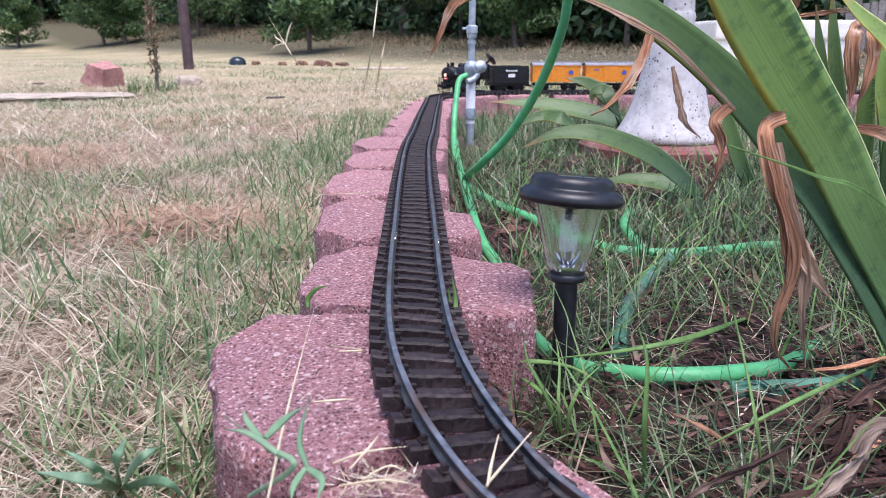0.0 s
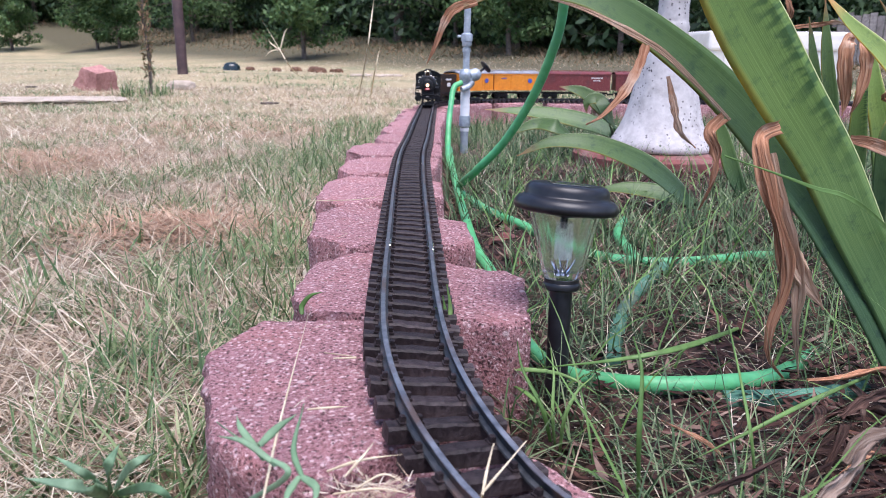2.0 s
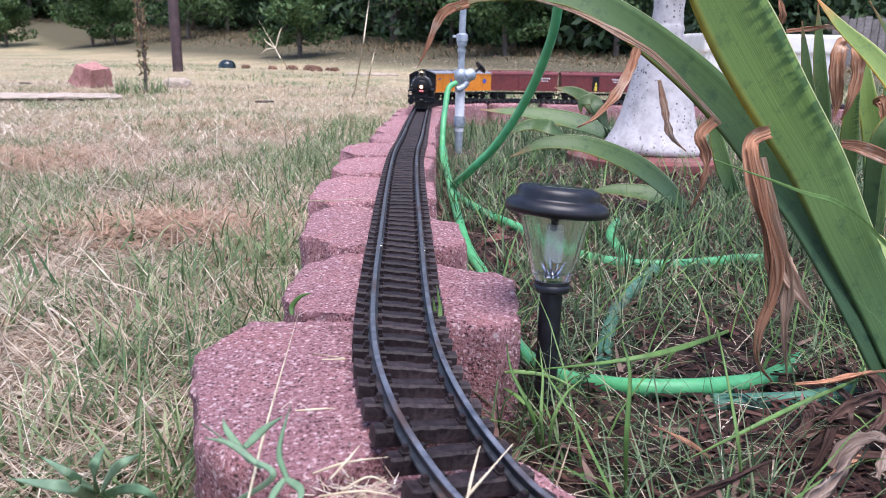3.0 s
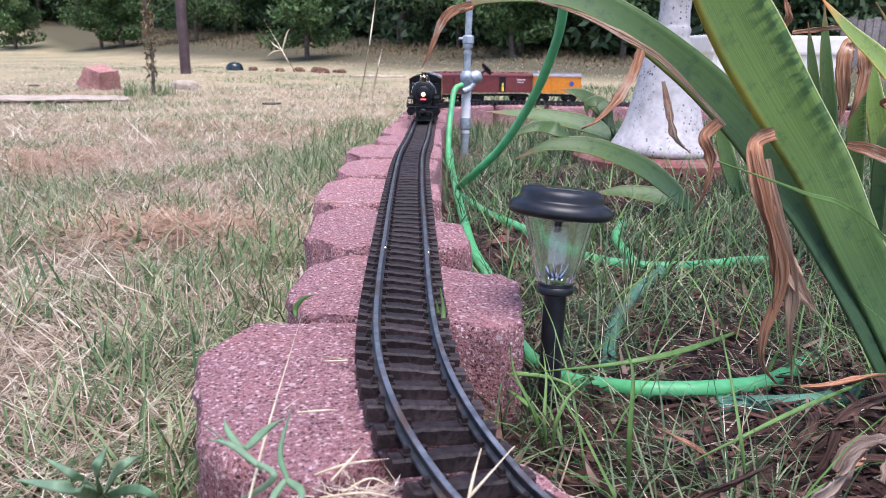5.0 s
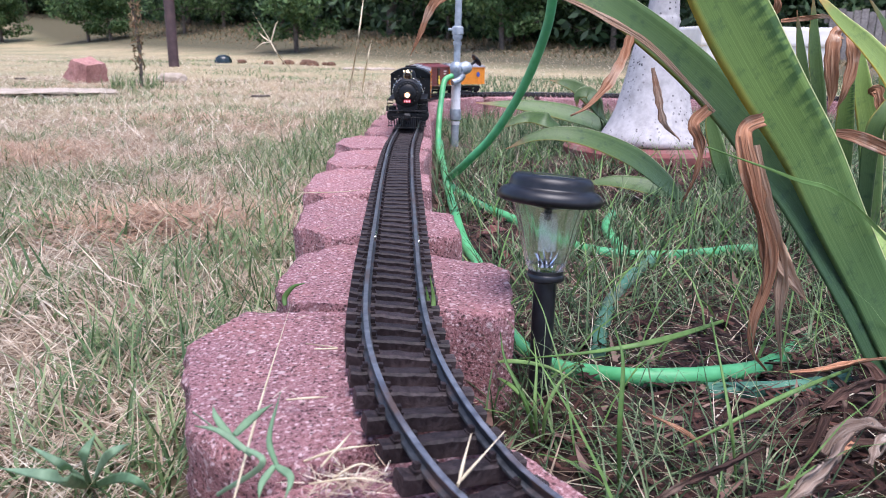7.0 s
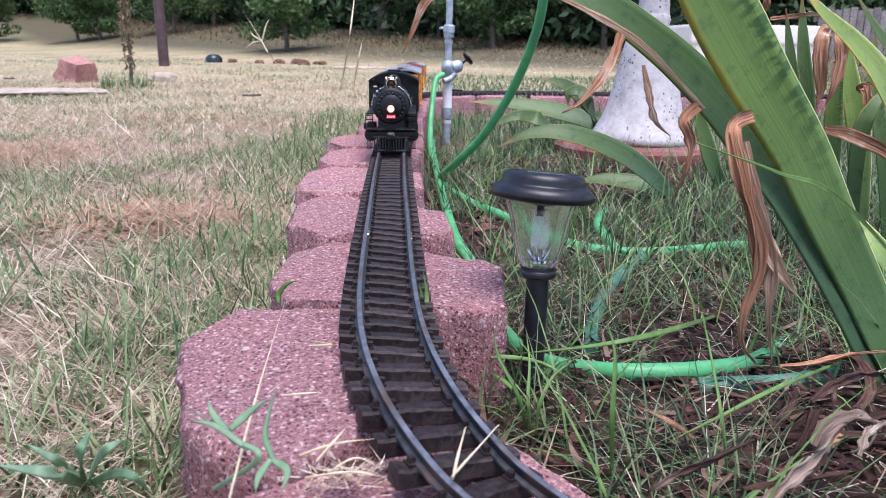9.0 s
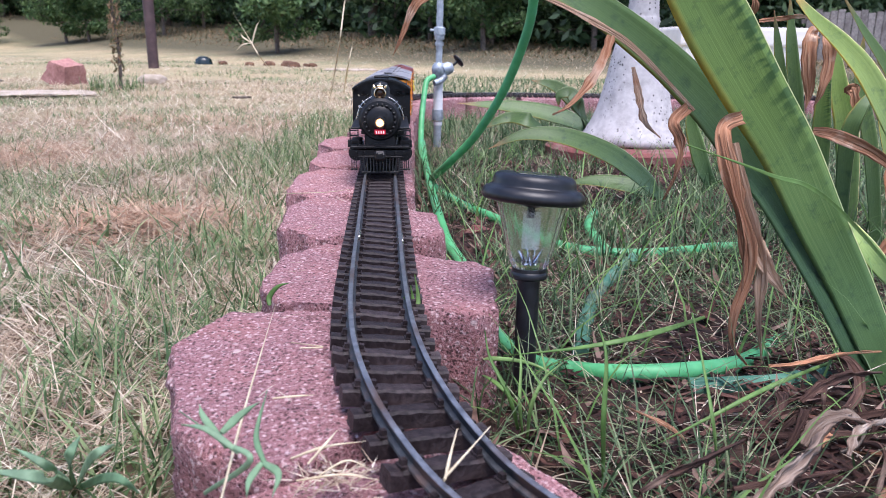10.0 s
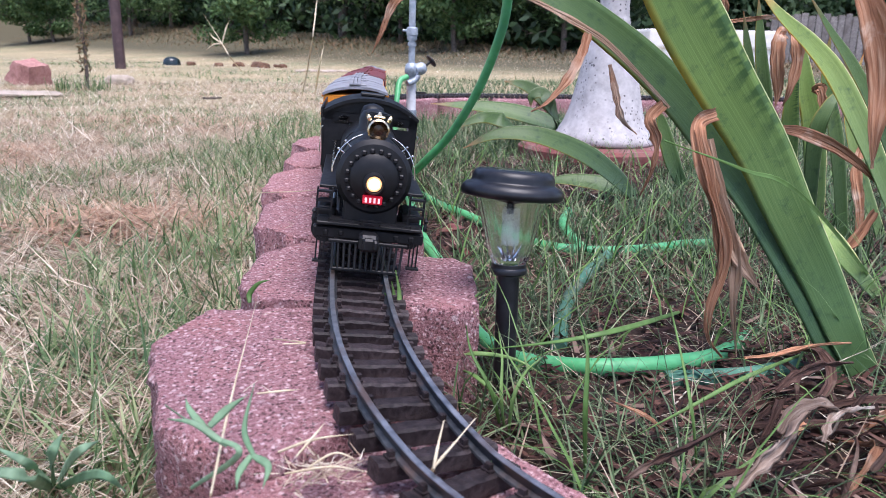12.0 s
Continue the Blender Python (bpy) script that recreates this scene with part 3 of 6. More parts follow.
def make_track():
    track = empty("model_railway_track", pose(0, 0, 0), "dark model railway track with brown-black sleepers laid on red blocks", "railway track")
    section = [(-0.0040, 0), (0.0040, 0), (0.0036, 0.0012), (0.0009, 0.0024), (0.0009, 0.0058), (0.0019, 0.0066), (0.0019, 0.0080), (-0.0019, 0.0080), (-0.0019, 0.0066), (-0.0009, 0.0058), (-0.0009, 0.0024), (-0.0036, 0.0012)]
    head = [(-0.0019, 0.0079), (0.0019, 0.0079), (0.0019, 0.0083), (0.0014, 0.0087), (-0.0014, 0.0087), (-0.0019, 0.0083)]
    for side in (-0.0235, 0.0235):
        fine = [on_track_pose(s) @ Vector((side, 0, 0.0118)) for s in np.arange(0.012, STEP[-1] - 0.012, 0.012)]
        bm = bmesh.new()
        sweep(bm, fine, section)
        r = part("rail", bm, M_RAIL, track, "dark slate-grey rail side")
        bm = bmesh.new()
        sweep(bm, fine, head)
        part("rail_head", bm, M_RAILTOP, r, "worn bright running surface")
    for s in (0.62, 1.25, 1.86):
        for side in (-0.0235, 0.0235):
            bm = bmesh.new()
            box(bm, (side, 0, 0.0160), (0.0062, 0.030, 0.0050), 0.0008)
            j = part("rail_joiner", bm, M_WIRE, track)
            j.matrix_local = on_track_pose(s)
    meshes = []
    for k in range(5):
        rng = random.Random(k)
        bm = bmesh.new()
        n = 11
        rows = []
        for i in range(n + 1):
            x = -0.0385 + 0.077 * i / n
            h = 0.0110 + rng.uniform(-0.0005, 0.0005)
            w = 0.0062 + rng.uniform(-0.0004, 0.0004)
            q = 0.0016 + rng.uniform(-0.0003, 0.0003)
            rows.append([bm.verts.new((x, a, b)) for a, b in ((-w, 0), (-w, h - q), (-w + q, h), (w - q, h), (w, h - q), (w, 0))])
        for a, b in zip(rows, rows[1:]):
            for i in range(5):
                bm.faces.new((a[i], b[i], b[i + 1], a[i + 1]))
        bm.faces.new(rows[0])
        bm.faces.new(rows[-1][::-1])
        bmesh.ops.recalc_face_normals(bm, faces=bm.faces)
        for side in (-0.0235, 0.0235):
            box(bm, (side, 0, 0.0117), (0.0155, 0.0075, 0.0012))
            for e in (-1, 1):
                box(bm, (side + e * 0.0052, 0, 0.0138), (0.0034, 0.0040, 0.0036))
        me = bpy.data.meshes.new("sleeper")
        bm.to_mesh(me)
        bm.free()
        me.materials.append(M_TIE)
        meshes.append(me)
    for i, s in enumerate(np.arange(0.01, STEP[-1] - 0.01, 0.0268)):
        ob = new("sleeper", meshes[(i * 7) % 5])
        ob.parent = track
        ob.matrix_local = on_track_pose(s) @ pose(0, 0, 0, 0, 0, ((i * 37) % 11 - 5) * 0.25)


# ---- wall blocks ----
def wall_block(x, y, turn, facet=0.06, shoulder=0.125, chamfer=0.05, depth=0.2, tail=0.08, skew=0.0, h=0.1, z=0.0, seed=0, label="", tilt=0.0, lean=0.0):
    """A split-faced garden wall block: three-sided rough front towards its -x, narrower tail. x, y: the middle of the front."""
    rng = random.Random(seed)
    corners = [(0, -facet), (chamfer, -shoulder), (depth - 0.02, -tail + skew), (depth, -tail + 0.02 + skew), (depth, tail - 0.02 + skew), (depth - 0.02, tail + skew), (chamfer, shoulder), (0, facet)]
    outline = []
    for i, a in enumerate(corners):
        b = corners[(i + 1) % len(corners)]
        n = max(1, int(math.dist(a, b) / 0.006))
        outline += [(a[0] + (b[0] - a[0]) * k / n, a[1] + (b[1] - a[1]) * k / n) for k in range(n)]
    cx, cy = depth * 0.5, skew * 0.5
    levels = [(0, 1.0), (h * 0.2, 1.0), (h * 0.4, 1.0), (h * 0.6, 1.0), (h * 0.8, 1.0), (h - 0.007, 1.0), (h - 0.0022, 0.99), (h, 0.968), (h, 0.90), (h, 0.78), (h, 0.6), (h, 0.4), (h, 0.2)]
    bm = bmesh.new()
    off = Vector((seed * 1.7, seed * 0.9, 0))
    rings = []
    for zz, k in levels:
        ring = []
        for px, py in outline:
            v = Vector((cx + (px - cx) * k, cy + (py - cy) * k, zz))
            d = noise.noise((v + off) * 28) * 0.0075 + noise.noise((v + off) * 90) * 0.0048 + noise.noise((v + off) * 190) * 0.0024
            if k >= 0.97:
                out = Vector((px - cx, py - cy, 0)).normalized()
                front = 1.0 if px < chamfer + 0.02 else 0.45
                v += out * d * front
                if zz > h - 0.01:
                    v.z += min(0, noise.noise((v + off) * 60)) * 0.008
            else:
                v.z += noise.noise((v + off) * 45) * 0.0022 + noise.noise((v + off) * 130) * 0.0012
            ring.append(bm.verts.new(v))
        rings.append(ring)
    n = len(outline)
    for a, b in zip(rings, rings[1:]):
        for i in range(n):
            bm.faces.new((a[i], a[(i + 1) % n], b[(i + 1) % n], b[i]))
    bm.faces.new(rings[-1])
    bm.faces.new(rings[0][::-1])
    bmesh.ops.recalc_face_normals(bm, faces=bm.faces)
    ob = part("wall_block", bm, M_BLOCK, None, "", 38)
    ob.matrix_world = pose(x, y, z, 0, 0, turn) @ pose(0, 0, 0, lean, tilt, 0)
    return tagged(ob, label or "red concrete garden wall block with rough pebbly split face", "concrete block", "blocks under the track")


def make_blocks():
    wall_block(-0.158, 0.494, 17, 0.07, 0.128, 0.05, 0.178, 0.088, z=-0.006, seed=1, tilt=-1.5, lean=1.8, label="large weathered red concrete wall block with dirt-stained pebbly top")
    wall_block(-0.137, 0.752, -4, 0.052, 0.104, 0.035, 0.226, 0.080, -0.040, seed=2, label="red concrete wall block with a broad tail in the grass")
    wall_block(-0.166, 1.005, 4, 0.062, 0.128, 0.04, 0.205, 0.075, -0.06, seed=3)
    wall_block(-0.192, 1.262, 2, 0.07, 0.132, 0.035, 0.20, 0.09, seed=4)
    wall_block(-0.19, 1.53, -3, 0.06, 0.122, 0.03, 0.19, 0.09, 0.04, seed=5)
    wall_block(-0.205, 1.79, 0, 0.052, 0.113, 0.036, 0.215, 0.10, seed=6)
    wall_block(-0.160, 2.035, 0, 0.052, 0.113, 0.036, 0.170, 0.10, seed=7)
    wall_block(-0.162, 2.285, 0, 0.052, 0.113, 0.036, 0.172, 0.10, z=-0.004, seed=8)
    wall_block(-0.155, 2.53, -2, 0.052, 0.113, 0.036, 0.175, 0.10, z=-0.008, seed=9)
    wall_block(-0.150, 2.775, -2, 0.052, 0.113, 0.036, 0.18, 0.10, z=-0.013, seed=10)
    wall_block(-0.148, 3.02, -4, 0.052, 0.113, 0.036, 0.18, 0.10, z=-0.018, seed=11)
    wall_block(-0.142, 3.27, -6, 0.052, 0.113, 0.036, 0.18, 0.10, z=-0.021, seed=12)
    wall_block(-0.080, 0.258, 35, 0.06, 0.105, 0.04, 0.215, 0.080, z=-0.020, seed=13, label="pale dusty red concrete block littered with dry grass")
    wall_block(0.10, 0.06, 38, 0.07, 0.125, 0.04, 0.21, 0.09, z=-0.012, seed=15)
    for k, a in enumerate((22, 46, 70)):
        c = radians(a)
        r = 0.70
        wall_block(0.56 - r * math.cos(c), 3.35 + r * math.sin(c), -a, 0.052, 0.113, 0.036, 0.2, 0.09, z=-0.024 - 0.002 * k, seed=20 + k)
    for k in range(13):
        wall_block(0.66 + 0.245 * k, 4.06 + 0.002 * k, -90, 0.052, 0.113, 0.036, 0.2, 0.11, z=-0.032, seed=30 + k)


# ---- rolling stock ----
def wheelset(name, parent, x_half, radius, y):
    bm = bmesh.new()
    for sx in (-1, 1):
        m = pose(sx * x_half, 0, 0, 0, 90, 0)
        turned(bm, [(0.004, -0.003), (radius * 0.8, -0.003), (radius * 0.84, -0.002), (radius, -0.003), (radius, 0.003), (radius * 0.84, 0.002), (radius * 0.8, 0.003), (0.004, 0.003)], 20, m)
        for k in range(6):
            box(bm, (sx * x_half, 0, 0), (0.0075, radius * 1.6, 0.003), 0, pose(0, 0, 0, k * 30, 0, 0))
    turned(bm, [(0.003, -x_half), (0.003, x_half)], 10, pose(0, 0, 0, 0, 90, 0))
    w = part(name, bm, M_LOCO, parent)
    w.location = (0, y, radius)
    return w


def bars(parent, name, material, x, y, z, width, height, count, sx):
    """Unreadable lettering as plain bars on a car's side."""
    for k in range(count):
        bm = bmesh.new()
        box(bm, (x, y + (k - (count - 1) / 2) * width * 1.35, z), (0.0016, width, height))
        part(name, bm, material, parent)


def roof_mesh(bm, half, length, z0, rise, thick=0.003, over=0.003):
    n = 12
    for y0, y1 in ((-length / 2 - over, length / 2 + over),):
        top, bot = [], []
        for yy in (y0, y1):
            top.append([bm.verts.new(((half + over) * (2 * i / n - 1), yy, z0 + rise * (1 - abs(2 * i / n - 1) ** 2.2) + thick)) for i in range(n + 1)])
            bot.append([bm.verts.new(((half + over) * (2 * i / n - 1), yy, z0 + rise * (1 - abs(2 * i / n - 1) ** 2.2) - 0.001)) for i in range(n + 1)])
        for i in range(n):
            bm.faces.new((top[0][i], top[0][i + 1], top[1][i + 1], top[1][i]))
            bm.faces.new((bot[0][i], bot[1][i], bot[1][i + 1], bot[0][i + 1]))
            for k in (0, 1):
                bm.faces.new((top[k][i], bot[k][i], bot[k][i + 1], top[k][i + 1]))
        for i in (0, n):
            bm.faces.new((top[0][i], top[1][i], bot[1][i], bot[0][i]))
    bmesh.ops.recalc_face_normals(bm, faces=bm.faces)


WHEELS = []
MOVERS = []


def goods_car(length, paint, roof_paint, label, open_door=False, emblem=True):
    car = empty("goods_wagon", pose(0, 0, 0), label, "model wagon", "wagons of the model train")
    half, z0, z1 = 0.048, 0.042, 0.122
    bm = bmesh.new()
    box(bm, (0, 0, (z0 + z1) / 2), (2 * half, length, z1 - z0), 0.0015)
    body = part("body", bm, paint, car)
    n = int(length / 0.012)
    for sx in (-1, 1):
        for k in range(n):
            yy = -length / 2 + (k + 0.5) * length / n
            if abs(yy) < 0.034:
                continue
            bm = bmesh.new()
            box(bm, (sx * (half + 0.0006), yy, (z0 + z1) / 2), (0.0016, length / n - 0.0012, z1 - z0 - 0.004))
            part("board", bm, paint, body)
        bm = bmesh.new()
        dy = 0.048 if open_door else 0.0
        box(bm, (sx * (half + 0.0024), dy, (z0 + z1) / 2 - 0.002), (0.003, 0.064, z1 - z0 - 0.012), 0.001)
        for zz in (0.055, 0.105):
            box(bm, (sx * (half + 0.0042), dy, zz), (0.0016, 0.056, 0.003))
        part("sliding_door", bm, paint, car)
        if open_door:
            # The body is solid: a black panel stands in for the doorway's inner shade.
            bm = bmesh.new()
            box(bm, (sx * (half + 0.0012), 0, 0.080), (0.0028, 0.036, 0.074))
            part("doorway_shade_panel", bm, M_LOCO, car, "black panel for the shade inside the open doorway")
            bm = bmesh.new()
            turned(bm, [(0.002, 0), (0.008, 0.004), (0.007, 0.02), (0.004, 0.026), (0.006, 0.034), (0.002, 0.042)], 12, pose(sx * (half + 0.0012), 0, 0.046))
            part("figurine", bm, M_YELLOW, car, "small plain yellow shape in the doorway")
        bm = bmesh.new()
        box(bm, (sx * (half + 0.0022), 0, z0 + 0.003), (0.004, length, 0.004))
        box(bm, (sx * (half + 0.0022), 0, z1 - 0.002), (0.004, length, 0.003))
        part("side_rail", bm, paint, car)
        if emblem:
            bm = bmesh.new()
            turned(bm, [(0.001, 0), (0.0115, 0), (0.0115, 0.0012), (0.001, 0.0012)], 16, pose(sx * (half + 0.0018), length * 0.30, 0.088, 0, 90 * sx, 0))
            part("emblem", bm, M_BLUE, car, "round blue emblem")
            bars(car, "lettering", M_BLUE, sx * (half + 0.0018), -length * 0.28, 0.100, 0.007, 0.006, 3, sx)
        else:
            bars(car, "lettering", M_WHITE, sx * (half + 0.0018), length * 0.30, 0.104, 0.007, 0.006, 6, sx)
            bars(car, "lettering", M_WHITE, sx * (half + 0.0018), length * 0.30, 0.092, 0.007, 0.005, 4, sx)
        bm = bmesh.new()
        for k in range(5):
            box(bm, (sx * (half - 0.004), -length / 2 - 0.003, 0.045 + 0.016 * k), (0.022, 0.0016, 0.0016))
        part("ladder", bm, paint, car)
    bm = bmesh.new()
    roof_mesh(bm, half, length, z1, 0.010)
    part("roof", bm, roof_paint, car, "", 40)
    bm = bmesh.new()
    for e in (-0.006, 0, 0.006):
        box(bm, (e, 0, z1 + 0.0165), (0.005, length + 0.006, 0.002))
    for yy in np.linspace(-length * 0.42, length * 0.42, 6):
        box(bm, (0, yy, z1 + 0.0143), (0.018, 0.004, 0.003))
    part("roof_walk", bm, roof_paint, car)
    for yy in (-length * 0.36, length * 0.36):
        bm = bmesh.new()
        box(bm, (0.012, yy, z1 + 0.0135), (0.012, 0.02, 0.004), 0.001)
        part("hatch", bm, roof_paint, car)
    bm = bmesh.new()
    box(bm, (0, 0, 0.029), (0.05, length - 0.01, 0.009), 0.001)
    box(bm, (0, -length / 2 - 0.009, 0.022), (0.008, 0.024, 0.008), 0.001)
    box(bm, (0, length / 2 + 0.009, 0.022), (0.008, 0.024, 0.008), 0.001)
    part("underframe", bm, M_LOCO, car)
    for ty in (-length / 2 + 0.05, length / 2 - 0.05):
        for sx in (-1, 1):
            bm = bmesh.new()
            box(bm, (sx * 0.032, ty, 0.016), (0.006, 0.062, 0.009), 0.0015)
            for e in (-0.021, 0.021):
                box(bm, (sx * 0.0345, ty + e, 0.015), (0.006, 0.011, 0.012), 0.0015)
            part("truck_frame", bm, M_LOCO, car)
        for e in (-0.021, 0.021):
            WHEELS.append((wheelset("wheelset", car, 0.0215, 0.0145, ty + e), 0.0145))
    return car


def tender():
    t = empty("tender", pose(0, 0, 0), "black steam engine tender with white bar lettering", "model tender")
    L = 0.20
    bm = bmesh.new()
    box(bm, (0, 0, 0.071), (0.092, L, 0.072), 0.003, None, 2)
    part("tank", bm, M_LOCO, t)
    bm = bmesh.new()
    for sx in (-1, 1):
        box(bm, (sx * 0.045, 0, 0.113), (0.002, L - 0.006, 0.014))
    box(bm, (0, -L / 2 + 0.01, 0.113), (0.09, 0.002, 0.014))
    part("coal_board", bm, M_LOCO, t)
    bm = bmesh.new()
    rng = random.Random(4)
    for k in range(70):
        bmesh.ops.create_icosphere(bm, subdivisions=1, radius=rng.uniform(0.005, 0.009), matrix=pose(rng.uniform(-0.036, 0.036), rng.uniform(-0.07, 0.05), 0.107 + rng.uniform(0, 0.010), rng.uniform(0, 360), rng.uniform(0, 360), 0))
    part("coal_load", bm, M_LOCO, t)
    for sx in (-1, 1):
        bars(t, "lettering", M_WHITE, sx * 0.0468, 0.0, 0.097, 0.008, 0.008, 6, sx)
        bm = bmesh.new()
        box(bm, (sx * 0.0468, 0.0, 0.074), (0.0016, 0.036, 0.016))
        part("number_panel", bm, M_WHITE, t)
    bm = bmesh.new()
    box(bm, (0, 0, 0.030), (0.086, L + 0.012, 0.008), 0.001)
    box(bm, (0, L / 2 + 0.014, 0.024), (0.008, 0.022, 0.008), 0.001)
    part("underframe", bm, M_LOCO, t)
    for ty in (-0.048, 0.048):
        for sx in (-1, 1):
            bm = bmesh.new()
            box(bm, (sx * 0.032, ty, 0.017), (0.006, 0.066, 0.010), 0.0015)
            for e in (-0.022, 0.022):
                box(bm, (sx * 0.0345, ty + e, 0.015), (0.006, 0.012, 0.013), 0.0015)
            part("truck_frame", bm, M_LOCO, t)
        for e in (-0.022, 0.022):
            WHEELS.append((wheelset("wheelset", t, 0.0215, 0.0145, ty + e), 0.0145))
    return t


def locomotive():
    """Front at local y = 0, cab behind y = 0.245."""
    e = empty("steam_locomotive", pose(0, 0, 0), "black model steam locomotive with lit headlight and brass fittings", "model locomotive")
    R, zc = 0.0335, 0.089
    lie = pose(0, 0, zc, -90, 0, 0)
    bm = bmesh.new()
    turned(bm, [(0.02, 0.028), (R, 0.028), (R, 0.085), (R + 0.0012, 0.085), (R + 0.0012, 0.091), (R, 0.091), (R, 0.15), (R + 0.001, 0.15), (R + 0.001, 0.155), (R, 0.155), (R + 0.001, 0.27), (0.01, 0.27)], 40, lie)
    part("boiler", bm, M_LOCO, e, "", 35)
    bm = bmesh.new()
    turned(bm, [(R * 0.82, 0.028), (R + 0.0015, 0.028), (R + 0.0022, 0.024), (R - 0.002, 0.019), (R - 0.010, 0.018), (R - 0.0105, 0.016), (R - 0.014, 0.0135), (R * 0.35, 0.0115), (0.0005, 0.0113)], 48, lie)
    door = part("smokebox_door", bm, M_LOCO, e, "", 35)
    for k in range(20):
        a = 2 * math.pi * (k + 0.5) / 20
        bm = bmesh.new()
        box(bm, ((R - 0.0080) * math.cos(a), 0.0172, zc + (R - 0.0080) * math.sin(a)), (0.0046, 0.0046, 0.0046), 0.0011)
        part("bolt", bm, M_LOCO, door)
    bm = bmesh.new()
    turned(bm, [(0.0005, -0.002), (0.0098, -0.002), (0.0102, 0.008), (0.0088, 0.011), (0.0080, 0.011), (0.0078, 0.0075), (0.0005, 0.007)], 28, pose(0, 0.012, zc - 0.003, 90, 0, 0))
    lamp = part("headlight", bm, M_LOCO, e, "", 35)
    bm = bmesh.new()
    turned(bm, [(0.0040, 0.0092), (0.0064, 0.0080), (0.0076, 0.0070)], 24, pose(0, 0.012, zc - 0.003, 90, 0, 0))
    part("lens", bm, M_LAMP, lamp, "warm glowing lens", 40)
    bm = bmesh.new()
    turned(bm, [(0.0005, 0.0102), (0.0034, 0.0099), (0.0052, 0.0087)], 24, pose(0, 0.012, zc - 0.003, 90, 0, 0))
    part("bulb", bm, M_LAMPCORE, lamp, "bright white bulb", 40)
    bm = bmesh.new()
    box(bm, (0, 0.009, zc - 0.0185), (0.0185, 0.005, 0.0078), 0.0008)
    plate = part("number_plate", bm, M_PLATE, e, "red lit number plate with white bars")
    for k in range(4):
        bm = bmesh.new()
        box(bm, (-0.0060 + 0.0040 * k, 0.0062, zc - 0.0185), (0.0020, 0.0012, 0.0046))
        part("bar", bm, M_PLATEBAR, plate)
    # stack, domes, brass lamp and bell
    bm = bmesh.new()
    turned(bm, [(0.018, 0.118), (0.0125, 0.124), (0.0100, 0.126), (0.0102, 0.140), (0.0122, 0.141), (0.0122, 0.145), (0.0095, 0.145), (0.0088, 0.134), (0.0005, 0.134)], 24, pose(0, 0.062, 0))
    part("chimney", bm, M_LOCO, e, "", 35)
    for yy, r in ((0.145, 0.017), (0.22, 0.0145)):
        bm = bmesh.new()
        turned(bm, [(r * 1.3, 0.116), (r, 0.122), (r, 0.132), (r * 0.8, 0.139), (r * 0.4, 0.142), (0.0005, 0.143)], 24, pose(0, yy, 0))
        part("dome", bm, M_LOCO, e, "", 50)
    bm = bmesh.new()
    turned(bm, [(0.0094, -0.006), (0.0104, -0.004), (0.0104, 0.004), (0.0088, 0.005), (0.0084, 0.001), (0.0084, -0.004)], 28, pose(0, 0.034, zc + R + 0.0095, 90, 0, 0))
    bell = part("marker_lamp", bm, M_BRASS, e, "round brass-rimmed lamp on top of the smokebox", 40)
    bm = bmesh.new()
    turned(bm, [(0.0005, 0.003), (0.005, 0.0025), (0.0084, 0.0005)], 24, pose(0, 0.034, zc + R + 0.0095, 90, 0, 0))
    part("lens", bm, plain("dark_amber_glass", (0.014, 0.006, 0.003), (0.05, 0.02, 0.008), 50, 0.12, 0.2, 0), bell, "dark amber lens")
    bm = bmesh.new()
    turned(bm, [(0.0035, -0.004), (0.0028, 0.0), (0.0035, 0.004)], 12, pose(0, 0.032, zc + R - 0.0035))
    box(bm, (0, 0.034, zc + R + 0.0215), (0.011, 0.006, 0.002), 0.0006)
    for sx in (-1, 1):
        turned(bm, [(0.0018, 0), (0.0024, 0.003), (0.001, 0.006)], 8, pose(sx * 0.0085, 0.034, zc + R + 0.0175, 0, sx * 25, 0))
    turned(bm, [(0.0014, 0), (0.0026, 0.002), (0.001, 0.005)], 8, pose(0, 0.034, zc + R + 0.0215))
    part("bracket", bm, M_BRASS, bell)
    # handrail looping over the smokebox, with its posts
    bm = bmesh.new()
    arc = [Vector(((R + 0.006) * math.sin(a), 0.040 - 0.004 * abs(math.sin(a)), zc + (R + 0.006) * math.cos(a))) for a in np.linspace(-1.6, 1.6, 40) if abs(a) > 0.30]
    tube(bm, [p for p in arc if p.x < 0], 0.0006, 6)
    tube(bm, [p for p in arc if p.x > 0], 0.0006, 6)
    for sx in (-1, 1):
        tube(bm, [Vector((sx * (R + 0.006), 0.036, zc)), Vector((sx * (R + 0.007), 0.12, zc)), Vector((sx * (R + 0.007), 0.258, zc + 0.004))], 0.0009, 6)
    rail = part("handrail", bm, M_WIRE, e, "bright metal handrail")
    for sx in (-1, 1):
        for a in (0.78, 1.02):
            bm = bmesh.new()
            p = Vector((sx * R * math.sin(a), 0.037, zc + R * math.cos(a)))
            tube(bm, [p, p * 1 + Vector((sx * math.sin(a), 0, math.cos(a))) * 0.008], [0.0009, 0.0006], 8)
            bmesh.ops.create_uvsphere(bm, u_segments=8, v_segments=6, radius=0.0013, matrix=Matrix.Translation(p + Vector((sx * math.sin(a), 0, math.cos(a))) * 0.008))
            part("handrail_post", bm, M_WIRE, e)
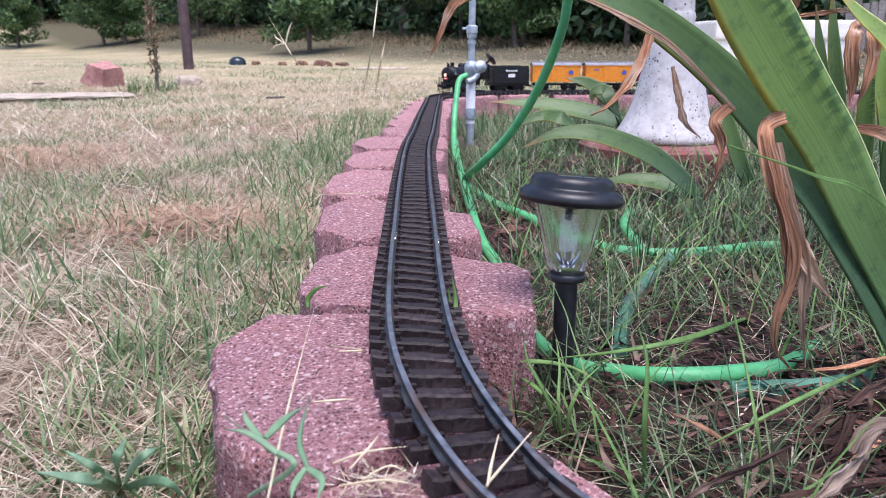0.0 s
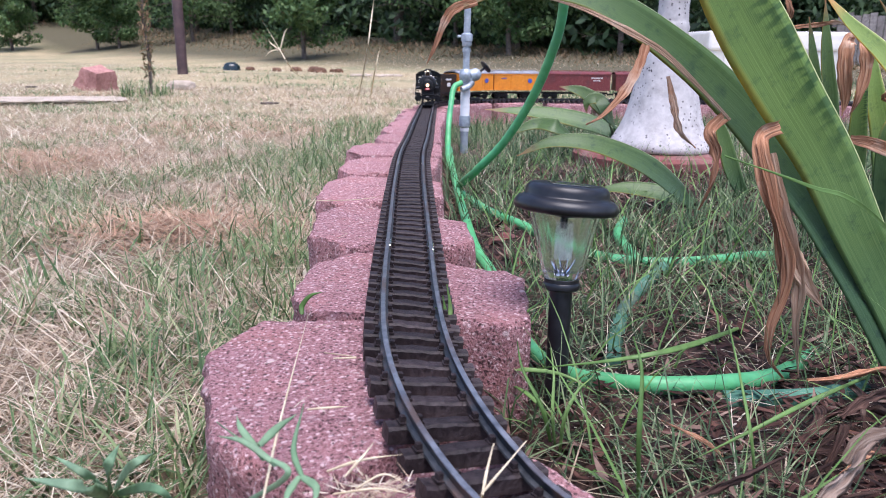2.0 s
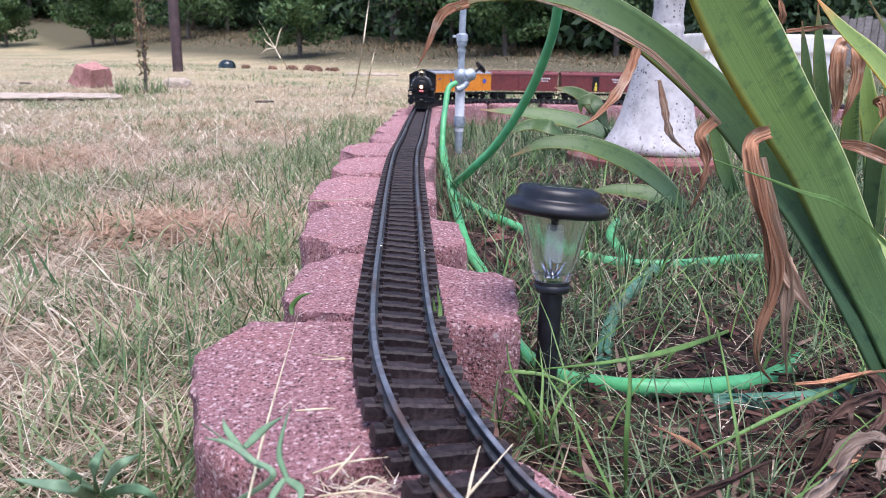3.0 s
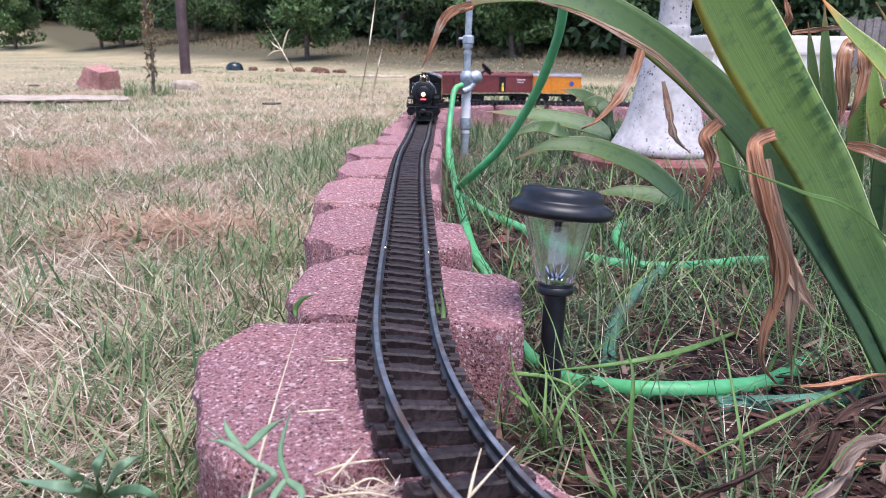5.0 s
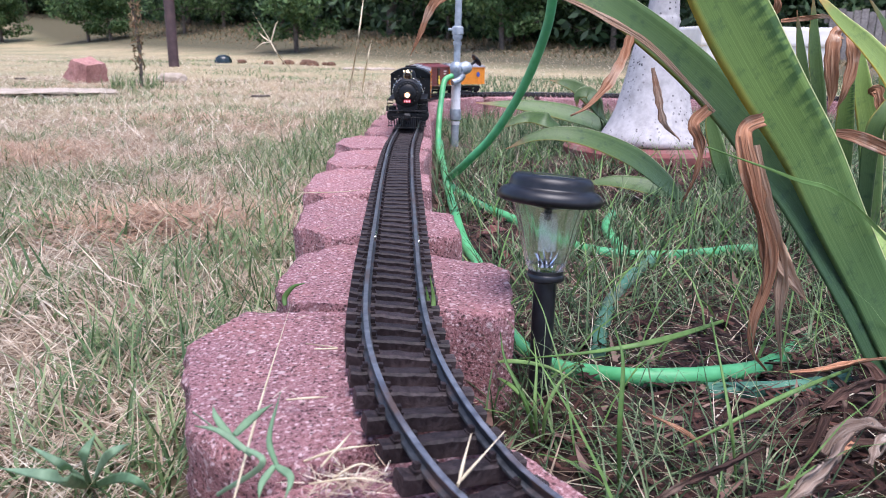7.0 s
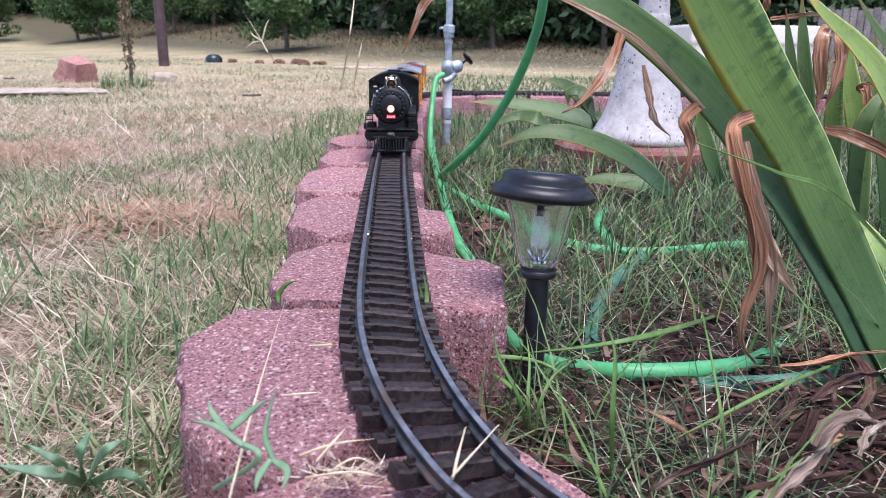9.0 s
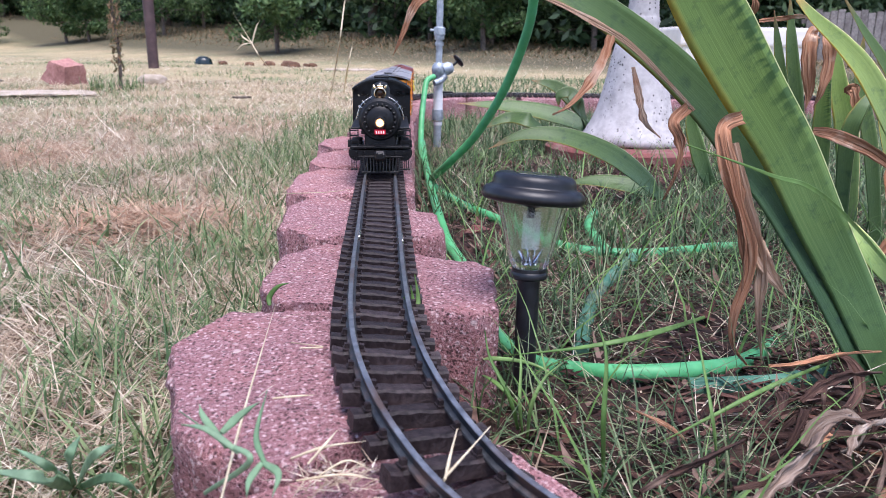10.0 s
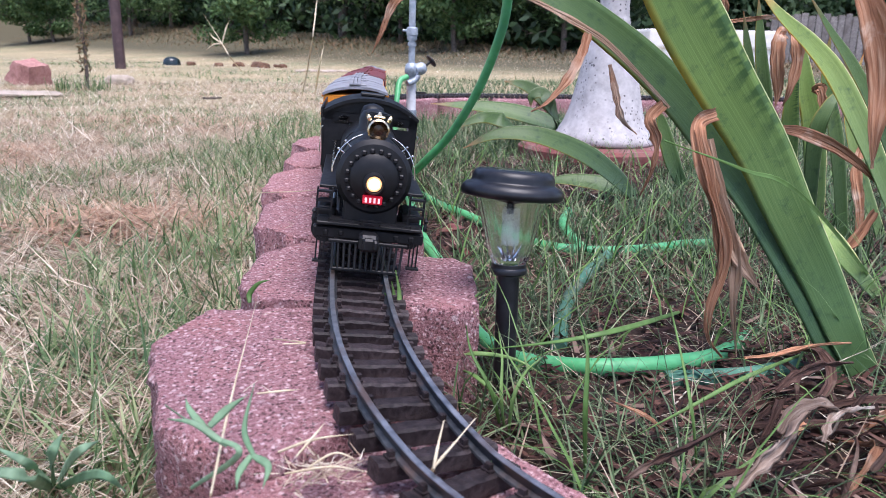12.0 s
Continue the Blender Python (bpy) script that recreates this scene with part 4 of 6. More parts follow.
    # running boards, steps, beam, pilot
    for sx in (-1, 1):
        bm = bmesh.new()
        box(bm, (sx * 0.041, 0.155, 0.0735), (0.018, 0.235, 0.003), 0.0006)
        part("running_board", bm, M_LOCO, e)
        bm = bmesh.new()
        for dx in (-0.0075, 0.0075):
            box(bm, (sx * 0.0440 + dx * 0.9, 0.026, 0.0590), (0.0018, 0.003, 0.032))
        ladder = part("step_ladder", bm, M_LOCO, e)
        for k in range(4):
            bm = bmesh.new()
            box(bm, (sx * 0.0440, 0.025, 0.046 + 0.0085 * k), (0.014, 0.007, 0.0018))
            part("rung", bm, M_LOCO, ladder)
        bm = bmesh.new()
        turned(bm, [(0.004, 0.0), (0.0135, 0.0), (0.0135, 0.050), (0.004, 0.050)], 20, pose(sx * 0.0415, 0.045, 0.031, -90, 0, 0))
        box(bm, (sx * 0.0415, 0.068, 0.047), (0.019, 0.044, 0.012), 0.002)
        part("cylinder", bm, M_LOCO, e, "", 40)
        bm = bmesh.new()
        box(bm, (sx * 0.036, 0.175, 0.026), (0.003, 0.15, 0.005), 0.001)
        part("side_rod", bm, M_GALV, e)
        bm = bmesh.new()
        turned(bm, [(0.0016, 0), (0.0022, 0.003), (0.0012, 0.008), (0.0022, 0.010), (0.0004, 0.013)], 10, pose(sx * 0.052, 0.006, 0.046))
        part("flag_post", bm, M_LOCO, e)
    bm = bmesh.new()
    box(bm, (0, 0.014, 0.0365), (0.104, 0.010, 0.010), 0.001)
    for x in (-0.040, -0.026, 0.026, 0.040):
        box(bm, (x, 0.0085, 0.0365), (0.005, 0.003, 0.005), 0.001)
    box(bm, (0, 0.020, 0.0455), (0.098, 0.030, 0.003), 0.0006)
    part("buffer_beam", bm, M_LOCO, e)
    bm = bmesh.new()
    box(bm, (0, 0.004, 0.0495), (0.076, 0.0012, 0.0012))
    box(bm, (0, 0.004, 0.0515), (0.018, 0.0014, 0.0014))
    for x in (-0.038, -0.009, 0.009, 0.038):
        box(bm, (x, 0.006, 0.047), (0.0012, 0.0012, 0.007))
    part("lifting_bar", bm, M_LOCO, e)
    bm = bmesh.new()
    box(bm, (0, -0.003, 0.0335), (0.018, 0.020, 0.016), 0.003)
    box(bm, (0, -0.012, 0.0335), (0.011, 0.010, 0.012), 0.002)
    box(bm, (0.006, -0.014, 0.0335), (0.006, 0.008, 0.010), 0.002)
    part("coupler", bm, M_LOCO, e)
    bm = bmesh.new()
    box(bm, (0, 0.002, 0.0045), (0.064, 0.004, 0.003), 0.0006)
    box(bm, (0, 0.006, 0.0300), (0.074, 0.004, 0.003), 0.0006)
    pilot = part("pilot_frame", bm, M_LOCO, e)
    for k in range(13):
        x = -0.033 + 0.0055 * k
        bm = bmesh.new()
        tube(bm, [Vector((x, 0.006, 0.0300)), Vector((x * 0.95, 0.0005, 0.0045))], 0.0012, 6)
        part("pilot_bar", bm, M_LOCO, pilot)
    for sx in (-1, 1):
        bm = bmesh.new()
        for k in range(3):
            box(bm, (sx * (0.0405 + 0.0035 * k), 0.010, 0.020), (0.0014, 0.002, 0.026))
        box(bm, (sx * 0.044, 0.008, 0.009), (0.012, 0.008, 0.0014))
        part("corner_step", bm, M_LOCO, e)
    bm = bmesh.new()
    box(bm, (0, 0.16, 0.048), (0.040, 0.27, 0.034), 0.003)
    box(bm, (0, 0.045, 0.055), (0.052, 0.045, 0.022), 0.002)
    part("frame", bm, M_LOCO, e)
    # cab: front wall with two windows, sides with an opening, curved roof
    cw, y0, y1, zb, zt = 0.055, 0.245, 0.325, 0.060, 0.1265
    bm = bmesh.new()
    for sx in (-1, 1):
        box(bm, (sx * 0.0505, y0, (zb + zt) / 2), (0.009, 0.003, zt - zb))
        box(bm, (sx * 0.0285, y0, zb + 0.016), (0.035, 0.003, 0.032))
        box(bm, (sx * 0.0315, y0, 0.1030), (0.029, 0.003, 0.020))
    box(bm, (0, y0, 0.1220), (0.11, 0.003, 0.011))
    for k in range(12):
        x = -cw + 0.11 * (k + 0.5) / 12
        hh = 0.0175 * (1 - abs(x / cw) ** 2.2)
        box(bm, (x, y0, 0.1265 + hh / 2), (0.11 / 12, 0.003, hh + 0.001))
    part("cab_front", bm, M_LOCO, e)
    for sx in (-1, 1):
        bm = bmesh.new()
        for yy, w in ((y0 + 0.008, 0.016), (y1 - 0.008, 0.016)):
            box(bm, (sx * cw, yy, (zb + zt) / 2), (0.003, w, zt - zb))
        box(bm, (sx * cw, (y0 + y1) / 2, zb + 0.020), (0.003, y1 - y0, 0.040))
        box(bm, (sx * cw, (y0 + y1) / 2, zt - 0.004), (0.003, y1 - y0, 0.008))
        part("cab_side", bm, M_LOCO, e)
        bm = bmesh.new()
        box(bm, (sx * 0.033, y0 - 0.002, 0.119), (0.013, 0.001, 0.009))
        part("cab_window", bm, M_GLASS, e, "dark glazed cab window")
        bm = bmesh.new()
        tube(bm, [Vector((sx * 0.0572, y0 + 0.004, 0.075)), Vector((sx * 0.0595, y0 + 0.004, 0.077)), Vector((sx * 0.0595, y0 + 0.004, 0.106)), Vector((sx * 0.0572, y0 + 0.004, 0.108))], 0.0007, 6)
        part("grab_rail", bm, M_WIRE, e)
    bm = bmesh.new()
    roof_mesh(bm, cw, 0.094, zt - 0.001, 0.0185, 0.003, 0.002)
    bmesh.ops.translate(bm, vec=(0, (y0 + y1) / 2, 0), verts=bm.verts)
    part("cab_roof", bm, M_LOCO, e, "", 40)
    bm = bmesh.new()
    box(bm, (0, 0.285, 0.1490), (0.03, 0.03, 0.004), 0.001)
    part("roof_hatch", bm, M_LOCO, e)
    for yy in (0.13, 0.22):
        WHEELS.append((wheelset("driving_wheels", e, 0.0235, 0.024, yy), 0.024))
    e.scale = (0.94, 0.97, 0.95)
    return e


# distance of the engine's front along the track from its near end
FRONT = [(0.0, 3.397), (2.5, 2.820), (5.5, 2.020), (6.5, 1.780), (9.5, 1.120), (10.5, 0.885), (12.0, 0.446)]


def front_at(t):
    """A smooth run through the places of FRONT, with no jump of speed."""
    ts, ds = np.array([a for a, _ in FRONT]), np.array([b for _, b in FRONT])
    slope = np.diff(ds) / np.diff(ts)
    m = np.concatenate([[slope[0]], (slope[1:] * np.diff(ts)[:-1] + slope[:-1] * np.diff(ts)[1:]) / (np.diff(ts)[1:] + np.diff(ts)[:-1]), [slope[-1]]])
    i = int(np.clip(np.searchsorted(ts, t, side="right") - 1, 0, len(ts) - 2))
    h = ts[i + 1] - ts[i]
    u = (t - ts[i]) / h
    return float((2 * u ** 3 - 3 * u * u + 1) * ds[i] + (u ** 3 - 2 * u * u + u) * h * m[i] + (3 * u * u - 2 * u ** 3) * ds[i + 1] + (u ** 3 - u * u) * h * m[i + 1])


def make_train():
    rail_top = 0.0202
    MOVERS.append((locomotive(), 0.02, 0.19, 0.0, rail_top))
    s = 0.345
    t = tender()
    MOVERS.append((t, s + 0.1 - 0.05, s + 0.1 + 0.05, s + 0.1, rail_top))
    s += 0.2 + 0.034
    fleet = [(0.238, M_ORANGE, M_ROOF, "orange model refrigerator wagon with grey roof and blue emblem", False, True),
             (0.238, M_ORANGE, M_ROOF, "orange model refrigerator wagon with grey roof and blue emblem", False, True),
             (0.345, M_BROWN, M_BROWN, "oxide red model boxcar with white bar lettering", False, False),
             (0.345, M_BROWN, M_BROWN, "oxide red model boxcar with an open side door", True, False),
             (0.238, M_ORANGE, M_ROOF, "last orange model wagon of the train, grey roofed", False, True)]
    for length, paint, roof_paint, label, door, emblem in fleet:
        c = goods_car(length, paint, roof_paint, label, door, emblem)
        mid = s + length / 2
        MOVERS.append((c, mid - length / 2 + 0.05, mid + length / 2 - 0.05, mid, rail_top))
        s += length + 0.027


def motions():
    times = [0.25 * k for k in range(49)]
    for ob, a, b, origin, lift in MOVERS:
        rows = []
        for t in times:
            f = front_at(t)
            p, q = on_track(f + a), on_track(f + b)
            d = (q - p).normalized()
            o = p + d * (origin - a)
            lean = (cant(f + a) + cant(f + b)) / 2
            rise = math.degrees(math.asin(d.z))
            rows.append((t, pose(o.x, o.y, o.z + lift, 0, 0, math.degrees(math.atan2(d.y, d.x)) - 90) @ pose(0.001 * lean, 0, 0, rise, lean, 0)))
        walk(ob, rows)
    for w, radius in WHEELS:
        place = w.location.copy()
        rows = []
        for k in range(181):
            t = k / 15
            turn = (front_at(0) - front_at(t)) / radius
            rows.append((t, pose(place.x, place.y, place.z, math.degrees(turn), 0, 0)))
        walk(w, rows)


# ---- garden things ----
def solar_light():
    L = empty("solar_garden_light", pose(0.109, 0.650, 0.001, -5.5, 1.2, 0), "black plastic solar path light with clear ribbed shade in bed", "garden light")
    bm = bmesh.new()
    turned(bm, [(0.0005, -0.02), (0.0102, -0.01), (0.0102, 0.118), (0.0005, 0.118)], 24)
    part("post", bm, M_BLACK, L, "", 40)
    bm = bmesh.new()
    turned(bm, [(0.0005, 0.1165), (0.0150, 0.1165), (0.0166, 0.1180), (0.0170, 0.1205), (0.0166, 0.1225), (0.0158, 0.1235), (0.0158, 0.1265), (0.0005, 0.1265)], 32)
    part("collar", bm, M_BLACK, L, "", 30)
    rib = lambda a, r, z: r * (1 + 0.024 * math.cos(16 * a))
    bm = bmesh.new()
    turned(bm, [(0.0150, 0.127), (0.0178, 0.133), (0.0215, 0.146), (0.0262, 0.166), (0.0315, 0.187), (0.0307, 0.187), (0.0250, 0.166), (0.0207, 0.146), (0.0170, 0.134), (0.0005, 0.132)], 100, None, rib)
    shade = part("shade", bm, M_GLASS, L, "clear ribbed plastic shade", 60)
    shade.visible_shadow = False
    bm = bmesh.new()
    turned(bm, [(0.0076, 0.144), (0.0080, 0.147), (0.0080, 0.174), (0.0076, 0.178)], 20)
    part("diffuser", bm, M_FROST, L, "frosted white inner tube", 40)
    bm = bmesh.new()
    for k in range(9):
        a = 2 * math.pi * k / 9
        tube(bm, [Vector((0.004 * math.cos(a), 0.004 * math.sin(a), 0.131)), Vector((0.0115 * math.cos(a + 0.3), 0.0115 * math.sin(a + 0.3), 0.1405 + 0.002 * (k % 3)))], [0.0012, 0.0005], 6)
    part("reflector", bm, M_CHROME, L, "small star-shaped chrome reflector")
    bm = bmesh.new()
    turned(bm, [(0.0005, 0.186), (0.004, 0.1815), (0.030, 0.1865), (0.0415, 0.1868), (0.0448, 0.1878), (0.0464, 0.1902), (0.0463, 0.1932), (0.0450, 0.1962), (0.0425, 0.1985), (0.0395, 0.1997), (0.0380, 0.2004), (0.0374, 0.2020), (0.0372, 0.2050), (0.0362, 0.2080), (0.0342, 0.2102), (0.0312, 0.2114), (0.0280, 0.2116), (0.0005, 0.2108)], 64)
    cap = part("cap", bm, M_BLACK, L, "", 50)
    cap.matrix_local = pose(0, 0, 0.19) @ pose(0, 0, 0, 0, 3.6, 0) @ pose(0, 0, -0.19)
    bm = bmesh.new()
    box(bm, (0, 0, 0.2112), (0.034, 0.034, 0.0012), 0.0003)
    part("solar_panel", bm, M_TUB, cap, "dark glossy solar panel")
    bm = bmesh.new()
    turned(bm, [(0.0035, 0.172), (0.0035, 0.188)], 12)
    part("bulb_holder", bm, M_BLACK, cap)


def hose(points, r, material, label):
    bm = bmesh.new()
    line = smooth_line(points, 12)
    tube(bm, line, r, 12)
    ob = part("garden_hose", bm, material, None, "", 60)
    return tagged(ob, label, "hose")


def make_hoses():
    hose([(0.04066, 2.515, 0.012), (0.04214, 2.032, 0.012), (0.05036, 1.602, 0.012), (0.06195, 1.236, 0.012), (0.07821, 1.062, 0.014), (0.08614, 0.9168, 0.012), (0.09775, 0.7968, 0.012), (0.1234, 0.7192, 0.012), (0.1695, 0.6945, 0.012), (0.2135, 0.6737, 0.018), (0.2746, 0.6788, 0.018), (0.3398, 0.7108, 0.012), (0.4041, 0.7796, 0.003), (0.4916, 0.8752, -0.01)], 0.0088, M_HOSE, "bright green garden hose lying in the grass bed")
    hose([(0.1885, 1.25, 0.648), (0.1992, 1.28, 0.5145), (0.2092, 1.35, 0.3932), (0.2031, 1.42, 0.3197), (0.1779, 1.5, 0.2303), (0.1344, 1.58, 0.1399), (0.08258, 1.64, 0.07244), (0.05208, 1.747, 0.014), (0.09873, 1.53, 0.012), (0.1577, 1.385, 0.012), (0.1979, 1.267, 0.012), (0.2476, 1.177, 0.012), (0.3012, 1.14, 0.012), (0.3602, 1.133, 0.012), (0.4353, 1.15, 0.012), (0.5077, 1.177, 0.012), (0.5732, 1.163, 0.012)], 0.0086, M_HOSE, "green garden hose hanging down and running over the bed")
    hose([(0.07396, 2.45, 0.2257), (0.05074, 2.43, 0.2112), (0.04169, 2.4, 0.165), (0.03442, 2.36, 0.1), (0.03211, 2.3, 0.03878), (0.03395, 2.086, 0.01)], 0.0088, M_HOSE, "green garden hose coupled to the standpipe tap")
    hose([(0.3391, 1.105, 0.012), (0.2856, 1.013, 0.012), (0.2331, 0.9059, 0.012), (0.2007, 0.8089, 0.012), (0.1821, 0.7412, 0.01)], 0.0090, M_HOSE_OLD, "faded dusty green hose half hidden in grass")
    hose([(0.3572, 1.433, 0.012), (0.3198, 1.317, 0.012), (0.3111, 1.199, 0.012), (0.3119, 1.114, 0.012)], 0.0090, M_HOSE, "loop of green hose in the grass")
    hose([(0.2691, 0.6624, 0.008), (0.3127, 0.6649, 0.008), (0.3636, 0.671, 0.008), (0.4183, 0.6927, 0.008)], 0.0095, M_HOSE_OLD, "faded green hose lying under the leaf plant")


def standpipe():
    x, y = 0.087, 2.50
    s = empty("standpipe", pose(x, y, 0, 0, 0.6, 0), "grey galvanised water standpipe with tap and white plastic sleeve", "water tap")
    def seg(name, profile, mat, label="", m=None):
        bm = bmesh.new()
        turned(bm, profile, 20, m)
        return part(name, bm, mat, s, label, 35)
    seg("lower_pipe", [(0.0005, -0.12), (0.0125, -0.11), (0.0125, 0.075), (0.0005, 0.075)], M_GALV)
    seg("clip", [(0.0140, 0.070), (0.0145, 0.072), (0.0145, 0.082), (0.0005, 0.083)], M_PVC)
    seg("coupling", [(0.0005, 0.086), (0.0175, 0.086), (0.0180, 0.090), (0.0180, 0.114), (0.0175, 0.120), (0.0005, 0.120)], M_GALV)
    seg("sleeve", [(0.0005, 0.12), (0.0152, 0.12), (0.0152, 0.205), (0.0005, 0.205)], M_PVC, "white plastic pipe sleeve")
    seg("upper_pipe", [(0.0005, 0.20), (0.0105, 0.20), (0.0105, 0.80), (0.0005, 0.80)], M_GALV, "blistered grey pipe")
    seg("elbow", [(0.0005, 0.222), (0.014, 0.224), (0.020, 0.232), (0.022, 0.246), (0.020, 0.258), (0.014, 0.266), (0.0005, 0.268)], M_GALV)
    tap = seg("tap", [(0.0005, -0.01), (0.016, -0.008), (0.020, 0.004), (0.019, 0.018), (0.013, 0.026), (0.0005, 0.028)], M_GALV, "grey cast tap", pose(0.020, -0.004, 0.246, 0, 70, 20))
    bm = bmesh.new()
    turned(bm, [(0.004, 0.0), (0.004, 0.03), (0.010, 0.031), (0.022, 0.034), (0.022, 0.037), (0.004, 0.038)], 14, pose(0.036, -0.004, 0.252, 0, 52, 20))
    part("tap_handle", bm, M_BLACK, s, "dark tap handle", 35)
    bm = bmesh.new()
    tube(bm, smooth_line([(0.02, -0.006, 0.24), (0.018, -0.012, 0.222), (0.004, -0.02, 0.210), (-0.014, -0.03, 0.204)], 6), 0.0095, 12)
    part("spout", bm, M_GALV, s, "", 50)
    bm = bmesh.new()
    box(bm, (0.022, -0.002, 0.175), (0.05, 0.008, 0.006), 0.001)
    part("strap", bm, M_BLACK, s)
    seg("valve_body", [(0.0005, 0.335), (0.0145, 0.336), (0.0155, 0.340), (0.0155, 0.350), (0.0180, 0.352), (0.0180, 0.372), (0.013, 0.376), (0.0005, 0.378)], M_GALV, "", None)
    bm = bmesh.new()
    box(bm, (-0.020, 0, 0.365), (0.022, 0.008, 0.008), 0.002)
    part("valve_lug", bm, M_GALV, s)
    seg("union_nut", [(0.0005, 0.318), (0.0135, 0.318), (0.0135, 0.330), (0.0005, 0.330)], M_GALV)


def pedestal_material():
    m, t, b = nodes_of("speckled_white_concrete", 0.8)
    n = tex(t, "ShaderNodeTexNoise", 40, 6)
    col = ramp(t, n.outputs["Fac"], ((0.35, (0.40, 0.37, 0.36)), (0.65, (0.55, 0.515, 0.50))))
    v = tex(t, "ShaderNodeTexVoronoi", 105)
    v.inputs["Randomness"].default_value = 1.0
    spot = ramp(t, v.outputs["Distance"], ((0.24, (1, 1, 1)), (0.38, (0, 0, 0))))
    few = ramp(t, v.outputs["Color"], ((0.56, (0, 0, 0)), (0.60, (1, 1, 1))))
    zone = tex(t, "ShaderNodeTexNoise", 7, 2)
    f = mix(t, 1.0, mix(t, 1.0, spot, few, "MULTIPLY"), ramp(t, zone.outputs["Fac"], ((0.40, (0, 0, 0)), (0.50, (1, 1, 1)))), "MULTIPLY")
    col = mix(t, f, col, (0.07, 0.06, 0.065))
    st = tex(t, "ShaderNodeTexNoise", 11, 6)
    col = mix(t, ramp(t, st.outputs["Fac"], ((0.55, (0, 0, 0)), (0.75, (0.7, 0.7, 0.7)))), col, (0.24, 0.21, 0.20))
    t.links.new(col, b.inputs["Base Color"])
    bumped(t, b, n.outputs["Fac"], 0.5, 0.003)
    return m


def pedestal():
    bm = bmesh.new()
    turned(bm, [(0.001, 0), (0.228, 0), (0.236, 0.008), (0.236, 0.040), (0.226, 0.050), (0.001, 0.051)], 64, None, lambda a, r, z: r * (1 + 0.006 * math.sin(5 * a) + 0.004 * math.sin(13 * a)))
    slab = part("round_slab", bm, M_PINK, None, "", 35)
    slab.matrix_world = pose(0.64, 2.26, -0.004)
    tagged(slab, "round red-painted concrete stepping slab under the pedestal", "paving slab")
    bm = bmesh.new()
    fold = lambda a, r, z: r * (1 + 0.045 * abs(math.sin(3 * a)) * min(1, z / 0.12) - 0.02 * min(1, z / 0.12))
    p = empty("birdbath_pedestal", pose(0.655, 2.26, 0.047, 0, 1.5, 20), "white concrete birdbath pedestal with dark specks, flared foot", "pedestal")
    stone = pedestal_material()
    turned(bm, [(0.001, 0), (0.143, 0), (0.148, 0.006), (0.147, 0.018), (0.137, 0.034), (0.121, 0.062), (0.106, 0.10), (0.094, 0.15), (0.084, 0.20), (0.076, 0.25), (0.068, 0.285), (0.058, 0.305), (0.001, 0.306)], 48, None, fold)
    part("foot", bm, stone, p, "", 60)
    bm = bmesh.new()
    turned(bm, [(0.001, 0.302), (0.057, 0.304), (0.050, 0.318), (0.046, 0.335), (0.049, 0.347), (0.045, 0.36), (0.001, 0.362)], 48, None, fold)
    part("collar", bm, stone, p, "", 60)
    bm = bmesh.new()
    turned(bm, [(0.001, 0.358), (0.044, 0.360), (0.041, 0.40), (0.044, 0.46), (0.05, 0.54), (0.06, 0.60), (0.001, 0.601)], 48, None, fold)
    part("column", bm, stone, p, "", 60)


def leaf_blade(name, points, width, material, parent=None, fold=0.18, face=(0, -1, 0.25), tipw=0.05, rootw=0.6, peak=0.4, ragged=0.0, seed=0, twist=0.0, nu=8):
    """A sword leaf along points: a shallow channel with thickness, widest at peak of its length."""
    line = smooth_line(points, 10)
    n = len(line)
    rng = random.Random(seed)
    bm = bmesh.new()
    uvl = bm.loops.layers.uv.new("UVMap")
    f0 = Vector(face).normalized()
    rows = {1: [], -1: []}
    for i, p in enumerate(line):
        u = i / (n - 1)
        d = (line[min(i + 1, n - 1)] - line[max(i - 1, 0)]).normalized()
        side = d.cross(f0).normalized()
        if twist:
            side = Matrix.Rotation(twist * u, 3, d) @ side
        up = side.cross(d)
        k = rootw + (1 - rootw) * min(1, u / peak) if u < peak else max(tipw, 1 - ((u - peak) / (1 - peak)) ** 1.7)
        w = width * 0.5 * k * (1 + ragged * noise.noise((u * 9, seed, 0)))
        for s in (1, -1):
            row = []
            for j in range(nu + 1):
                a = 2 * j / nu - 1
                q = p + side * a * w + up * (fold * w * (a * a - 0.4) + s * 0.0009 * (1 - a * a) + ragged * w * (0.5 * noise.noise((u * 7 + j, seed * 3.1, a)) + 0.22 * math.sin(a * 4.5 + seed + 3 * u)))
                row.append(bm.verts.new(q))
            rows[s].append(row)
    for s in (1, -1):
        for i in range(n - 1):
            for j in range(nu):
                q = (rows[s][i][j], rows[s][i][j + 1], rows[s][i + 1][j + 1], rows[s][i + 1][j])
                f = bm.faces.new(q if s == 1 else q[::-1])
                f.smooth = True
                uv = [(j / nu, i / (n - 1)), ((j + 1) / nu, i / (n - 1)), ((j + 1) / nu, (i + 1) / (n - 1)), (j / nu, (i + 1) / (n - 1))]
                for loop, c in zip(f.loops, uv if s == 1 else uv[::-1]):
                    loop[uvl].uv = c
    bmesh.ops.remove_doubles(bm, verts=bm.verts, dist=0.00005)
    return part(name, bm, material, parent)


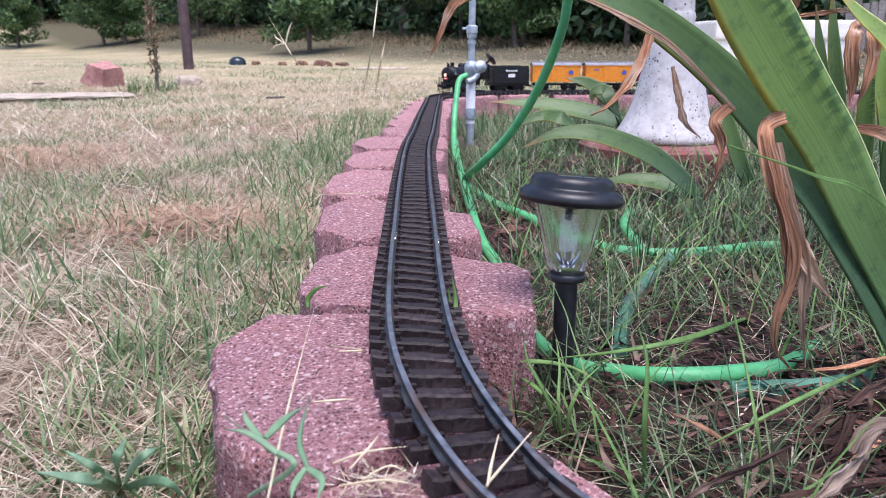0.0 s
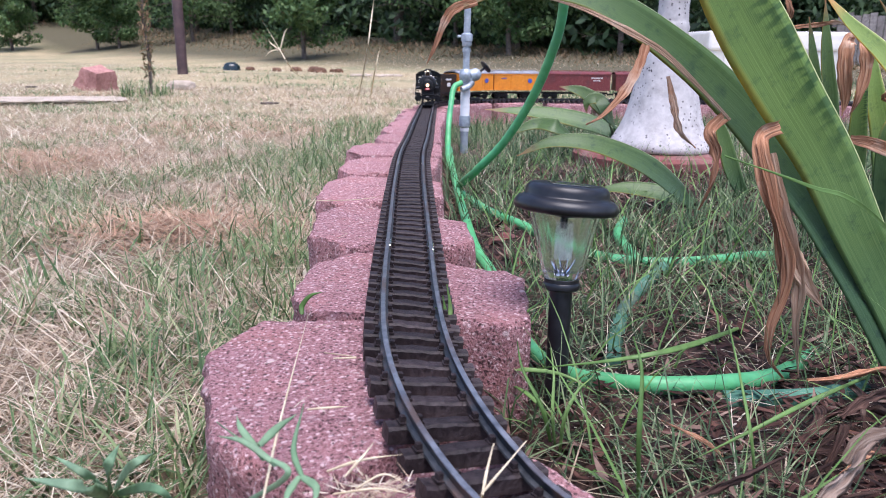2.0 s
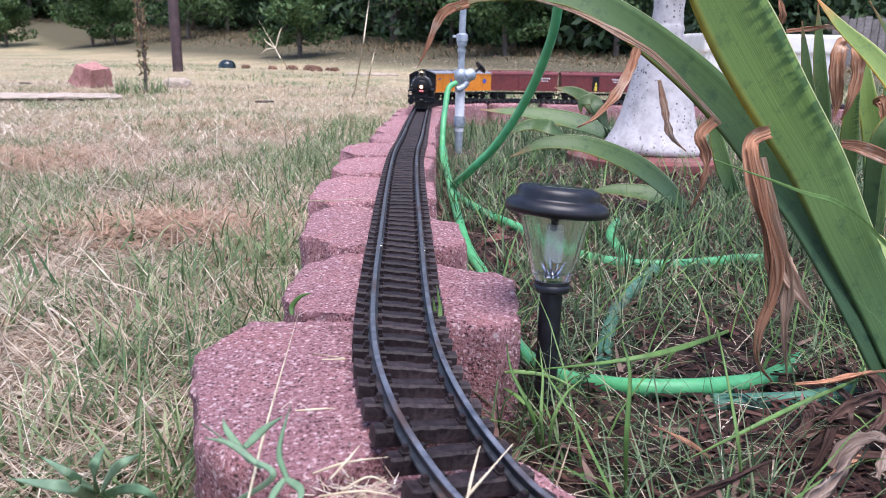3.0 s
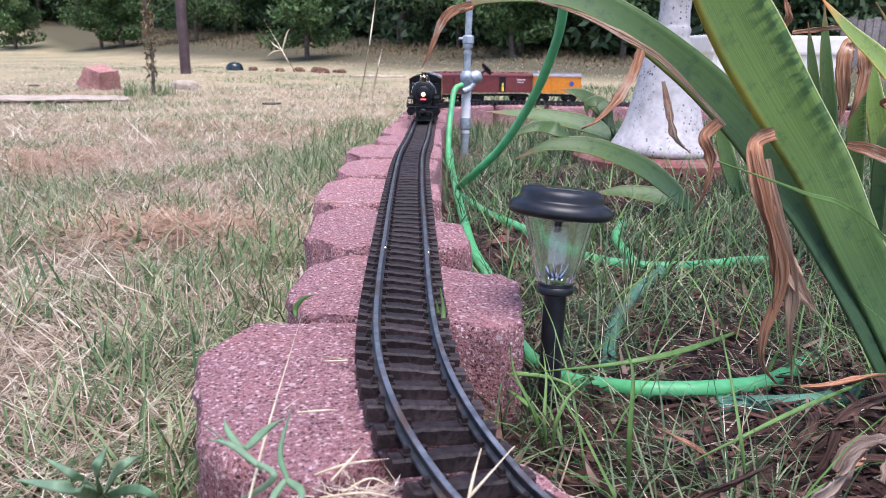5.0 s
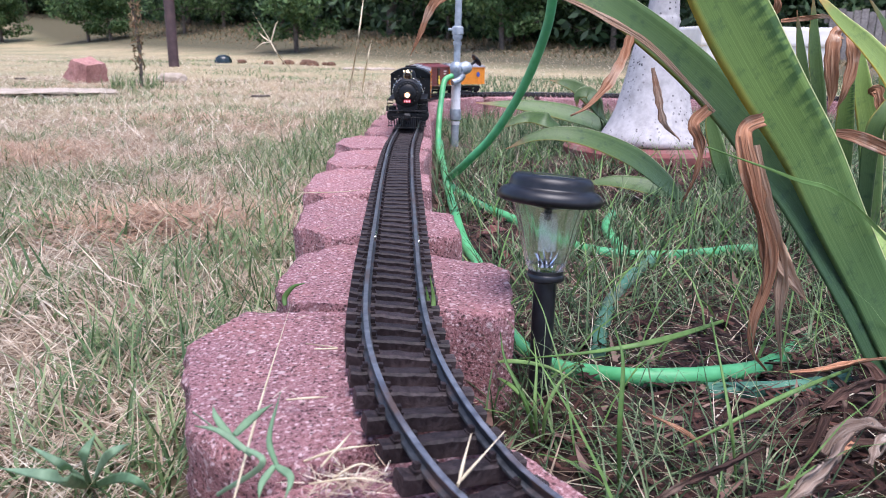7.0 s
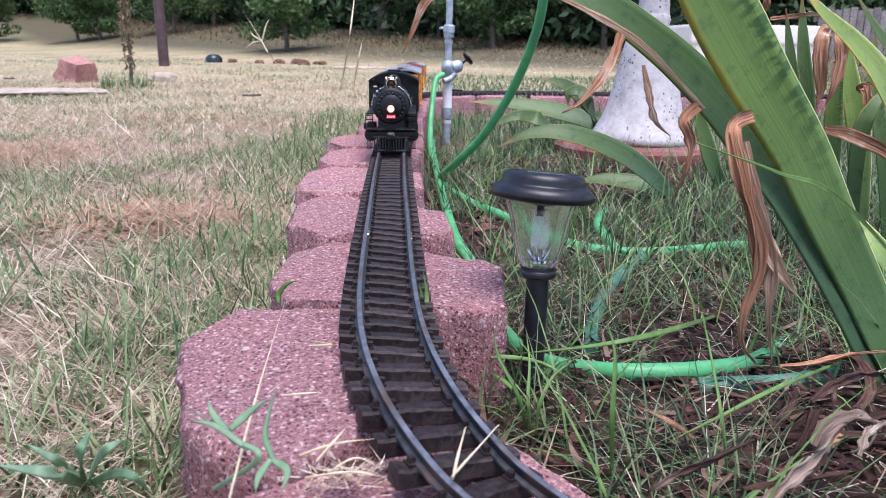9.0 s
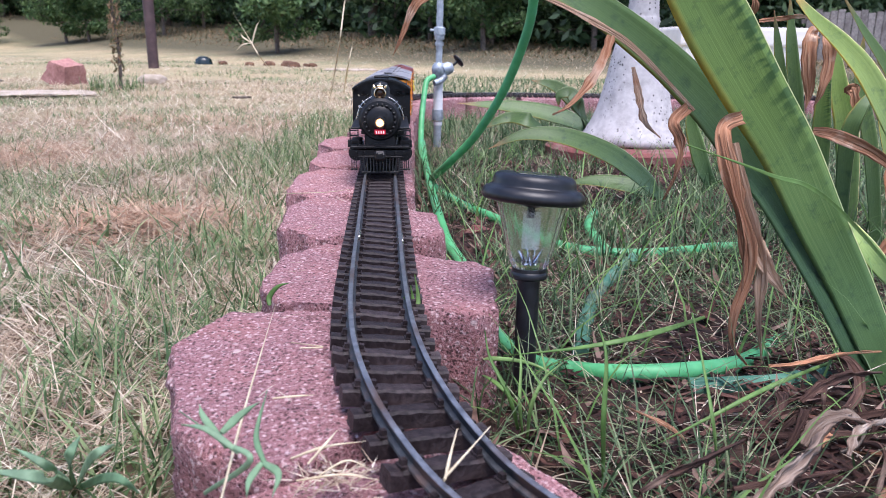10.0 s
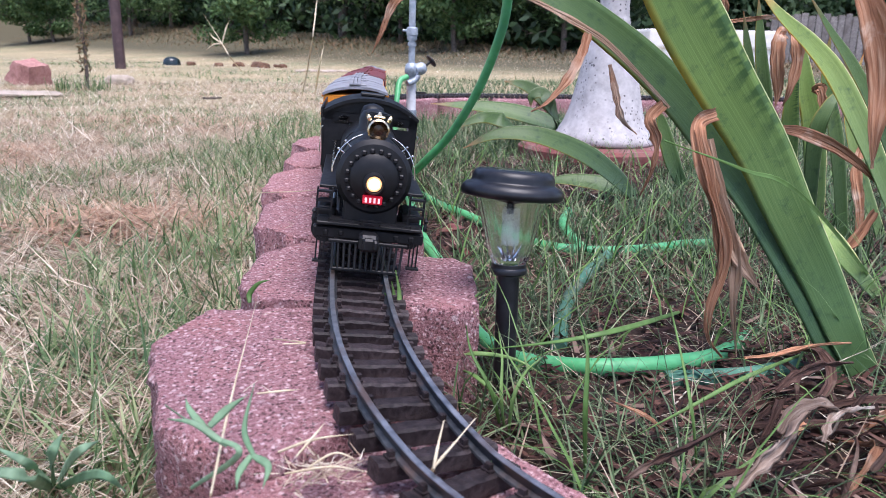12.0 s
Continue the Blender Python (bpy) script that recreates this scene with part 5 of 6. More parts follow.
def leaf_plants():
    near = empty("sword_leaf_plant", pose(0, 0, 0), "large green sword-leaved plant with yellow margins and withered brown leaves", "plant")
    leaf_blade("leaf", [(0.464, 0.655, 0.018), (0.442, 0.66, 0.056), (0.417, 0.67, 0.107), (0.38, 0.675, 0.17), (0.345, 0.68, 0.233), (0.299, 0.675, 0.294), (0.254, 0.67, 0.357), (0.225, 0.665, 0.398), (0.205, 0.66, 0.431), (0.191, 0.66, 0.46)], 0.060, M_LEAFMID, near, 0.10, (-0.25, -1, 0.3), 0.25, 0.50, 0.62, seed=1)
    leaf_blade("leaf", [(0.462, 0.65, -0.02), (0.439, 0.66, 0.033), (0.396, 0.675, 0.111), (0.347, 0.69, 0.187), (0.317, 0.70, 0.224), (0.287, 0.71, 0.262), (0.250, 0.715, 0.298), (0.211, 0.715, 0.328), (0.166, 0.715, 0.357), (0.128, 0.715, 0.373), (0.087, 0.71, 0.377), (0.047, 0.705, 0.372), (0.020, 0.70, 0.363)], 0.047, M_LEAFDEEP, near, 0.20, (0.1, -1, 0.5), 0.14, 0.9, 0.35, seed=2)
    leaf_blade("withered_tip", [(0.032, 0.70, 0.366), (0.014, 0.70, 0.360), (0.005, 0.70, 0.350), (-0.004, 0.70, 0.328), (-0.012, 0.70, 0.311)], 0.009, M_DEAD, near, 0.4, (0, -1, 0.1), 0.05, 0.8, 0.2, 0.3, 3)
    leaf_blade("withered_margin", [(0.263, 0.70, 0.266), (0.229, 0.70, 0.298), (0.197, 0.70, 0.325), (0.166, 0.70, 0.342), (0.126, 0.70, 0.360), (0.086, 0.70, 0.371)], 0.0065, M_TAN, near, 0.4, (0, -1, 0.3), 0.3, 0.5, 0.5, 0.3, 4)
    leaf_blade("withered_leaf", [(0.1791, 0.69, 0.331), (0.1732, 0.685, 0.313), (0.1608, 0.68, 0.2903), (0.1437, 0.68, 0.2709), (0.1293, 0.68, 0.2626)], 0.0095, M_DEAD, near, 0.5, (0, -1, 0), 0.08, 0.7, 0.3, 0.5, 5, 1.2)
    leaf_blade("withered_leaf", [(0.2008, 0.69, 0.3043), (0.2061, 0.685, 0.2818), (0.2125, 0.68, 0.2577), (0.2276, 0.68, 0.2429)], 0.007, M_DEAD, near, 0.5, (0, -1, 0), 0.08, 0.5, 0.4, 0.5, 6, 0.9)
    leaf_blade("withered_leaf", [(0.2536, 0.69, 0.2701), (0.2388, 0.68, 0.2577), (0.245, 0.675, 0.241), (0.2426, 0.67, 0.2168), (0.2351, 0.68, 0.1869)], 0.0105, M_DEAD, near, 0.7, (0, -1, 0), 0.08, 0.9, 0.3, 0.6, 7, 1.8)
    leaf_blade("withered_leaf", [(0.2914, 0.66, 0.2645), (0.2673, 0.64, 0.257), (0.2718, 0.635, 0.2272), (0.2944, 0.64, 0.1729), (0.3064, 0.645, 0.1309), (0.3001, 0.65, 0.08703), (0.3043, 0.655, 0.055), (0.3226, 0.66, 0.03208)], 0.0145, M_DEAD, near, 0.6, (0, -1, 0), 0.15, 0.9, 0.3, 0.5, 8, 0.5)
    leaf_blade("withered_leaf", [(0.2768, 0.64, 0.243), (0.2994, 0.645, 0.1817), (0.3196, 0.65, 0.1346), (0.3254, 0.655, 0.0852), (0.3367, 0.66, 0.03322)], 0.013, M_TAN, near, 0.6, (0, -1, 0), 0.1, 0.8, 0.3, 0.5, 9, 1.0)
    leaf_blade("withered_leaf", [(0.3054, 0.65, 0.1705), (0.3221, 0.65, 0.1346), (0.3516, 0.66, 0.09968)], 0.0151, M_TAN, near, 0.5, (0, -1, 0.2), 0.1, 0.7, 0.4, 0.5, 10, 0.4)
    leaf_blade("withered_leaf", [(0.2664, 0.64, 0.2524), (0.2801, 0.635, 0.2081), (0.297, 0.64, 0.1629), (0.3029, 0.645, 0.1101)], 0.012, M_DEAD, near, 0.7, (0.3, -1, 0), 0.1, 0.8, 0.3, 0.6, 11, -0.8)
    leaf_blade("grass_stem", [(0.6816, 0.9603, 0.005), (0.3615, 0.62, 0.1944), (0.2926, 0.6, 0.2236), (0.216, 0.58, 0.2494)], 0.0042, M_FRESH, near, 0.6, (0, -1, 0.2), 0.3, 1, 0.3, 0, 12)
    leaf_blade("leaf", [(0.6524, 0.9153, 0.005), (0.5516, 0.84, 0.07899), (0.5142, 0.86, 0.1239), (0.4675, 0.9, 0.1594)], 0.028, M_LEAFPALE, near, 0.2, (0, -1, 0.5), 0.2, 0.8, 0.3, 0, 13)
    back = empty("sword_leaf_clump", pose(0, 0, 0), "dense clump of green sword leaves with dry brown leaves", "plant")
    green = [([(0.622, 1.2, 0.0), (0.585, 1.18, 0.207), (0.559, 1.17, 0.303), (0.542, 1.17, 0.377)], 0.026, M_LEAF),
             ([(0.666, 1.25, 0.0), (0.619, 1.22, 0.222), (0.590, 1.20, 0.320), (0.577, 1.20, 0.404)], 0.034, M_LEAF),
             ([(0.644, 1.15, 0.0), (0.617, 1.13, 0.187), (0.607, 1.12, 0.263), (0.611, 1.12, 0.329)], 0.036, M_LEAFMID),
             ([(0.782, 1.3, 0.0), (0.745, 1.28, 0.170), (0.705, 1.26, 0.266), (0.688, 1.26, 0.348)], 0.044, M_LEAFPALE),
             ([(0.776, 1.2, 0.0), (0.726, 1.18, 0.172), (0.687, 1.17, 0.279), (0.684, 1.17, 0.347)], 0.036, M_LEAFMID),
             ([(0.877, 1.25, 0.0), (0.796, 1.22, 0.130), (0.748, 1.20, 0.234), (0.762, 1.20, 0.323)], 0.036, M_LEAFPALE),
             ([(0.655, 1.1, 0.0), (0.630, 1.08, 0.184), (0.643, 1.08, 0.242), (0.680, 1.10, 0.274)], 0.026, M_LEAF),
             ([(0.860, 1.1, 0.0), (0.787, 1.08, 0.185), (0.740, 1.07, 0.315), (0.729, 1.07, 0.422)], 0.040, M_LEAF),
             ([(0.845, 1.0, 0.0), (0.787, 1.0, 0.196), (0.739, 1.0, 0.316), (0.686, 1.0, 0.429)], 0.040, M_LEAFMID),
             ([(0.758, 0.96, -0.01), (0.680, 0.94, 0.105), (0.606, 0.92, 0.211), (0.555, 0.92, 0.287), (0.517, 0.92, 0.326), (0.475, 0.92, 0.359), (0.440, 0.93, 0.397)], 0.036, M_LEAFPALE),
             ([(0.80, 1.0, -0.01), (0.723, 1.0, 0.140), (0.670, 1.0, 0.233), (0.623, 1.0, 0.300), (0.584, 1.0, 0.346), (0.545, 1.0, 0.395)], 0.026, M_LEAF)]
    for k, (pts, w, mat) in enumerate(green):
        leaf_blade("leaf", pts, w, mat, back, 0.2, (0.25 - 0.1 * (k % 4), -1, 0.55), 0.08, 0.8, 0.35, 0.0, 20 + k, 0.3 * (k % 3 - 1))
    dry = [([(0.459, 0.75, 0.390), (0.476, 0.75, 0.358), (0.495, 0.755, 0.321), (0.506, 0.76, 0.282), (0.507, 0.76, 0.241), (0.517, 0.77, 0.199)], 0.034, 0.15),
           ([(0.567, 1.08, 0.343), (0.547, 1.06, 0.341), (0.547, 1.06, 0.305), (0.559, 1.07, 0.266), (0.558, 1.07, 0.242)], 0.021, 0.4),
           ([(0.566, 1.07, 0.345), (0.565, 1.05, 0.334), (0.571, 1.05, 0.305), (0.566, 1.05, 0.267), (0.563, 1.06, 0.243)], 0.017, 0.5),
           ([(0.630, 1.10, 0.261), (0.632, 1.09, 0.269), (0.640, 1.09, 0.245), (0.655, 1.10, 0.211)], 0.017, 0.5),
           ([(0.509, 0.95, 0.223), (0.525, 0.93, 0.220), (0.566, 0.92, 0.203), (0.608, 0.92, 0.176), (0.642, 0.93, 0.148)], 0.017, 0.3),
           ([(0.534, 1.2, 0.363), (0.565, 1.19, 0.367), (0.591, 1.18, 0.370), (0.625, 1.18, 0.359)], 0.008, 0.5),
           ([(0.496, 1.15, 0.367), (0.495, 1.13, 0.382), (0.484, 1.13, 0.413)], 0.012, 0.4),
           ([(0.70, 1.02, 0.10), (0.66, 1.0, 0.06), (0.61, 0.98, 0.03), (0.57, 0.97, 0.01)], 0.018, 0.6),
           ([(0.72, 1.1, 0.20), (0.70, 1.08, 0.15), (0.705, 1.06, 0.08), (0.69, 1.05, 0.02)], 0.016, 0.6)]
    for k, (pts, w, rag) in enumerate(dry):
        leaf_blade("withered_leaf", pts, w, M_DEAD, back, 0.5, (0.2 * (k % 3 - 1), -1, 0.1), 0.1, 0.6, 0.35, rag, 42 + k, 0.5 * (k % 3))
    far = empty("broad_leaf_plant", pose(0, 0, 0), "low green plant with arching broad leaves, tips browned", "plant")
    leaf_blade("leaf", [(0.5343, 1.581, 0.01), (0.4981, 1.55, 0.04562), (0.4108, 1.52, 0.1078), (0.3037, 1.5, 0.1493), (0.2211, 1.5, 0.1515), (0.1558, 1.5, 0.1251)], 0.055, M_LEAF, far, 0.25, (-0.1, -0.7, 0.7), 0.05, 0.7, 0.35, 0, 60)
    leaf_blade("leaf", [(0.5502, 1.612, 0.01), (0.4967, 1.6, 0.03057), (0.4053, 1.62, 0.04156), (0.3373, 1.64, 0.03311)], 0.05, M_LEAF, far, 0.25, (0, -0.6, 0.8), 0.05, 0.7, 0.35, 0, 61)
    leaf_blade("leaf", [(0.6592, 2.6, 0.02997), (0.5269, 2.62, 0.08468), (0.3565, 2.64, 0.1189), (0.162, 2.66, 0.1287)], 0.075, M_LEAF, far, 0.2, (0, -0.7, 0.7), 0.05, 0.7, 0.4, 0, 62)
    leaf_blade("leaf", [(0.6509, 2.723, 0.01), (0.5558, 2.5, 0.1226), (0.4705, 2.5, 0.1938), (0.3885, 2.5, 0.2149)], 0.06, M_LEAF, far, 0.2, (0, -0.8, 0.5), 0.05, 0.7, 0.4, 0, 63)
    leaf_blade("leaf", [(0.6233, 2.689, 0.01), (0.5358, 2.45, 0.1267), (0.5062, 2.45, 0.1791), (0.4712, 2.45, 0.1704), (0.4695, 2.45, 0.1355)], 0.045, M_LEAF, far, 0.2, (0, -0.8, 0.5), 0.05, 0.7, 0.4, 0, 64)
    leaf_blade("leaf", [(0.5207, 2.776, 0.01), (0.3794, 2.3, 0.09742), (0.2949, 2.3, 0.114), (0.2119, 2.3, 0.08075)], 0.05, M_LEAF, far, 0.2, (0, -0.8, 0.5), 0.05, 0.7, 0.4, 0, 65)
    leaf_blade("leaf", [(0.6975, 1.712, 0.01), (0.6622, 1.7, 0.0632), (0.6285, 1.7, 0.1506), (0.6188, 1.7, 0.1874)], 0.04, M_LEAF, far, 0.2, (0, -0.8, 0.3), 0.05, 0.7, 0.4, 0, 66)


def dead_leaf_heap():
    heap = empty("dead_leaf_heap", pose(0, 0, 0), "heap of bleached curled dead leaves at the plant's foot", "dead leaves", kind="stuff")
    rng = random.Random(11)
    curls = [[(0.2138, 0.4, 0.05555), (0.234, 0.41, 0.06633), (0.2608, 0.43, 0.07172), (0.2822, 0.45, 0.07762), (0.3111, 0.47, 0.07931)],
             [(0.2606, 0.44, 0.0719), (0.2737, 0.45, 0.08047), (0.2956, 0.46, 0.08207), (0.3126, 0.46, 0.07628), (0.3046, 0.45, 0.06615), (0.2868, 0.44, 0.06583)],
             [(0.1992, 0.4, 0.06508), (0.2243, 0.41, 0.06247), (0.2503, 0.42, 0.05923), (0.2806, 0.43, 0.05774)],
             [(0.2925, 0.44, 0.0638), (0.3022, 0.45, 0.07436), (0.3207, 0.46, 0.07711), (0.3538, 0.48, 0.06849)],
             [(0.3007, 0.52, 0.06335), (0.3215, 0.53, 0.07231), (0.3544, 0.55, 0.0714), (0.3943, 0.57, 0.06415)],
             [(0.3136, 0.6, 0.05716), (0.3476, 0.61, 0.05532), (0.3976, 0.63, 0.0562), (0.4528, 0.66, 0.04565)],
             [(0.1354, 0.38, 0.07628), (0.1614, 0.4, 0.07639), (0.1894, 0.42, 0.07373), (0.2221, 0.44, 0.07592)]]
    for k, (pts, w) in enumerate(zip(curls, (0.013, 0.012, 0.006, 0.007, 0.009, 0.006, 0.006))):
        leaf_blade("dead_leaf", pts, w, (M_PALE, M_PALE, M_LITTER, M_PALE, M_LITTER, M_DEAD, M_LITTER)[k], heap, 0.5, (0.1, -0.7, 0.8), 0.15, 0.5, 0.45, 0.9, 80 + k, 1.6 * (-1) ** k, 8)
    for k in range(110):
        x, y = rng.uniform(0.27, 0.58), rng.uniform(0.30, 0.58)
        a = rng.uniform(-0.6, 1.2)
        L = rng.uniform(0.06, 0.16)
        z = rng.uniform(0.006, 0.030) * (1 if x > 0.34 else 0.5)
        pts = [(x, y, z), (x + L * 0.4 * math.cos(a), y + L * 0.4 * math.sin(a), z + rng.uniform(0.0, 0.03)), (x + L * 0.8 * math.cos(a + 0.3), y + L * 0.8 * math.sin(a + 0.3), z + rng.uniform(-0.005, 0.02)), (x + L * math.cos(a + 0.7), y + L * math.sin(a + 0.7), max(0.006, z - 0.01))]
        leaf_blade("dead_leaf", pts, rng.uniform(0.004, 0.012), rng.choice((M_LITTER, M_LITTER, M_LITTER, M_LITTER, M_DEAD)), heap, rng.uniform(0.3, 1.1), (rng.uniform(-0.5, 0.5), -0.6, 1), 0.1, 0.5, 0.4, 0.6, 100 + k, rng.uniform(-2.6, 2.6), 6)


# ---- grass ----
def scatter(rng, n, x0, x1, y0, y1, keep):
    x, y = rng.uniform(x0, x1, n), rng.uniform(y0, y1, n)
    k = keep(x, y)
    x, y = x[k], y[k]
    return np.stack([x, y, terrain(x, y)], 1)


def off_blocks(x, y):
    near_track = (x > -0.20) & (x < 0.075) & (y > 0.36) & (y < 1.42) & ~((y > 0.86) & (x > 0.03)) & ~((y < 0.62) & (x > 0.045))
    b1 = (x > -0.19 + 0.3 * np.clip(0.56 - y, 0, 0.3)) & (x < 0.05) & (y > 0.37) & (y < 0.66)
    b2 = (x > -0.14) & (x < 0.09) & (y >= 0.62) & (y < 0.86)
    b3 = (x > -0.17) & (x < 0.045) & (y >= 0.86) & (y < 1.14)
    b4 = (x > -0.205) & (x < 0.015) & (y >= 1.14) & (y < 3.4)
    b0 = (x > -0.10) & (x < 0.33) & (y < 0.38)
    arc = (np.hypot(x - 0.56, y - 3.35) > 0.5) & (np.hypot(x - 0.56, y - 3.35) < 0.72) & (y > 3.3) & (x < 0.6)
    back = (x > 0.5) & (y > 3.84) & (y < 4.08)
    return ~(b1 | b2 | b3 | b4 | b0 | arc | back)


def stuff(name, parts, material, label, category):
    v = np.concatenate([p[0] for p in parts])
    f = np.concatenate([p[1] + o for p, o in zip(parts, np.cumsum([0] + [len(p[0]) for p in parts[:-1]]))])
    me = quick_mesh(name, v, f, material)
    return tagged(new(name, me), label, category, kind="stuff")


def clumped(x, y, scale, cut, seed):
    s = np.sin(x * scale + seed) * np.sin(y * scale * 0.8 + 1.7 * seed) + 0.6 * np.sin(x * scale * 2.3 - y * scale * 1.9 + seed) + 0.4 * np.sin(x * scale * 5.1 + y * scale * 4.3)
    return s > cut


def make_grass():
    rng = np.random.default_rng(5)
    U = rng.uniform

    def field(n, x0, x1, y0, y1, l, w, lean, curl, keep=None):
        b = scatter(rng, n, x0, x1, y0, y1, lambda x, y: off_blocks(x, y) & (keep(x, y) if keep else True))
        k = len(b)
        return blades(rng, b, U(l[0], l[1], k), U(w[0], w[1], k), U(lean[0], lean[1], k), U(curl[0], curl[1], k))

    def pile(n, cx, cy, rx, ry, longest=0.11):
        """Dead stalks raked together, thickest in the middle."""
        x, y = rng.normal(cx, rx * 0.5, n), rng.normal(cy, ry * 0.5, n)
        k = off_blocks(x, y)
        x, y = x[k], y[k]
        m = len(x)
        h = 0.014 * np.exp(-((x - cx) / rx) ** 2 - ((y - cy) / ry) ** 2) * U(0.1, 1.0, m)
        b = np.stack([x, y, terrain(x, y) + 0.006 + h], 1)
        v, f = blades(rng, b, U(0.04, longest, m), U(0.0012, 0.0028, m), U(72, 98, m), U(-12, 14, m))
        v[:, 2] += np.repeat(h, 10) * 0.5
        return v, f

    left = lambda x, y: x < -0.10 + 0.0 * y
    view = lambda x, y: (x > -0.62 * y - 0.35 - 0.9 * rng.random(len(x)) ** 3) & (x < 0.64 * y + 0.35 + 0.9 * rng.random(len(x)) ** 3)
    lv = lambda x, y: left(x, y) & view(x, y)
    aside = lambda x, y: ~view(x, y) & ((x < -0.1) | (x > 1.4) | (y < -0.1))
    # lawn: green tufts and dry stalks
    g = [field(13500, -1.3, 0.0, 0.1, 1.0, (0.02, 0.07), (0.0014, 0.0032), (10, 80), (0, 60), lambda x, y: lv(x, y) & clumped(x, y, 9, -0.02, 2)),
         field(600, -0.36, -0.14, 0.5, 0.85, (0.03, 0.08), (0.0018, 0.0036), (20, 80), (5, 60)),
         field(420, -0.9, -0.1, 0.22, 1.3, (0.04, 0.09), (0.0035, 0.0065), (15, 75), (10, 70), lv),
         field(38000, -1.9, 0.0, 1.0, 2.6, (0.02, 0.075), (0.0012, 0.0028), (25, 88), (-10, 60), lambda x, y: lv(x, y) & clumped(x, y, 5, -0.1, 3)),
         field(26000, -3.8, -0.02, 2.6, 6.0, (0.02, 0.06), (0.0018, 0.004), (25, 88), (-10, 50), lambda x, y: lv(x, y) & clumped(x, y, 2.6, 0.2, 4)),
         field(14000, -7, -0.5, 6.0, 13.0, (0.02, 0.06), (0.004, 0.008), (25, 85), (-10, 50), lambda x, y: lv(x, y) & clumped(x, y, 1.1, 0.5, 6)),
         field(700, -0.36, -0.15, 0.72, 1.6, (0.03, 0.085), (0.0018, 0.0036), (5, 65), (5, 70)),
         field(1500, -0.46, -0.15, 1.6, 3.6, (0.03, 0.10), (0.0018, 0.0036), (5, 65), (5, 70)),
         field(24000, -5.5, 5.0, -2.0, 6.5, (0.03, 0.09), (0.003, 0.007), (20, 85), (-10, 50), lambda x, y: aside(x, y) & clumped(x, y, 2.6, -0.1, 4)),
         field(160, -2.3, -1.95, 5.5, 5.9, (0.06, 0.16), (0.004, 0.008), (0, 40), (5, 50))]
    stuff("green_lawn_grass", g, M_LAWN, "green tufts of lawn grass among dry stalks", "grass")
    s = [field(24000, -1.35, 0.0, 0.1, 1.0, (0.025, 0.10), (0.0007, 0.0018), (45, 95), (-15, 40), lv),
         field(29000, -1.9, 0.0, 1.0, 2.6, (0.03, 0.11), (0.0010, 0.0022), (55, 98), (-25, 35), lv),
         field(38000, -4.2, 0.0, 2.6, 7.0, (0.03, 0.09), (0.0018, 0.0048), (50, 96), (-25, 35), lv),
         pile(420, -1.15, 2.55, 0.45, 0.25, 0.30), pile(300, -0.75, 1.75, 0.4, 0.3, 0.22), pile(260, -0.40, 0.85, 0.3, 0.3, 0.18),
         field(420, -0.9, -0.1, 0.3, 1.6, (0.015, 0.045), (0.005, 0.011), (65, 98), (-30, 40), lv),
         field(22000, -9, 9, 6.5, 15.0, (0.02, 0.06), (0.004, 0.010), (55, 92), (-15, 40), view),
         field(17000, -5.5, 5.0, -2.0, 6.5, (0.03, 0.10), (0.003, 0.008), (40, 95), (-15, 40), aside)]
    stuff("dry_lawn_grass", s, M_STRAW, "bleached dry lawn grass stalks lying criss-cross", "grass")
    h = [field(16000, -1.5, 0.0, 0.25, 3.4, (0.03, 0.09), (0.0012, 0.0030), (75, 95), (-5, 12), lambda x, y: lv(x, y) & clumped(x, y, 4.2, 0.35, 7)),
         pile(3200, -1.20, 2.05, 0.42, 0.34), pile(1300, -0.47, 1.34, 0.22, 0.16), pile(900, -0.95, 3.2, 0.6, 0.4), pile(900, -2.4, 5.6, 0.6, 0.35)]
    stuff("thatch", h, M_THATCH, "red-brown patches of dead thatch on the lawn", "dead grass")
    # bed: green blades, few dry ones
    right = lambda x, y: (x > 0.02) & view(x, y)
    r = [field(7000, 0.0, 0.95, 0.25, 1.0, (0.03, 0.12), (0.0008, 0.0022), (15, 85), (0, 80), lambda x, y: right(x, y) & ~((y > 0.56) & (y < 0.70) & (x > 0.15) & (x < 0.38) & (rng.random(len(x)) < 0.72)) & clumped(x, y, 11, -0.5, 1) & ~((x > 0.27) & (y < 0.56) & clumped(x, y, 23, -0.5, 9))),
         field(15000, 0.0, 1.8, 1.0, 2.6, (0.03, 0.10), (0.0016, 0.004), (5, 60), (0, 60), lambda x, y: right(x, y) & clumped(x, y, 6, -0.35, 5)),
         field(15000, 0.0, 3.4, 2.6, 4.6, (0.03, 0.10), (0.002, 0.005), (5, 50), (0, 50), right),
         field(15000, -2, 7.5, 4.6, 8, (0.03, 0.08), (0.004, 0.009), (5, 50), (0, 50), right)]
    stuff("bed_long_grass", [field(330, 0.06, 0.9, 0.34, 1.0, (0.08, 0.19), (0.0014, 0.0030), (15, 65), (20, 95), lambda x, y: right(x, y) & ~((x > 0.15) & (x < 0.38) & (y > 0.5) & (y < 0.7))),
                             field(700, 0.1, 1.6, 1.0, 2.4, (0.07, 0.16), (0.002, 0.004), (15, 65), (20, 90), right)], M_FRESH, "long fresh green grass blades arching over the bed", "grass")
    r.append(field(2600, 0.25, 1.8, -0.5, 2.4, (0.04, 0.12), (0.002, 0.005), (10, 75), (0, 80), lambda x, y: ~view(x, y)))
    stuff("bed_grass", r, M_GREEN, "loose green grass growing through the mulched bed", "grass")
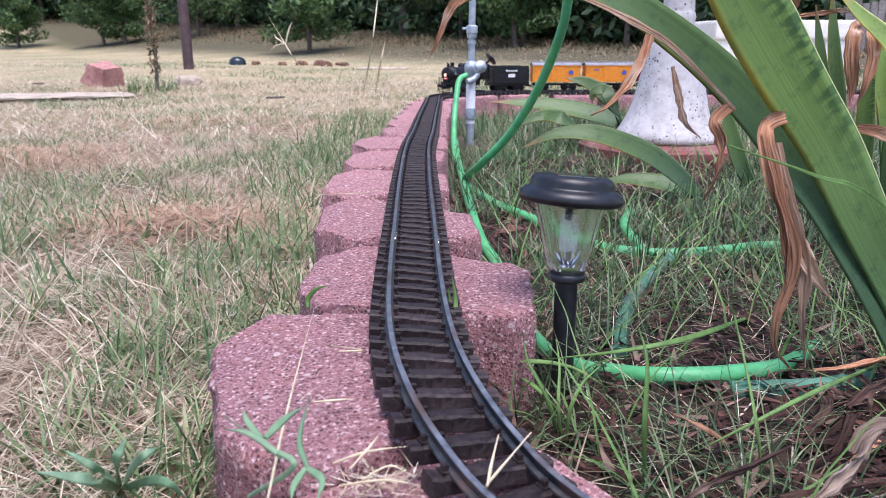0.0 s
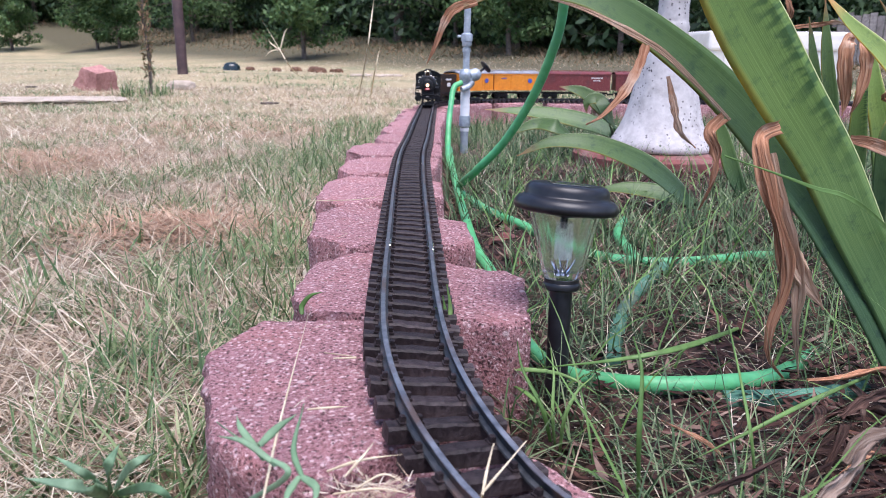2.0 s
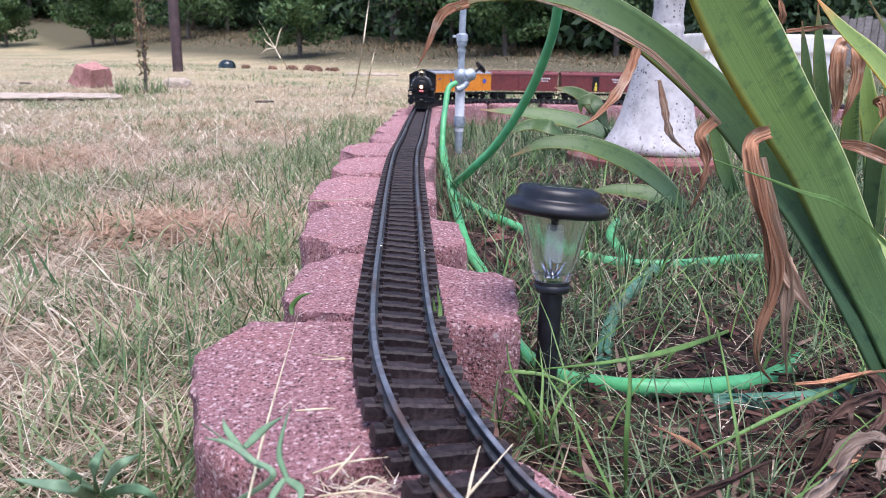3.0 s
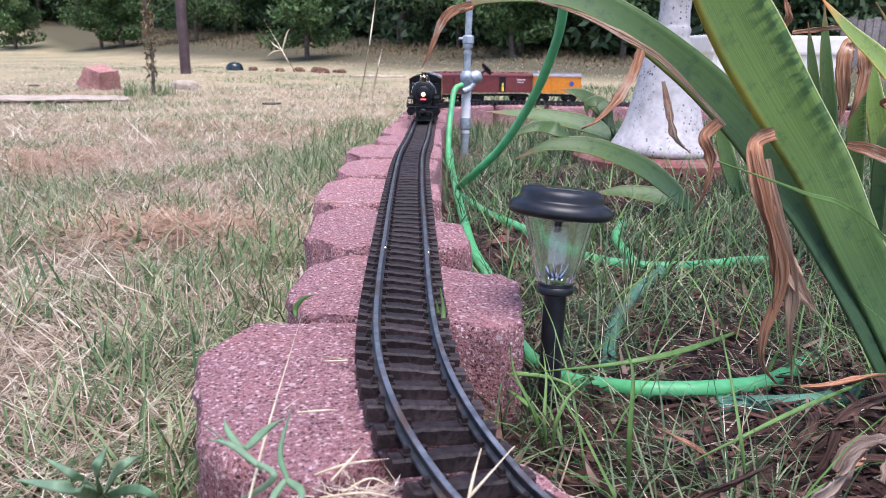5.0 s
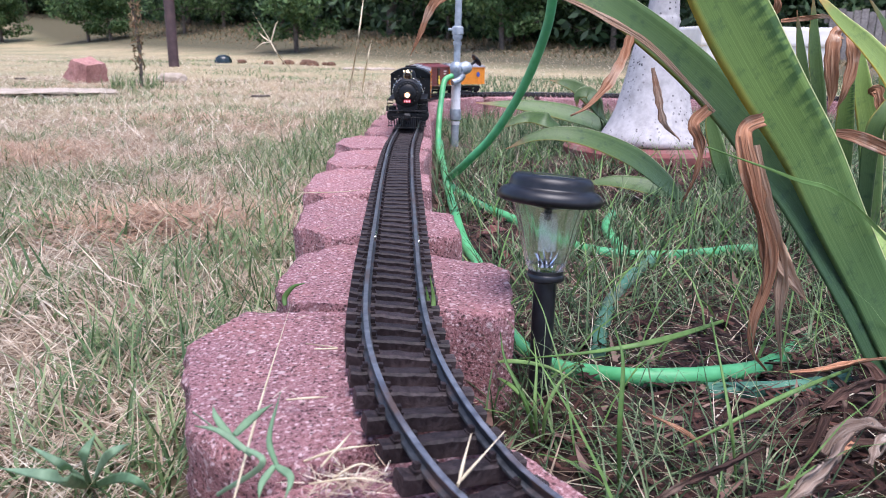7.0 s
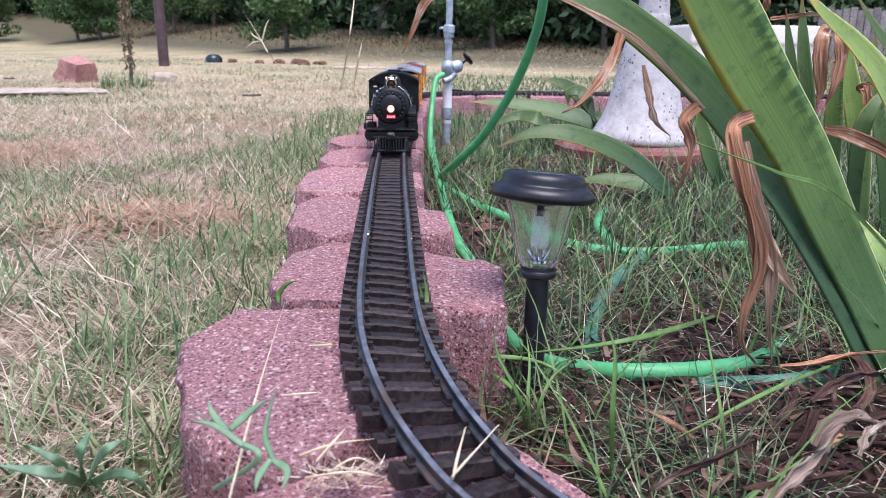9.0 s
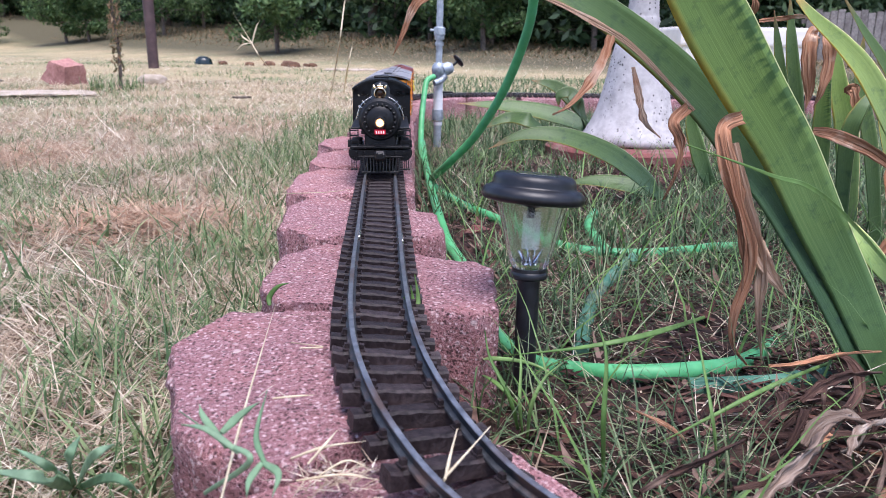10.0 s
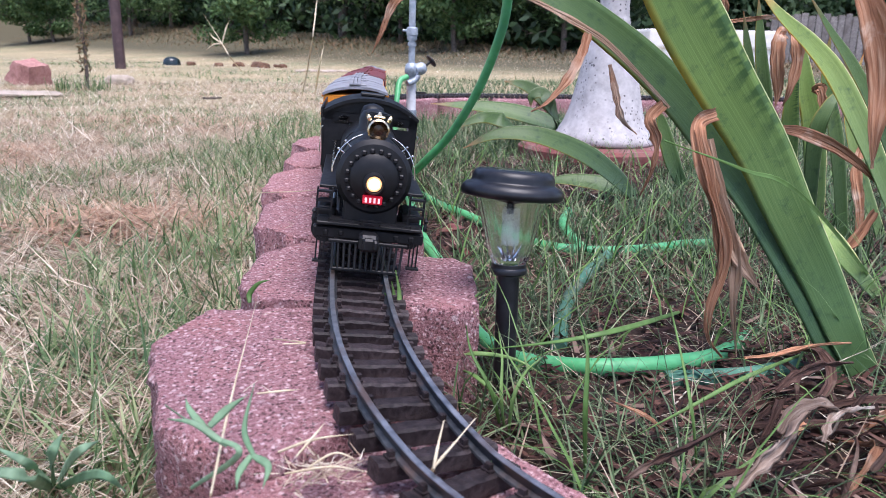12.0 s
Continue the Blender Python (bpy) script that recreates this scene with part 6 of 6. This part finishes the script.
    q = [field(1400, 0.0, 0.95, 0.25, 1.1, (0.03, 0.12), (0.0007, 0.0018), (60, 95), (-5, 25), right),
         field(2200, 0.0, 1.8, 1.1, 2.6, (0.03, 0.10), (0.001, 0.0026), (45, 92), (-5, 25), right)]
    k = 90
    tangle = np.stack([rng.normal(-0.036, 0.010, k), rng.normal(0.366, 0.007, k), U(0.090, 0.101, k)], 1)
    bits = np.stack([U(-0.125, -0.065, k), U(0.42, 2.4, k), U(0.1035, 0.106, k)], 1)
    for b, longest in ((tangle, 0.022), (bits, 0.03)):
        q.append(blades(rng, b, U(0.008, longest, k), U(0.0004, 0.0010, k), U(78, 96, k), U(-14, 14, k)))
    stuff("bed_straw", q, M_STRAW, "thin dry stalks scattered over the bed", "dead grass")
    # mulch chips
    n = 19000
    b = np.concatenate([scatter(rng, n, 0.02, 1.3, 0.25, 2.1, lambda x, y: off_blocks(x, y) & right(x, y)), scatter(rng, 5000, 0.3, 1.7, -0.5, 2.2, lambda x, y: off_blocks(x, y) & ~view(x, y))])
    k = len(b)
    m = blades(rng, b + np.array([0, 0, 0.004]), U(0.010, 0.040, k), U(0.0025, 0.0085, k), U(60, 100, k), U(-25, 15, k))
    m[0][:, 2] += np.repeat(U(0, 0.006, k), 10)
    stuff("bark_mulch", [m], M_MULCH, "red-brown bark mulch and leaf litter in the bed", "mulch")


def long_blades():
    """Broad single blades and stalks that stand out from the rest."""
    def tuft(points_list, width, mat, label, name="grass_blade"):
        t = empty("grass_tuft", pose(0, 0, 0), label, "grass")
        for k, p in enumerate(points_list):
            leaf_blade(name, p, width * (0.8 + 0.1 * (k % 4)), mat, t, 0.3, (0.2, -0.8, 0.6), 0.04, 0.7, 0.3, 0, 200 + k, 0.3, 4)
    tuft([[(-0.2393, 0.505, 0.004), (-0.203, 0.4, 0.08385), (-0.2323, 0.42, 0.08533)], [(-0.2393, 0.505, 0.004), (-0.1777, 0.4, 0.0894), (-0.1677, 0.41, 0.0929)], [(-0.2393, 0.505, 0.004), (-0.1863, 0.39, 0.09349), (-0.1827, 0.4, 0.104)],
          [(-0.2393, 0.505, 0.004), (-0.1969, 0.38, 0.08882), (-0.2337, 0.39, 0.08806)], [(-0.2393, 0.505, 0.004), (-0.159, 0.38, 0.08882), (-0.1442, 0.38, 0.07808)]], 0.0078, M_CRAB, "blue-green crabgrass tuft beside the blocks")
    tuft([[(-0.104, 0.3617, 0.09), (-0.07194, 0.33, 0.1276), (-0.09007, 0.35, 0.1269), (-0.1166, 0.37, 0.1339)], [(-0.07948, 0.34, 0.1263), (-0.09683, 0.35, 0.1332), (-0.1126, 0.36, 0.131)], [(-0.08614, 0.345, 0.1265), (-0.1006, 0.36, 0.1342), (-0.1059, 0.37, 0.1372)], [(-0.08979, 0.35, 0.1316), (-0.083, 0.36, 0.1358), (-0.0744, 0.37, 0.1388)],
          [(-0.0652, 0.33, 0.126), (-0.07271, 0.35, 0.1301), (-0.07022, 0.37, 0.1454)], [(-0.06656, 0.33, 0.126), (-0.07029, 0.32, 0.1231), (-0.06984, 0.31, 0.1206)], [(-0.0652, 0.33, 0.126), (-0.05685, 0.32, 0.1261), (-0.05815, 0.31, 0.1206)]], 0.0040, M_CRAB, "green crabgrass shoot creeping over the block")
    tuft([[(-0.1184, 0.6361, 0.1), (-0.1188, 0.64, 0.1065), (-0.1109, 0.64, 0.1159), (-0.09988, 0.64, 0.1195)]], 0.006, M_FRESH, "single green blade beside the block")
    tuft([[(-0.07906, 0.3, 0.1243), (-0.09293, 0.42, 0.1137), (-0.1065, 0.6, 0.1128)]], 0.0020, M_STALK, "long dry stalk lying over the block", "stalk")
    tuft([[(-0.4599, 4.404, -5.551e-17), (-0.2304, 2.5, 0.2812), (-0.1993, 2.45, 0.4488), (-0.1815, 2.4, 0.5414)]], 0.006, M_STALK, "tall thin dry grass stalk", "stalk")
    tuft([[(-1.452, 8.459, 0), (-0.7414, 4, 0.2272), (-0.807, 4, 0.3376), (-0.8792, 4, 0.46)], [(-0.794, 4, 0.3157), (-0.837, 4, 0.3102), (-0.8727, 4, 0.2826)], [(-0.794, 4, 0.3157), (-0.77, 4, 0.3922), (-0.7514, 4, 0.4248)], [(-0.794, 4, 0.3157), (-0.8351, 4, 0.3431), (-0.8509, 4, 0.365)]], 0.008, M_STALK, "forked dry seed stalk in the lawn", "stalk")
    tuft([[(-0.4431, 5.15, 0), (-0.3373, 4.2, 0.193), (-0.3043, 4.2, 0.3383)]], 0.012, M_STALK, "short dry grass stalk", "stalk")
    tuft([[(0.09928, 0.5741, 0), (0.09225, 0.56, 0.04322), (0.09508, 0.58, 0.06859), (0.09452, 0.6, 0.08528)], [(0.1002, 0.565, 0), (0.0997, 0.55, 0.04337), (0.1103, 0.56, 0.06289), (0.1274, 0.58, 0.06859)], [(0.09693, 0.5741, 0), (0.08393, 0.56, 0.04817), (0.06955, 0.58, 0.07356), (0.0665, 0.6, 0.09032)],
          [(0.1488, 0.5002, 0), (0.1392, 0.48, 0.06633), (0.1433, 0.5, 0.1082), (0.1411, 0.52, 0.126)], [(0.2395, 0.5076, 0), (0.2173, 0.48, 0.06633), (0.2218, 0.52, 0.09511), (0.2217, 0.55, 0.1236)]], 0.0042, M_FRESH, "long green grass blades standing in the bed")
    tuft([[(0.05716, 0.7497, 0), (0.06087, 0.64, 0.07468), (0.08011, 0.66, 0.09426), (0.1005, 0.68, 0.1012)], [(0.05616, 0.7351, 0), (0.07189, 0.62, 0.05622), (0.1115, 0.62, 0.0509), (0.1425, 0.6, 0.03893)], [(0.05858, 0.7281, 0), (0.07495, 0.6, 0.04417), (0.1016, 0.58, 0.02284)],
          [(0.3787, 0.8877, 0), (0.2106, 0.6, 0.0878), (0.1444, 0.56, 0.09179), (0.07264, 0.52, 0.1009)], [(0.4668, 0.7497, 0), (0.2886, 0.54, 0.06754), (0.2219, 0.5, 0.06005), (0.1758, 0.48, 0.04889)]], 0.0046, M_FRESH, "arching green grass blades over the bed")
    tuft([[(0.007682, 0.6146, 0.1), (0.006265, 0.62, 0.1108), (0.004315, 0.62, 0.1234)], [(0.01008, 0.6146, 0.1), (0.01059, 0.62, 0.1133), (0.007641, 0.62, 0.1335)], [(0.005761, 0.6146, 0.1), (0.002897, 0.62, 0.1057), (-0.001926, 0.62, 0.1133)]], 0.0048, M_FRESH, "small green grass sprout between sleepers and block")
    tuft([[(0.2308, 0.5565, 0.01), (0.1897, 0.5, 0.05555), (0.1698, 0.53, 0.05456)]], 0.006, M_DEAD, "single yellowing grass blade", "blade")
    tuft([[(0.02135, 0.3376, 0.112), (0.03006, 0.36, 0.108), (0.05087, 0.4, 0.1076)], [(0.02185, 0.3366, 0.112), (0.02554, 0.36, 0.1113), (0.03039, 0.38, 0.1168)]], 0.0022, M_STALK, "dry stalks caught between the rails", "stalk")
    tuft([[(-0.1905, 1.136, 0.103), (-0.1238, 1.15, 0.103), (-0.08226, 1.171, 0.105)], [(-0.07729, 0.5309, 0.103), (-0.06071, 0.5331, 0.103), (-0.08515, 0.5419, 0.103)], [(-0.08261, 0.4475, 0.103), (-0.06619, 0.4466, 0.105), (-0.05608, 0.4523, 0.103)],
          [(-0.05984, 0.374, 0.103), (-0.04075, 0.3703, 0.112), (-0.02029, 0.3869, 0.106)], [(-0.0427, 0.3572, 0.103), (-0.02816, 0.3627, 0.108), (-0.01462, 0.3599, 0.103)], [(-0.05387, 0.3519, 0.103), (-0.03028, 0.3507, 0.107), (-0.01142, 0.3519, 0.103)], [(-0.0488, 0.3599, 0.108), (-0.03866, 0.3657, 0.118), (-0.03617, 0.3887, 0.112)]], 0.0016, M_STALK, "wisps of dry straw lying on the blocks", "stalk")
    tuft([[(0.09401, 1.291, 0.006), (0.1157, 1.263, 0.02), (0.146, 1.32, 0.006)], [(0.1125, 1.222, 0.006), (0.1175, 1.132, 0.016), (0.1344, 1.126, 0.006)]], 0.020, M_PINK, "curled red dead leaf on the bed", "leaf")


# ---- distance ----
def tree(seed, height, spread, material, trunk_r=0.09, low=0.6, leaves=2600, size=0.12):
    rng = random.Random(seed)
    r = np.random.default_rng(seed)
    t = empty("tree", pose(0, 0, 0), "", "")
    bm = bmesh.new()
    line = smooth_line([(0, 0, -0.3), (rng.uniform(-0.1, 0.1), rng.uniform(-0.1, 0.1), height * 0.35), (rng.uniform(-0.3, 0.3), rng.uniform(-0.3, 0.3), height * 0.7), (rng.uniform(-0.3, 0.3), 0, height * 0.95)], 6)
    tube(bm, line, [trunk_r * (1 - 0.85 * i / (len(line) - 1)) for i in range(len(line))], 8)
    ends = []
    for k in range(24):
        h = low + (height - low) * (k + 0.3) / 24
        p = line[min(len(line) - 1, int(h / height * 0.95 * (len(line) - 1)))]
        a = k * 2.4 + rng.uniform(-0.4, 0.4)
        L = spread * (1.0 - 0.55 * k / 24) * rng.uniform(0.7, 1.15)
        q = Vector((p.x + L * math.cos(a), p.y + L * math.sin(a), h + L * rng.uniform(-0.15, 0.5)))
        mid = (p + q) / 2 + Vector((0, 0, 0.12 * L))
        tube(bm, [Vector((p.x, p.y, h)), mid, q], [trunk_r * 0.32, trunk_r * 0.22, trunk_r * 0.08], 4)
        ends += [(mid, L * 0.34), (q, L * 0.40), ((mid + q) / 2, L * 0.38), ((p * 0.6 + mid * 0.4) * 1.0 + Vector((0, 0, (h - p.z) * 0.6)), L * 0.30)]
    part("trunk", bm, M_BARK, t, "", 60)
    c = np.array([list(e[0]) for e in ends])
    rad = np.array([e[1] for e in ends])
    idx = r.integers(0, len(ends), leaves)
    d = r.normal(size=(leaves, 3))
    d /= np.linalg.norm(d, axis=1)[:, None]
    p = c[idx] + d * (rad[idx] * r.uniform(0.15, 1.0, leaves) ** 0.5)[:, None] * np.array([1, 1, 0.7])
    a = r.normal(size=(leaves, 3))
    a /= np.linalg.norm(a, axis=1)[:, None]
    b = np.cross(a, r.normal(size=(leaves, 3)))
    b /= np.linalg.norm(b, axis=1)[:, None]
    L = r.uniform(0.6, 1.4, leaves)[:, None] * size
    v = np.stack([p - a * L, p + b * L * 0.42, p + a * L, p - b * L * 0.42], 1).reshape(-1, 3)
    f = np.arange(leaves * 4).reshape(-1, 4)
    ob = new("crown", quick_mesh("crown", v, f, material))
    ob.parent = t
    return t


def make_wood():
    rng = random.Random(3)
    kinds = [tree(1, 6.5, 2.2, M_TREE, 0.10, 0.9, 5200, 0.085), tree(2, 5.5, 2.0, M_TREE, 0.09, 0.7, 5200, 0.085), tree(3, 8.5, 2.0, M_TREE, 0.13, 1.3, 4200, 0.09), tree(4, 4.4, 2.3, M_TREE, 0.08, 0.05, 1900, 0.145),
             tree(5, 2.6, 1.3, M_BUSH, 0.06, 0.45, 5200, 0.052), tree(6, 1.9, 1.7, M_TREE, 0.03, 0.05, 1700, 0.105), tree(7, 2.7, 0.95, M_BUSH, 0.055, 0.34, 9500, 0.052)]
    for k in kinds[:4]:
        tagged(k, "dark green woodland tree at the field's edge", "tree", "trees of the wood")
    tagged(kinds[4], "bright green leafy shrub before the wood", "shrub", "shrubs before the wood")
    tagged(kinds[5], "dark green undergrowth bush in the wood", "bush", "undergrowth of the wood")
    tagged(kinds[6], "young tree with bare trunk standing before the wood", "tree", "trees before the wood")
    spots = [(-2.62, 15.6, 6), (-10.3, 24.2, 6), (-9.55, 24.0, 6), (-13.6, 25.5, 6), (1.3, 14.2, 6), (-7.2, 23.5, 4)]
    for d in (2.6, 4.0, 6.0, 8.5):
        for i in range(18):
            x = -24 + 40 * (i + 0.5) / 18 + rng.uniform(-0.9, 0.9)
            spots.append((x, float(wood_edge(x)) + d + rng.uniform(-0.8, 0.8), 5))
    for row, (d, n) in enumerate(((1.8, 18), (4.4, 16), (7.5, 22), (10.0, 22), (12.5, 24), (15.5, 24))):
        for i in range(n):
            x = (-24 + 40 * (i + 0.5) / n) * (1 + 0.04 * row) + rng.uniform(-0.9, 0.9)
            k = rng.choice((2, 2, 0, 1)) if row < 2 else 3
            spots.append((x, float(wood_edge(x)) + d + rng.uniform(-0.9, 0.9), k))
    for x, d in ((1.6, 1.0), (3.2, 0.8), (-6.4, 1.2), (5.0, 0.6), (-17, 0.6), (0.4, 1.4)):
        spots.append((x, float(wood_edge(x)) + d, 4))
    used = set()
    for x, y, k in spots:
        y = max(y, 17.5) if x > 4.5 else y
        m = pose(x, y, float(terrain(x, y)), 0, 0, rng.uniform(0, 360))
        if k in used:
            copy_thing(kinds[k], m)
        else:
            kinds[k].matrix_world = m
            used.add(k)
    r = np.random.default_rng(8)
    n = 34000
    x = r.uniform(-30, 20, n)
    y = wood_edge(x) + r.uniform(5.5, 15.0, n) + np.where(x > 4.5, 3.0, 0.0)
    p = np.stack([x, y, terrain(x, y) + r.uniform(0, 1, n) ** 1.3 * 2.6], 1)
    a, b = r.normal(size=(n, 3)), r.normal(size=(n, 3))
    a *= r.uniform(0.06, 0.15, n)[:, None] / np.linalg.norm(a, axis=1)[:, None]
    b = np.cross(a, b / np.linalg.norm(b, axis=1)[:, None]) * 0.6
    v = np.stack([p - a, p + b, p + a, p - b], 1).reshape(-1, 3)
    tagged(new("thicket", quick_mesh("thicket", v, np.arange(n * 4).reshape(-1, 4), M_TREE)), "dark leafy thicket filling the wood between its trunks", "thicket", kind="stuff")
    n = 18000
    x = r.uniform(-22, 14, n)
    y = wood_edge(x) + r.normal(-1.0, 1.5, n)
    b = np.stack([x, y, terrain(x, y)], 1)
    tall = np.clip(0.04 + 0.05 * (y - wood_edge(x) + 3.0), 0.02, 0.26) * r.uniform(0.3, 1.1, n)
    stuff("rusty_undergrowth", [blades(r, b, tall, r.uniform(0.010, 0.03, n), r.uniform(25, 80, n), r.uniform(0, 70, n))], M_BRACKEN, "rusty brown undergrowth along the wood's edge", "undergrowth")


def distance_things():
    # brown steel post
    bm = bmesh.new()
    turned(bm, [(0.002, -0.2), (0.062, -0.2), (0.062, 2.4), (0.058, 2.42), (0.002, 2.42)], 20)
    p = part("steel_post", bm, M_POST, None, "", 40)
    p.matrix_world = pose(-3.135, 9.72, 0, 0, -0.5, 0)
    tagged(p, "brown painted round steel post standing in the field", "post")
    # vine-wrapped sapling
    s = empty("sapling", pose(-2.10, 5.75, 0), "thin dead sapling wrapped in withered vine", "sapling")
    bm = bmesh.new()
    line = smooth_line([(0, 0, -0.05), (0.01, 0, 0.25), (-0.01, 0, 0.6), (0.03, 0, 1.2)], 8)
    tube(bm, line, [0.014 - 0.0002 * i for i in range(len(line))], 8)
    part("stem", bm, M_BARK, s)
    bm = bmesh.new()
    rng = random.Random(9)
    for k in range(420):
        z = rng.uniform(0.10, 1.1)
        m = pose(rng.uniform(-0.035, 0.035), rng.uniform(-0.03, 0.03), z, rng.uniform(0, 360), rng.uniform(0, 360), rng.uniform(0, 360))
        L = rng.uniform(0.014, 0.030)
        vs = [bm.verts.new(m @ Vector(q)) for q in ((-L, 0, 0), (0, -L * 0.3, 0.006), (L, 0, 0), (0, L * 0.3, 0.006))]
        bm.faces.new(vs)
    part("withered_leaves", bm, M_BRACKEN, s)
    bm = bmesh.new()
    for k in range(60):
        a, z = rng.uniform(0, 6.28), rng.uniform(0.78, 1.15)
        q = rng.uniform(0.06, 0.16)
        m = pose(q * math.cos(a), q * math.sin(a) * 0.6, z, rng.uniform(0, 360), rng.uniform(0, 360), rng.uniform(0, 360))
        L = rng.uniform(0.02, 0.04)
        vs = [bm.verts.new(m @ Vector(q)) for q in ((-L, 0, 0), (0, -L * 0.45, 0.005), (L, 0, 0), (0, L * 0.45, 0.005))]
        bm.faces.new(vs)
    part("leaves", bm, M_BUSH, s)

    def stone(name, x, y, z, sx, sy, sz, mat, label, cat, seed, rz=0, group=""):
        bm = bmesh.new()
        bmesh.ops.create_icosphere(bm, subdivisions=3, radius=1)
        for v in bm.verts:
            d = 1 + 0.28 * noise.noise(v.co * 1.3 + Vector((seed, 0, 0))) + 0.10 * noise.noise(v.co * 4 + Vector((seed, 5, 0)))
            q = v.co * d
            q = Vector([math.copysign(min(abs(c), 0.88), c) for c in q])
            v.co = (q.x * sx, q.y * sy, q.z * sz)
        ob = part(name, bm, mat, None, "", 45)
        ob.matrix_world = pose(x, y, z, 0, 0, rz)
        return tagged(ob, label, cat, group)

    bm = bmesh.new()
    bmesh.ops.create_cube(bm, size=1)
    bmesh.ops.subdivide_edges(bm, edges=bm.edges[:], cuts=5, use_grid_fill=True)
    for v in bm.verts:
        q = v.co * (1 + 0.10 * noise.noise(v.co * 3)) + Vector((0.14 * v.co.z, 0, 0))
        v.co = Vector((q.x * 0.22 * (1 - 0.45 * q.z), q.y * 0.20 * (1 - 0.3 * q.z), q.z * 0.17)) + Vector((1, 0.6, 1)) * 0.008 * noise.noise(v.co * 9)
    rock = part("red_stone", bm, M_ROCK, None, "", 30)
    rock.matrix_world = pose(-2.74, 6.35, 0.066, 6, 16, -28)
    tagged(rock, "broken red concrete lump lying tilted on the lawn", "stone")
    stone("pale_stone", -2.15, 6.6, 0.008, 0.12, 0.10, 0.05, M_PALEROCK, "low pale dusty stone in the lawn", "stone", 5)
    for k, (x, y) in enumerate(((-2.72, 4.95), (-2.35, 5.1), (-3.0, 4.8))):
        stone("pale_flat_stone", x, y, -0.013, 0.34, 0.24, 0.018, M_PALEROCK, "flat pale paving stone sunk in dry grass", "stone", 20 + k, 30 * k)
    for k, (x, y, s) in enumerate(((-2.28, 11.2, 0.10), (-2.02, 11.3, 0.13), (-1.75, 11.2, 0.15), (-1.62, 10.9, 0.14), (-1.4, 11.2, 0.09), (-2.75, 11.6, 0.10), (-1.5, 11.3, 0.07))):
        stone("soil_clod", x, y, 0.01, s * 0.75, s * 0.6, s * 0.5, M_CLOD, "brown clod of dug soil on the dry field", "soil clod", 40 + k, 40 * k, "clods on the field")
    for k, (x, y) in enumerate(((-0.75, 9.5), (-0.55, 9.6), (-0.92, 9.55))):
        stone("broken_branch", x, y, 0.01, 0.15, 0.035, 0.022, M_PALEROCK, "pale broken piece of branch on the field", "branch", 60 + k, -10 + 12 * k)
    for k, (x, y) in enumerate(((-1.0, 4.6), (-3.2, 6.2), (-0.98, 4.63))):
        stone("dark_twig", x, y, 0.008, 0.05, 0.007, 0.007, M_BARK, "short dark twig lying in the lawn", "twig", 70 + k, 15 * k)
    # upturned tub
    bm = bmesh.new()
    turned(bm, [(0.122, 0), (0.126, 0.004), (0.123, 0.035), (0.113, 0.07), (0.09, 0.10), (0.053, 0.118), (0.002, 0.124)], 32)
    b = part("upturned_bowl", bm, M_TUB, None, "", 40)
    b.matrix_world = pose(-3.02, 11.6, -0.005)
    tagged(b, "dark glossy upturned plastic bowl on the field", "bowl")
    # cream shed and board fence
    shed = empty("shed", pose(0, 0, 0), "low cream-coloured metal shed beyond the garden", "shed")
    bm = bmesh.new()
    box(bm, (3.42, 8.45, 0.16), (1.36, 1.0, 0.38), 0.01)
    wall = part("wall", bm, M_CREAM, shed)
    for k in range(13):
        bm = bmesh.new()
        box(bm, (2.79 + 0.105 * k, 7.945, 0.15), (0.02, 0.012, 0.34), 0.003)
        part("siding_rib", bm, M_CREAM, wall)
    bm = bmesh.new()
    box(bm, (3.42, 8.45, 0.44), (1.42, 1.06, 0.19), 0.03, None, 2)
    part("roof", bm, M_CREAM, shed, "pale rounded roof")
    bm = bmesh.new()
    box(bm, (3.12, 7.915, 0.33), (0.035, 0.02, 0.08), 0.004)
    part("latch", bm, M_BLACK, shed)
    fence = empty("board_fence", pose(0, 0, 0), "weathered grey vertical board fence", "fence")
    for k in range(40):
        bm = bmesh.new()
        h = 1.05 + 0.03 * math.sin(k * 2.1)
        box(bm, (7.6 + 0.15 * k, 15.0 + 0.004 * (k % 3), h / 2), (0.138, 0.02, h), 0.004)
        part("board", bm, M_WOODGREY, fence)
    for z in (0.3, 0.85):
        bm = bmesh.new()
        box(bm, (10.5, 15.04, z), (6.1, 0.04, 0.08), 0.004)
        part("fence_rail", bm, M_WOODGREY, fence)


make_ground()
make_blocks()
make_track()
make_train()
solar_light()
make_hoses()
standpipe()
pedestal()
leaf_plants()
dead_leaf_heap()
make_wood()
distance_things()
long_blades()
make_grass()
motions()
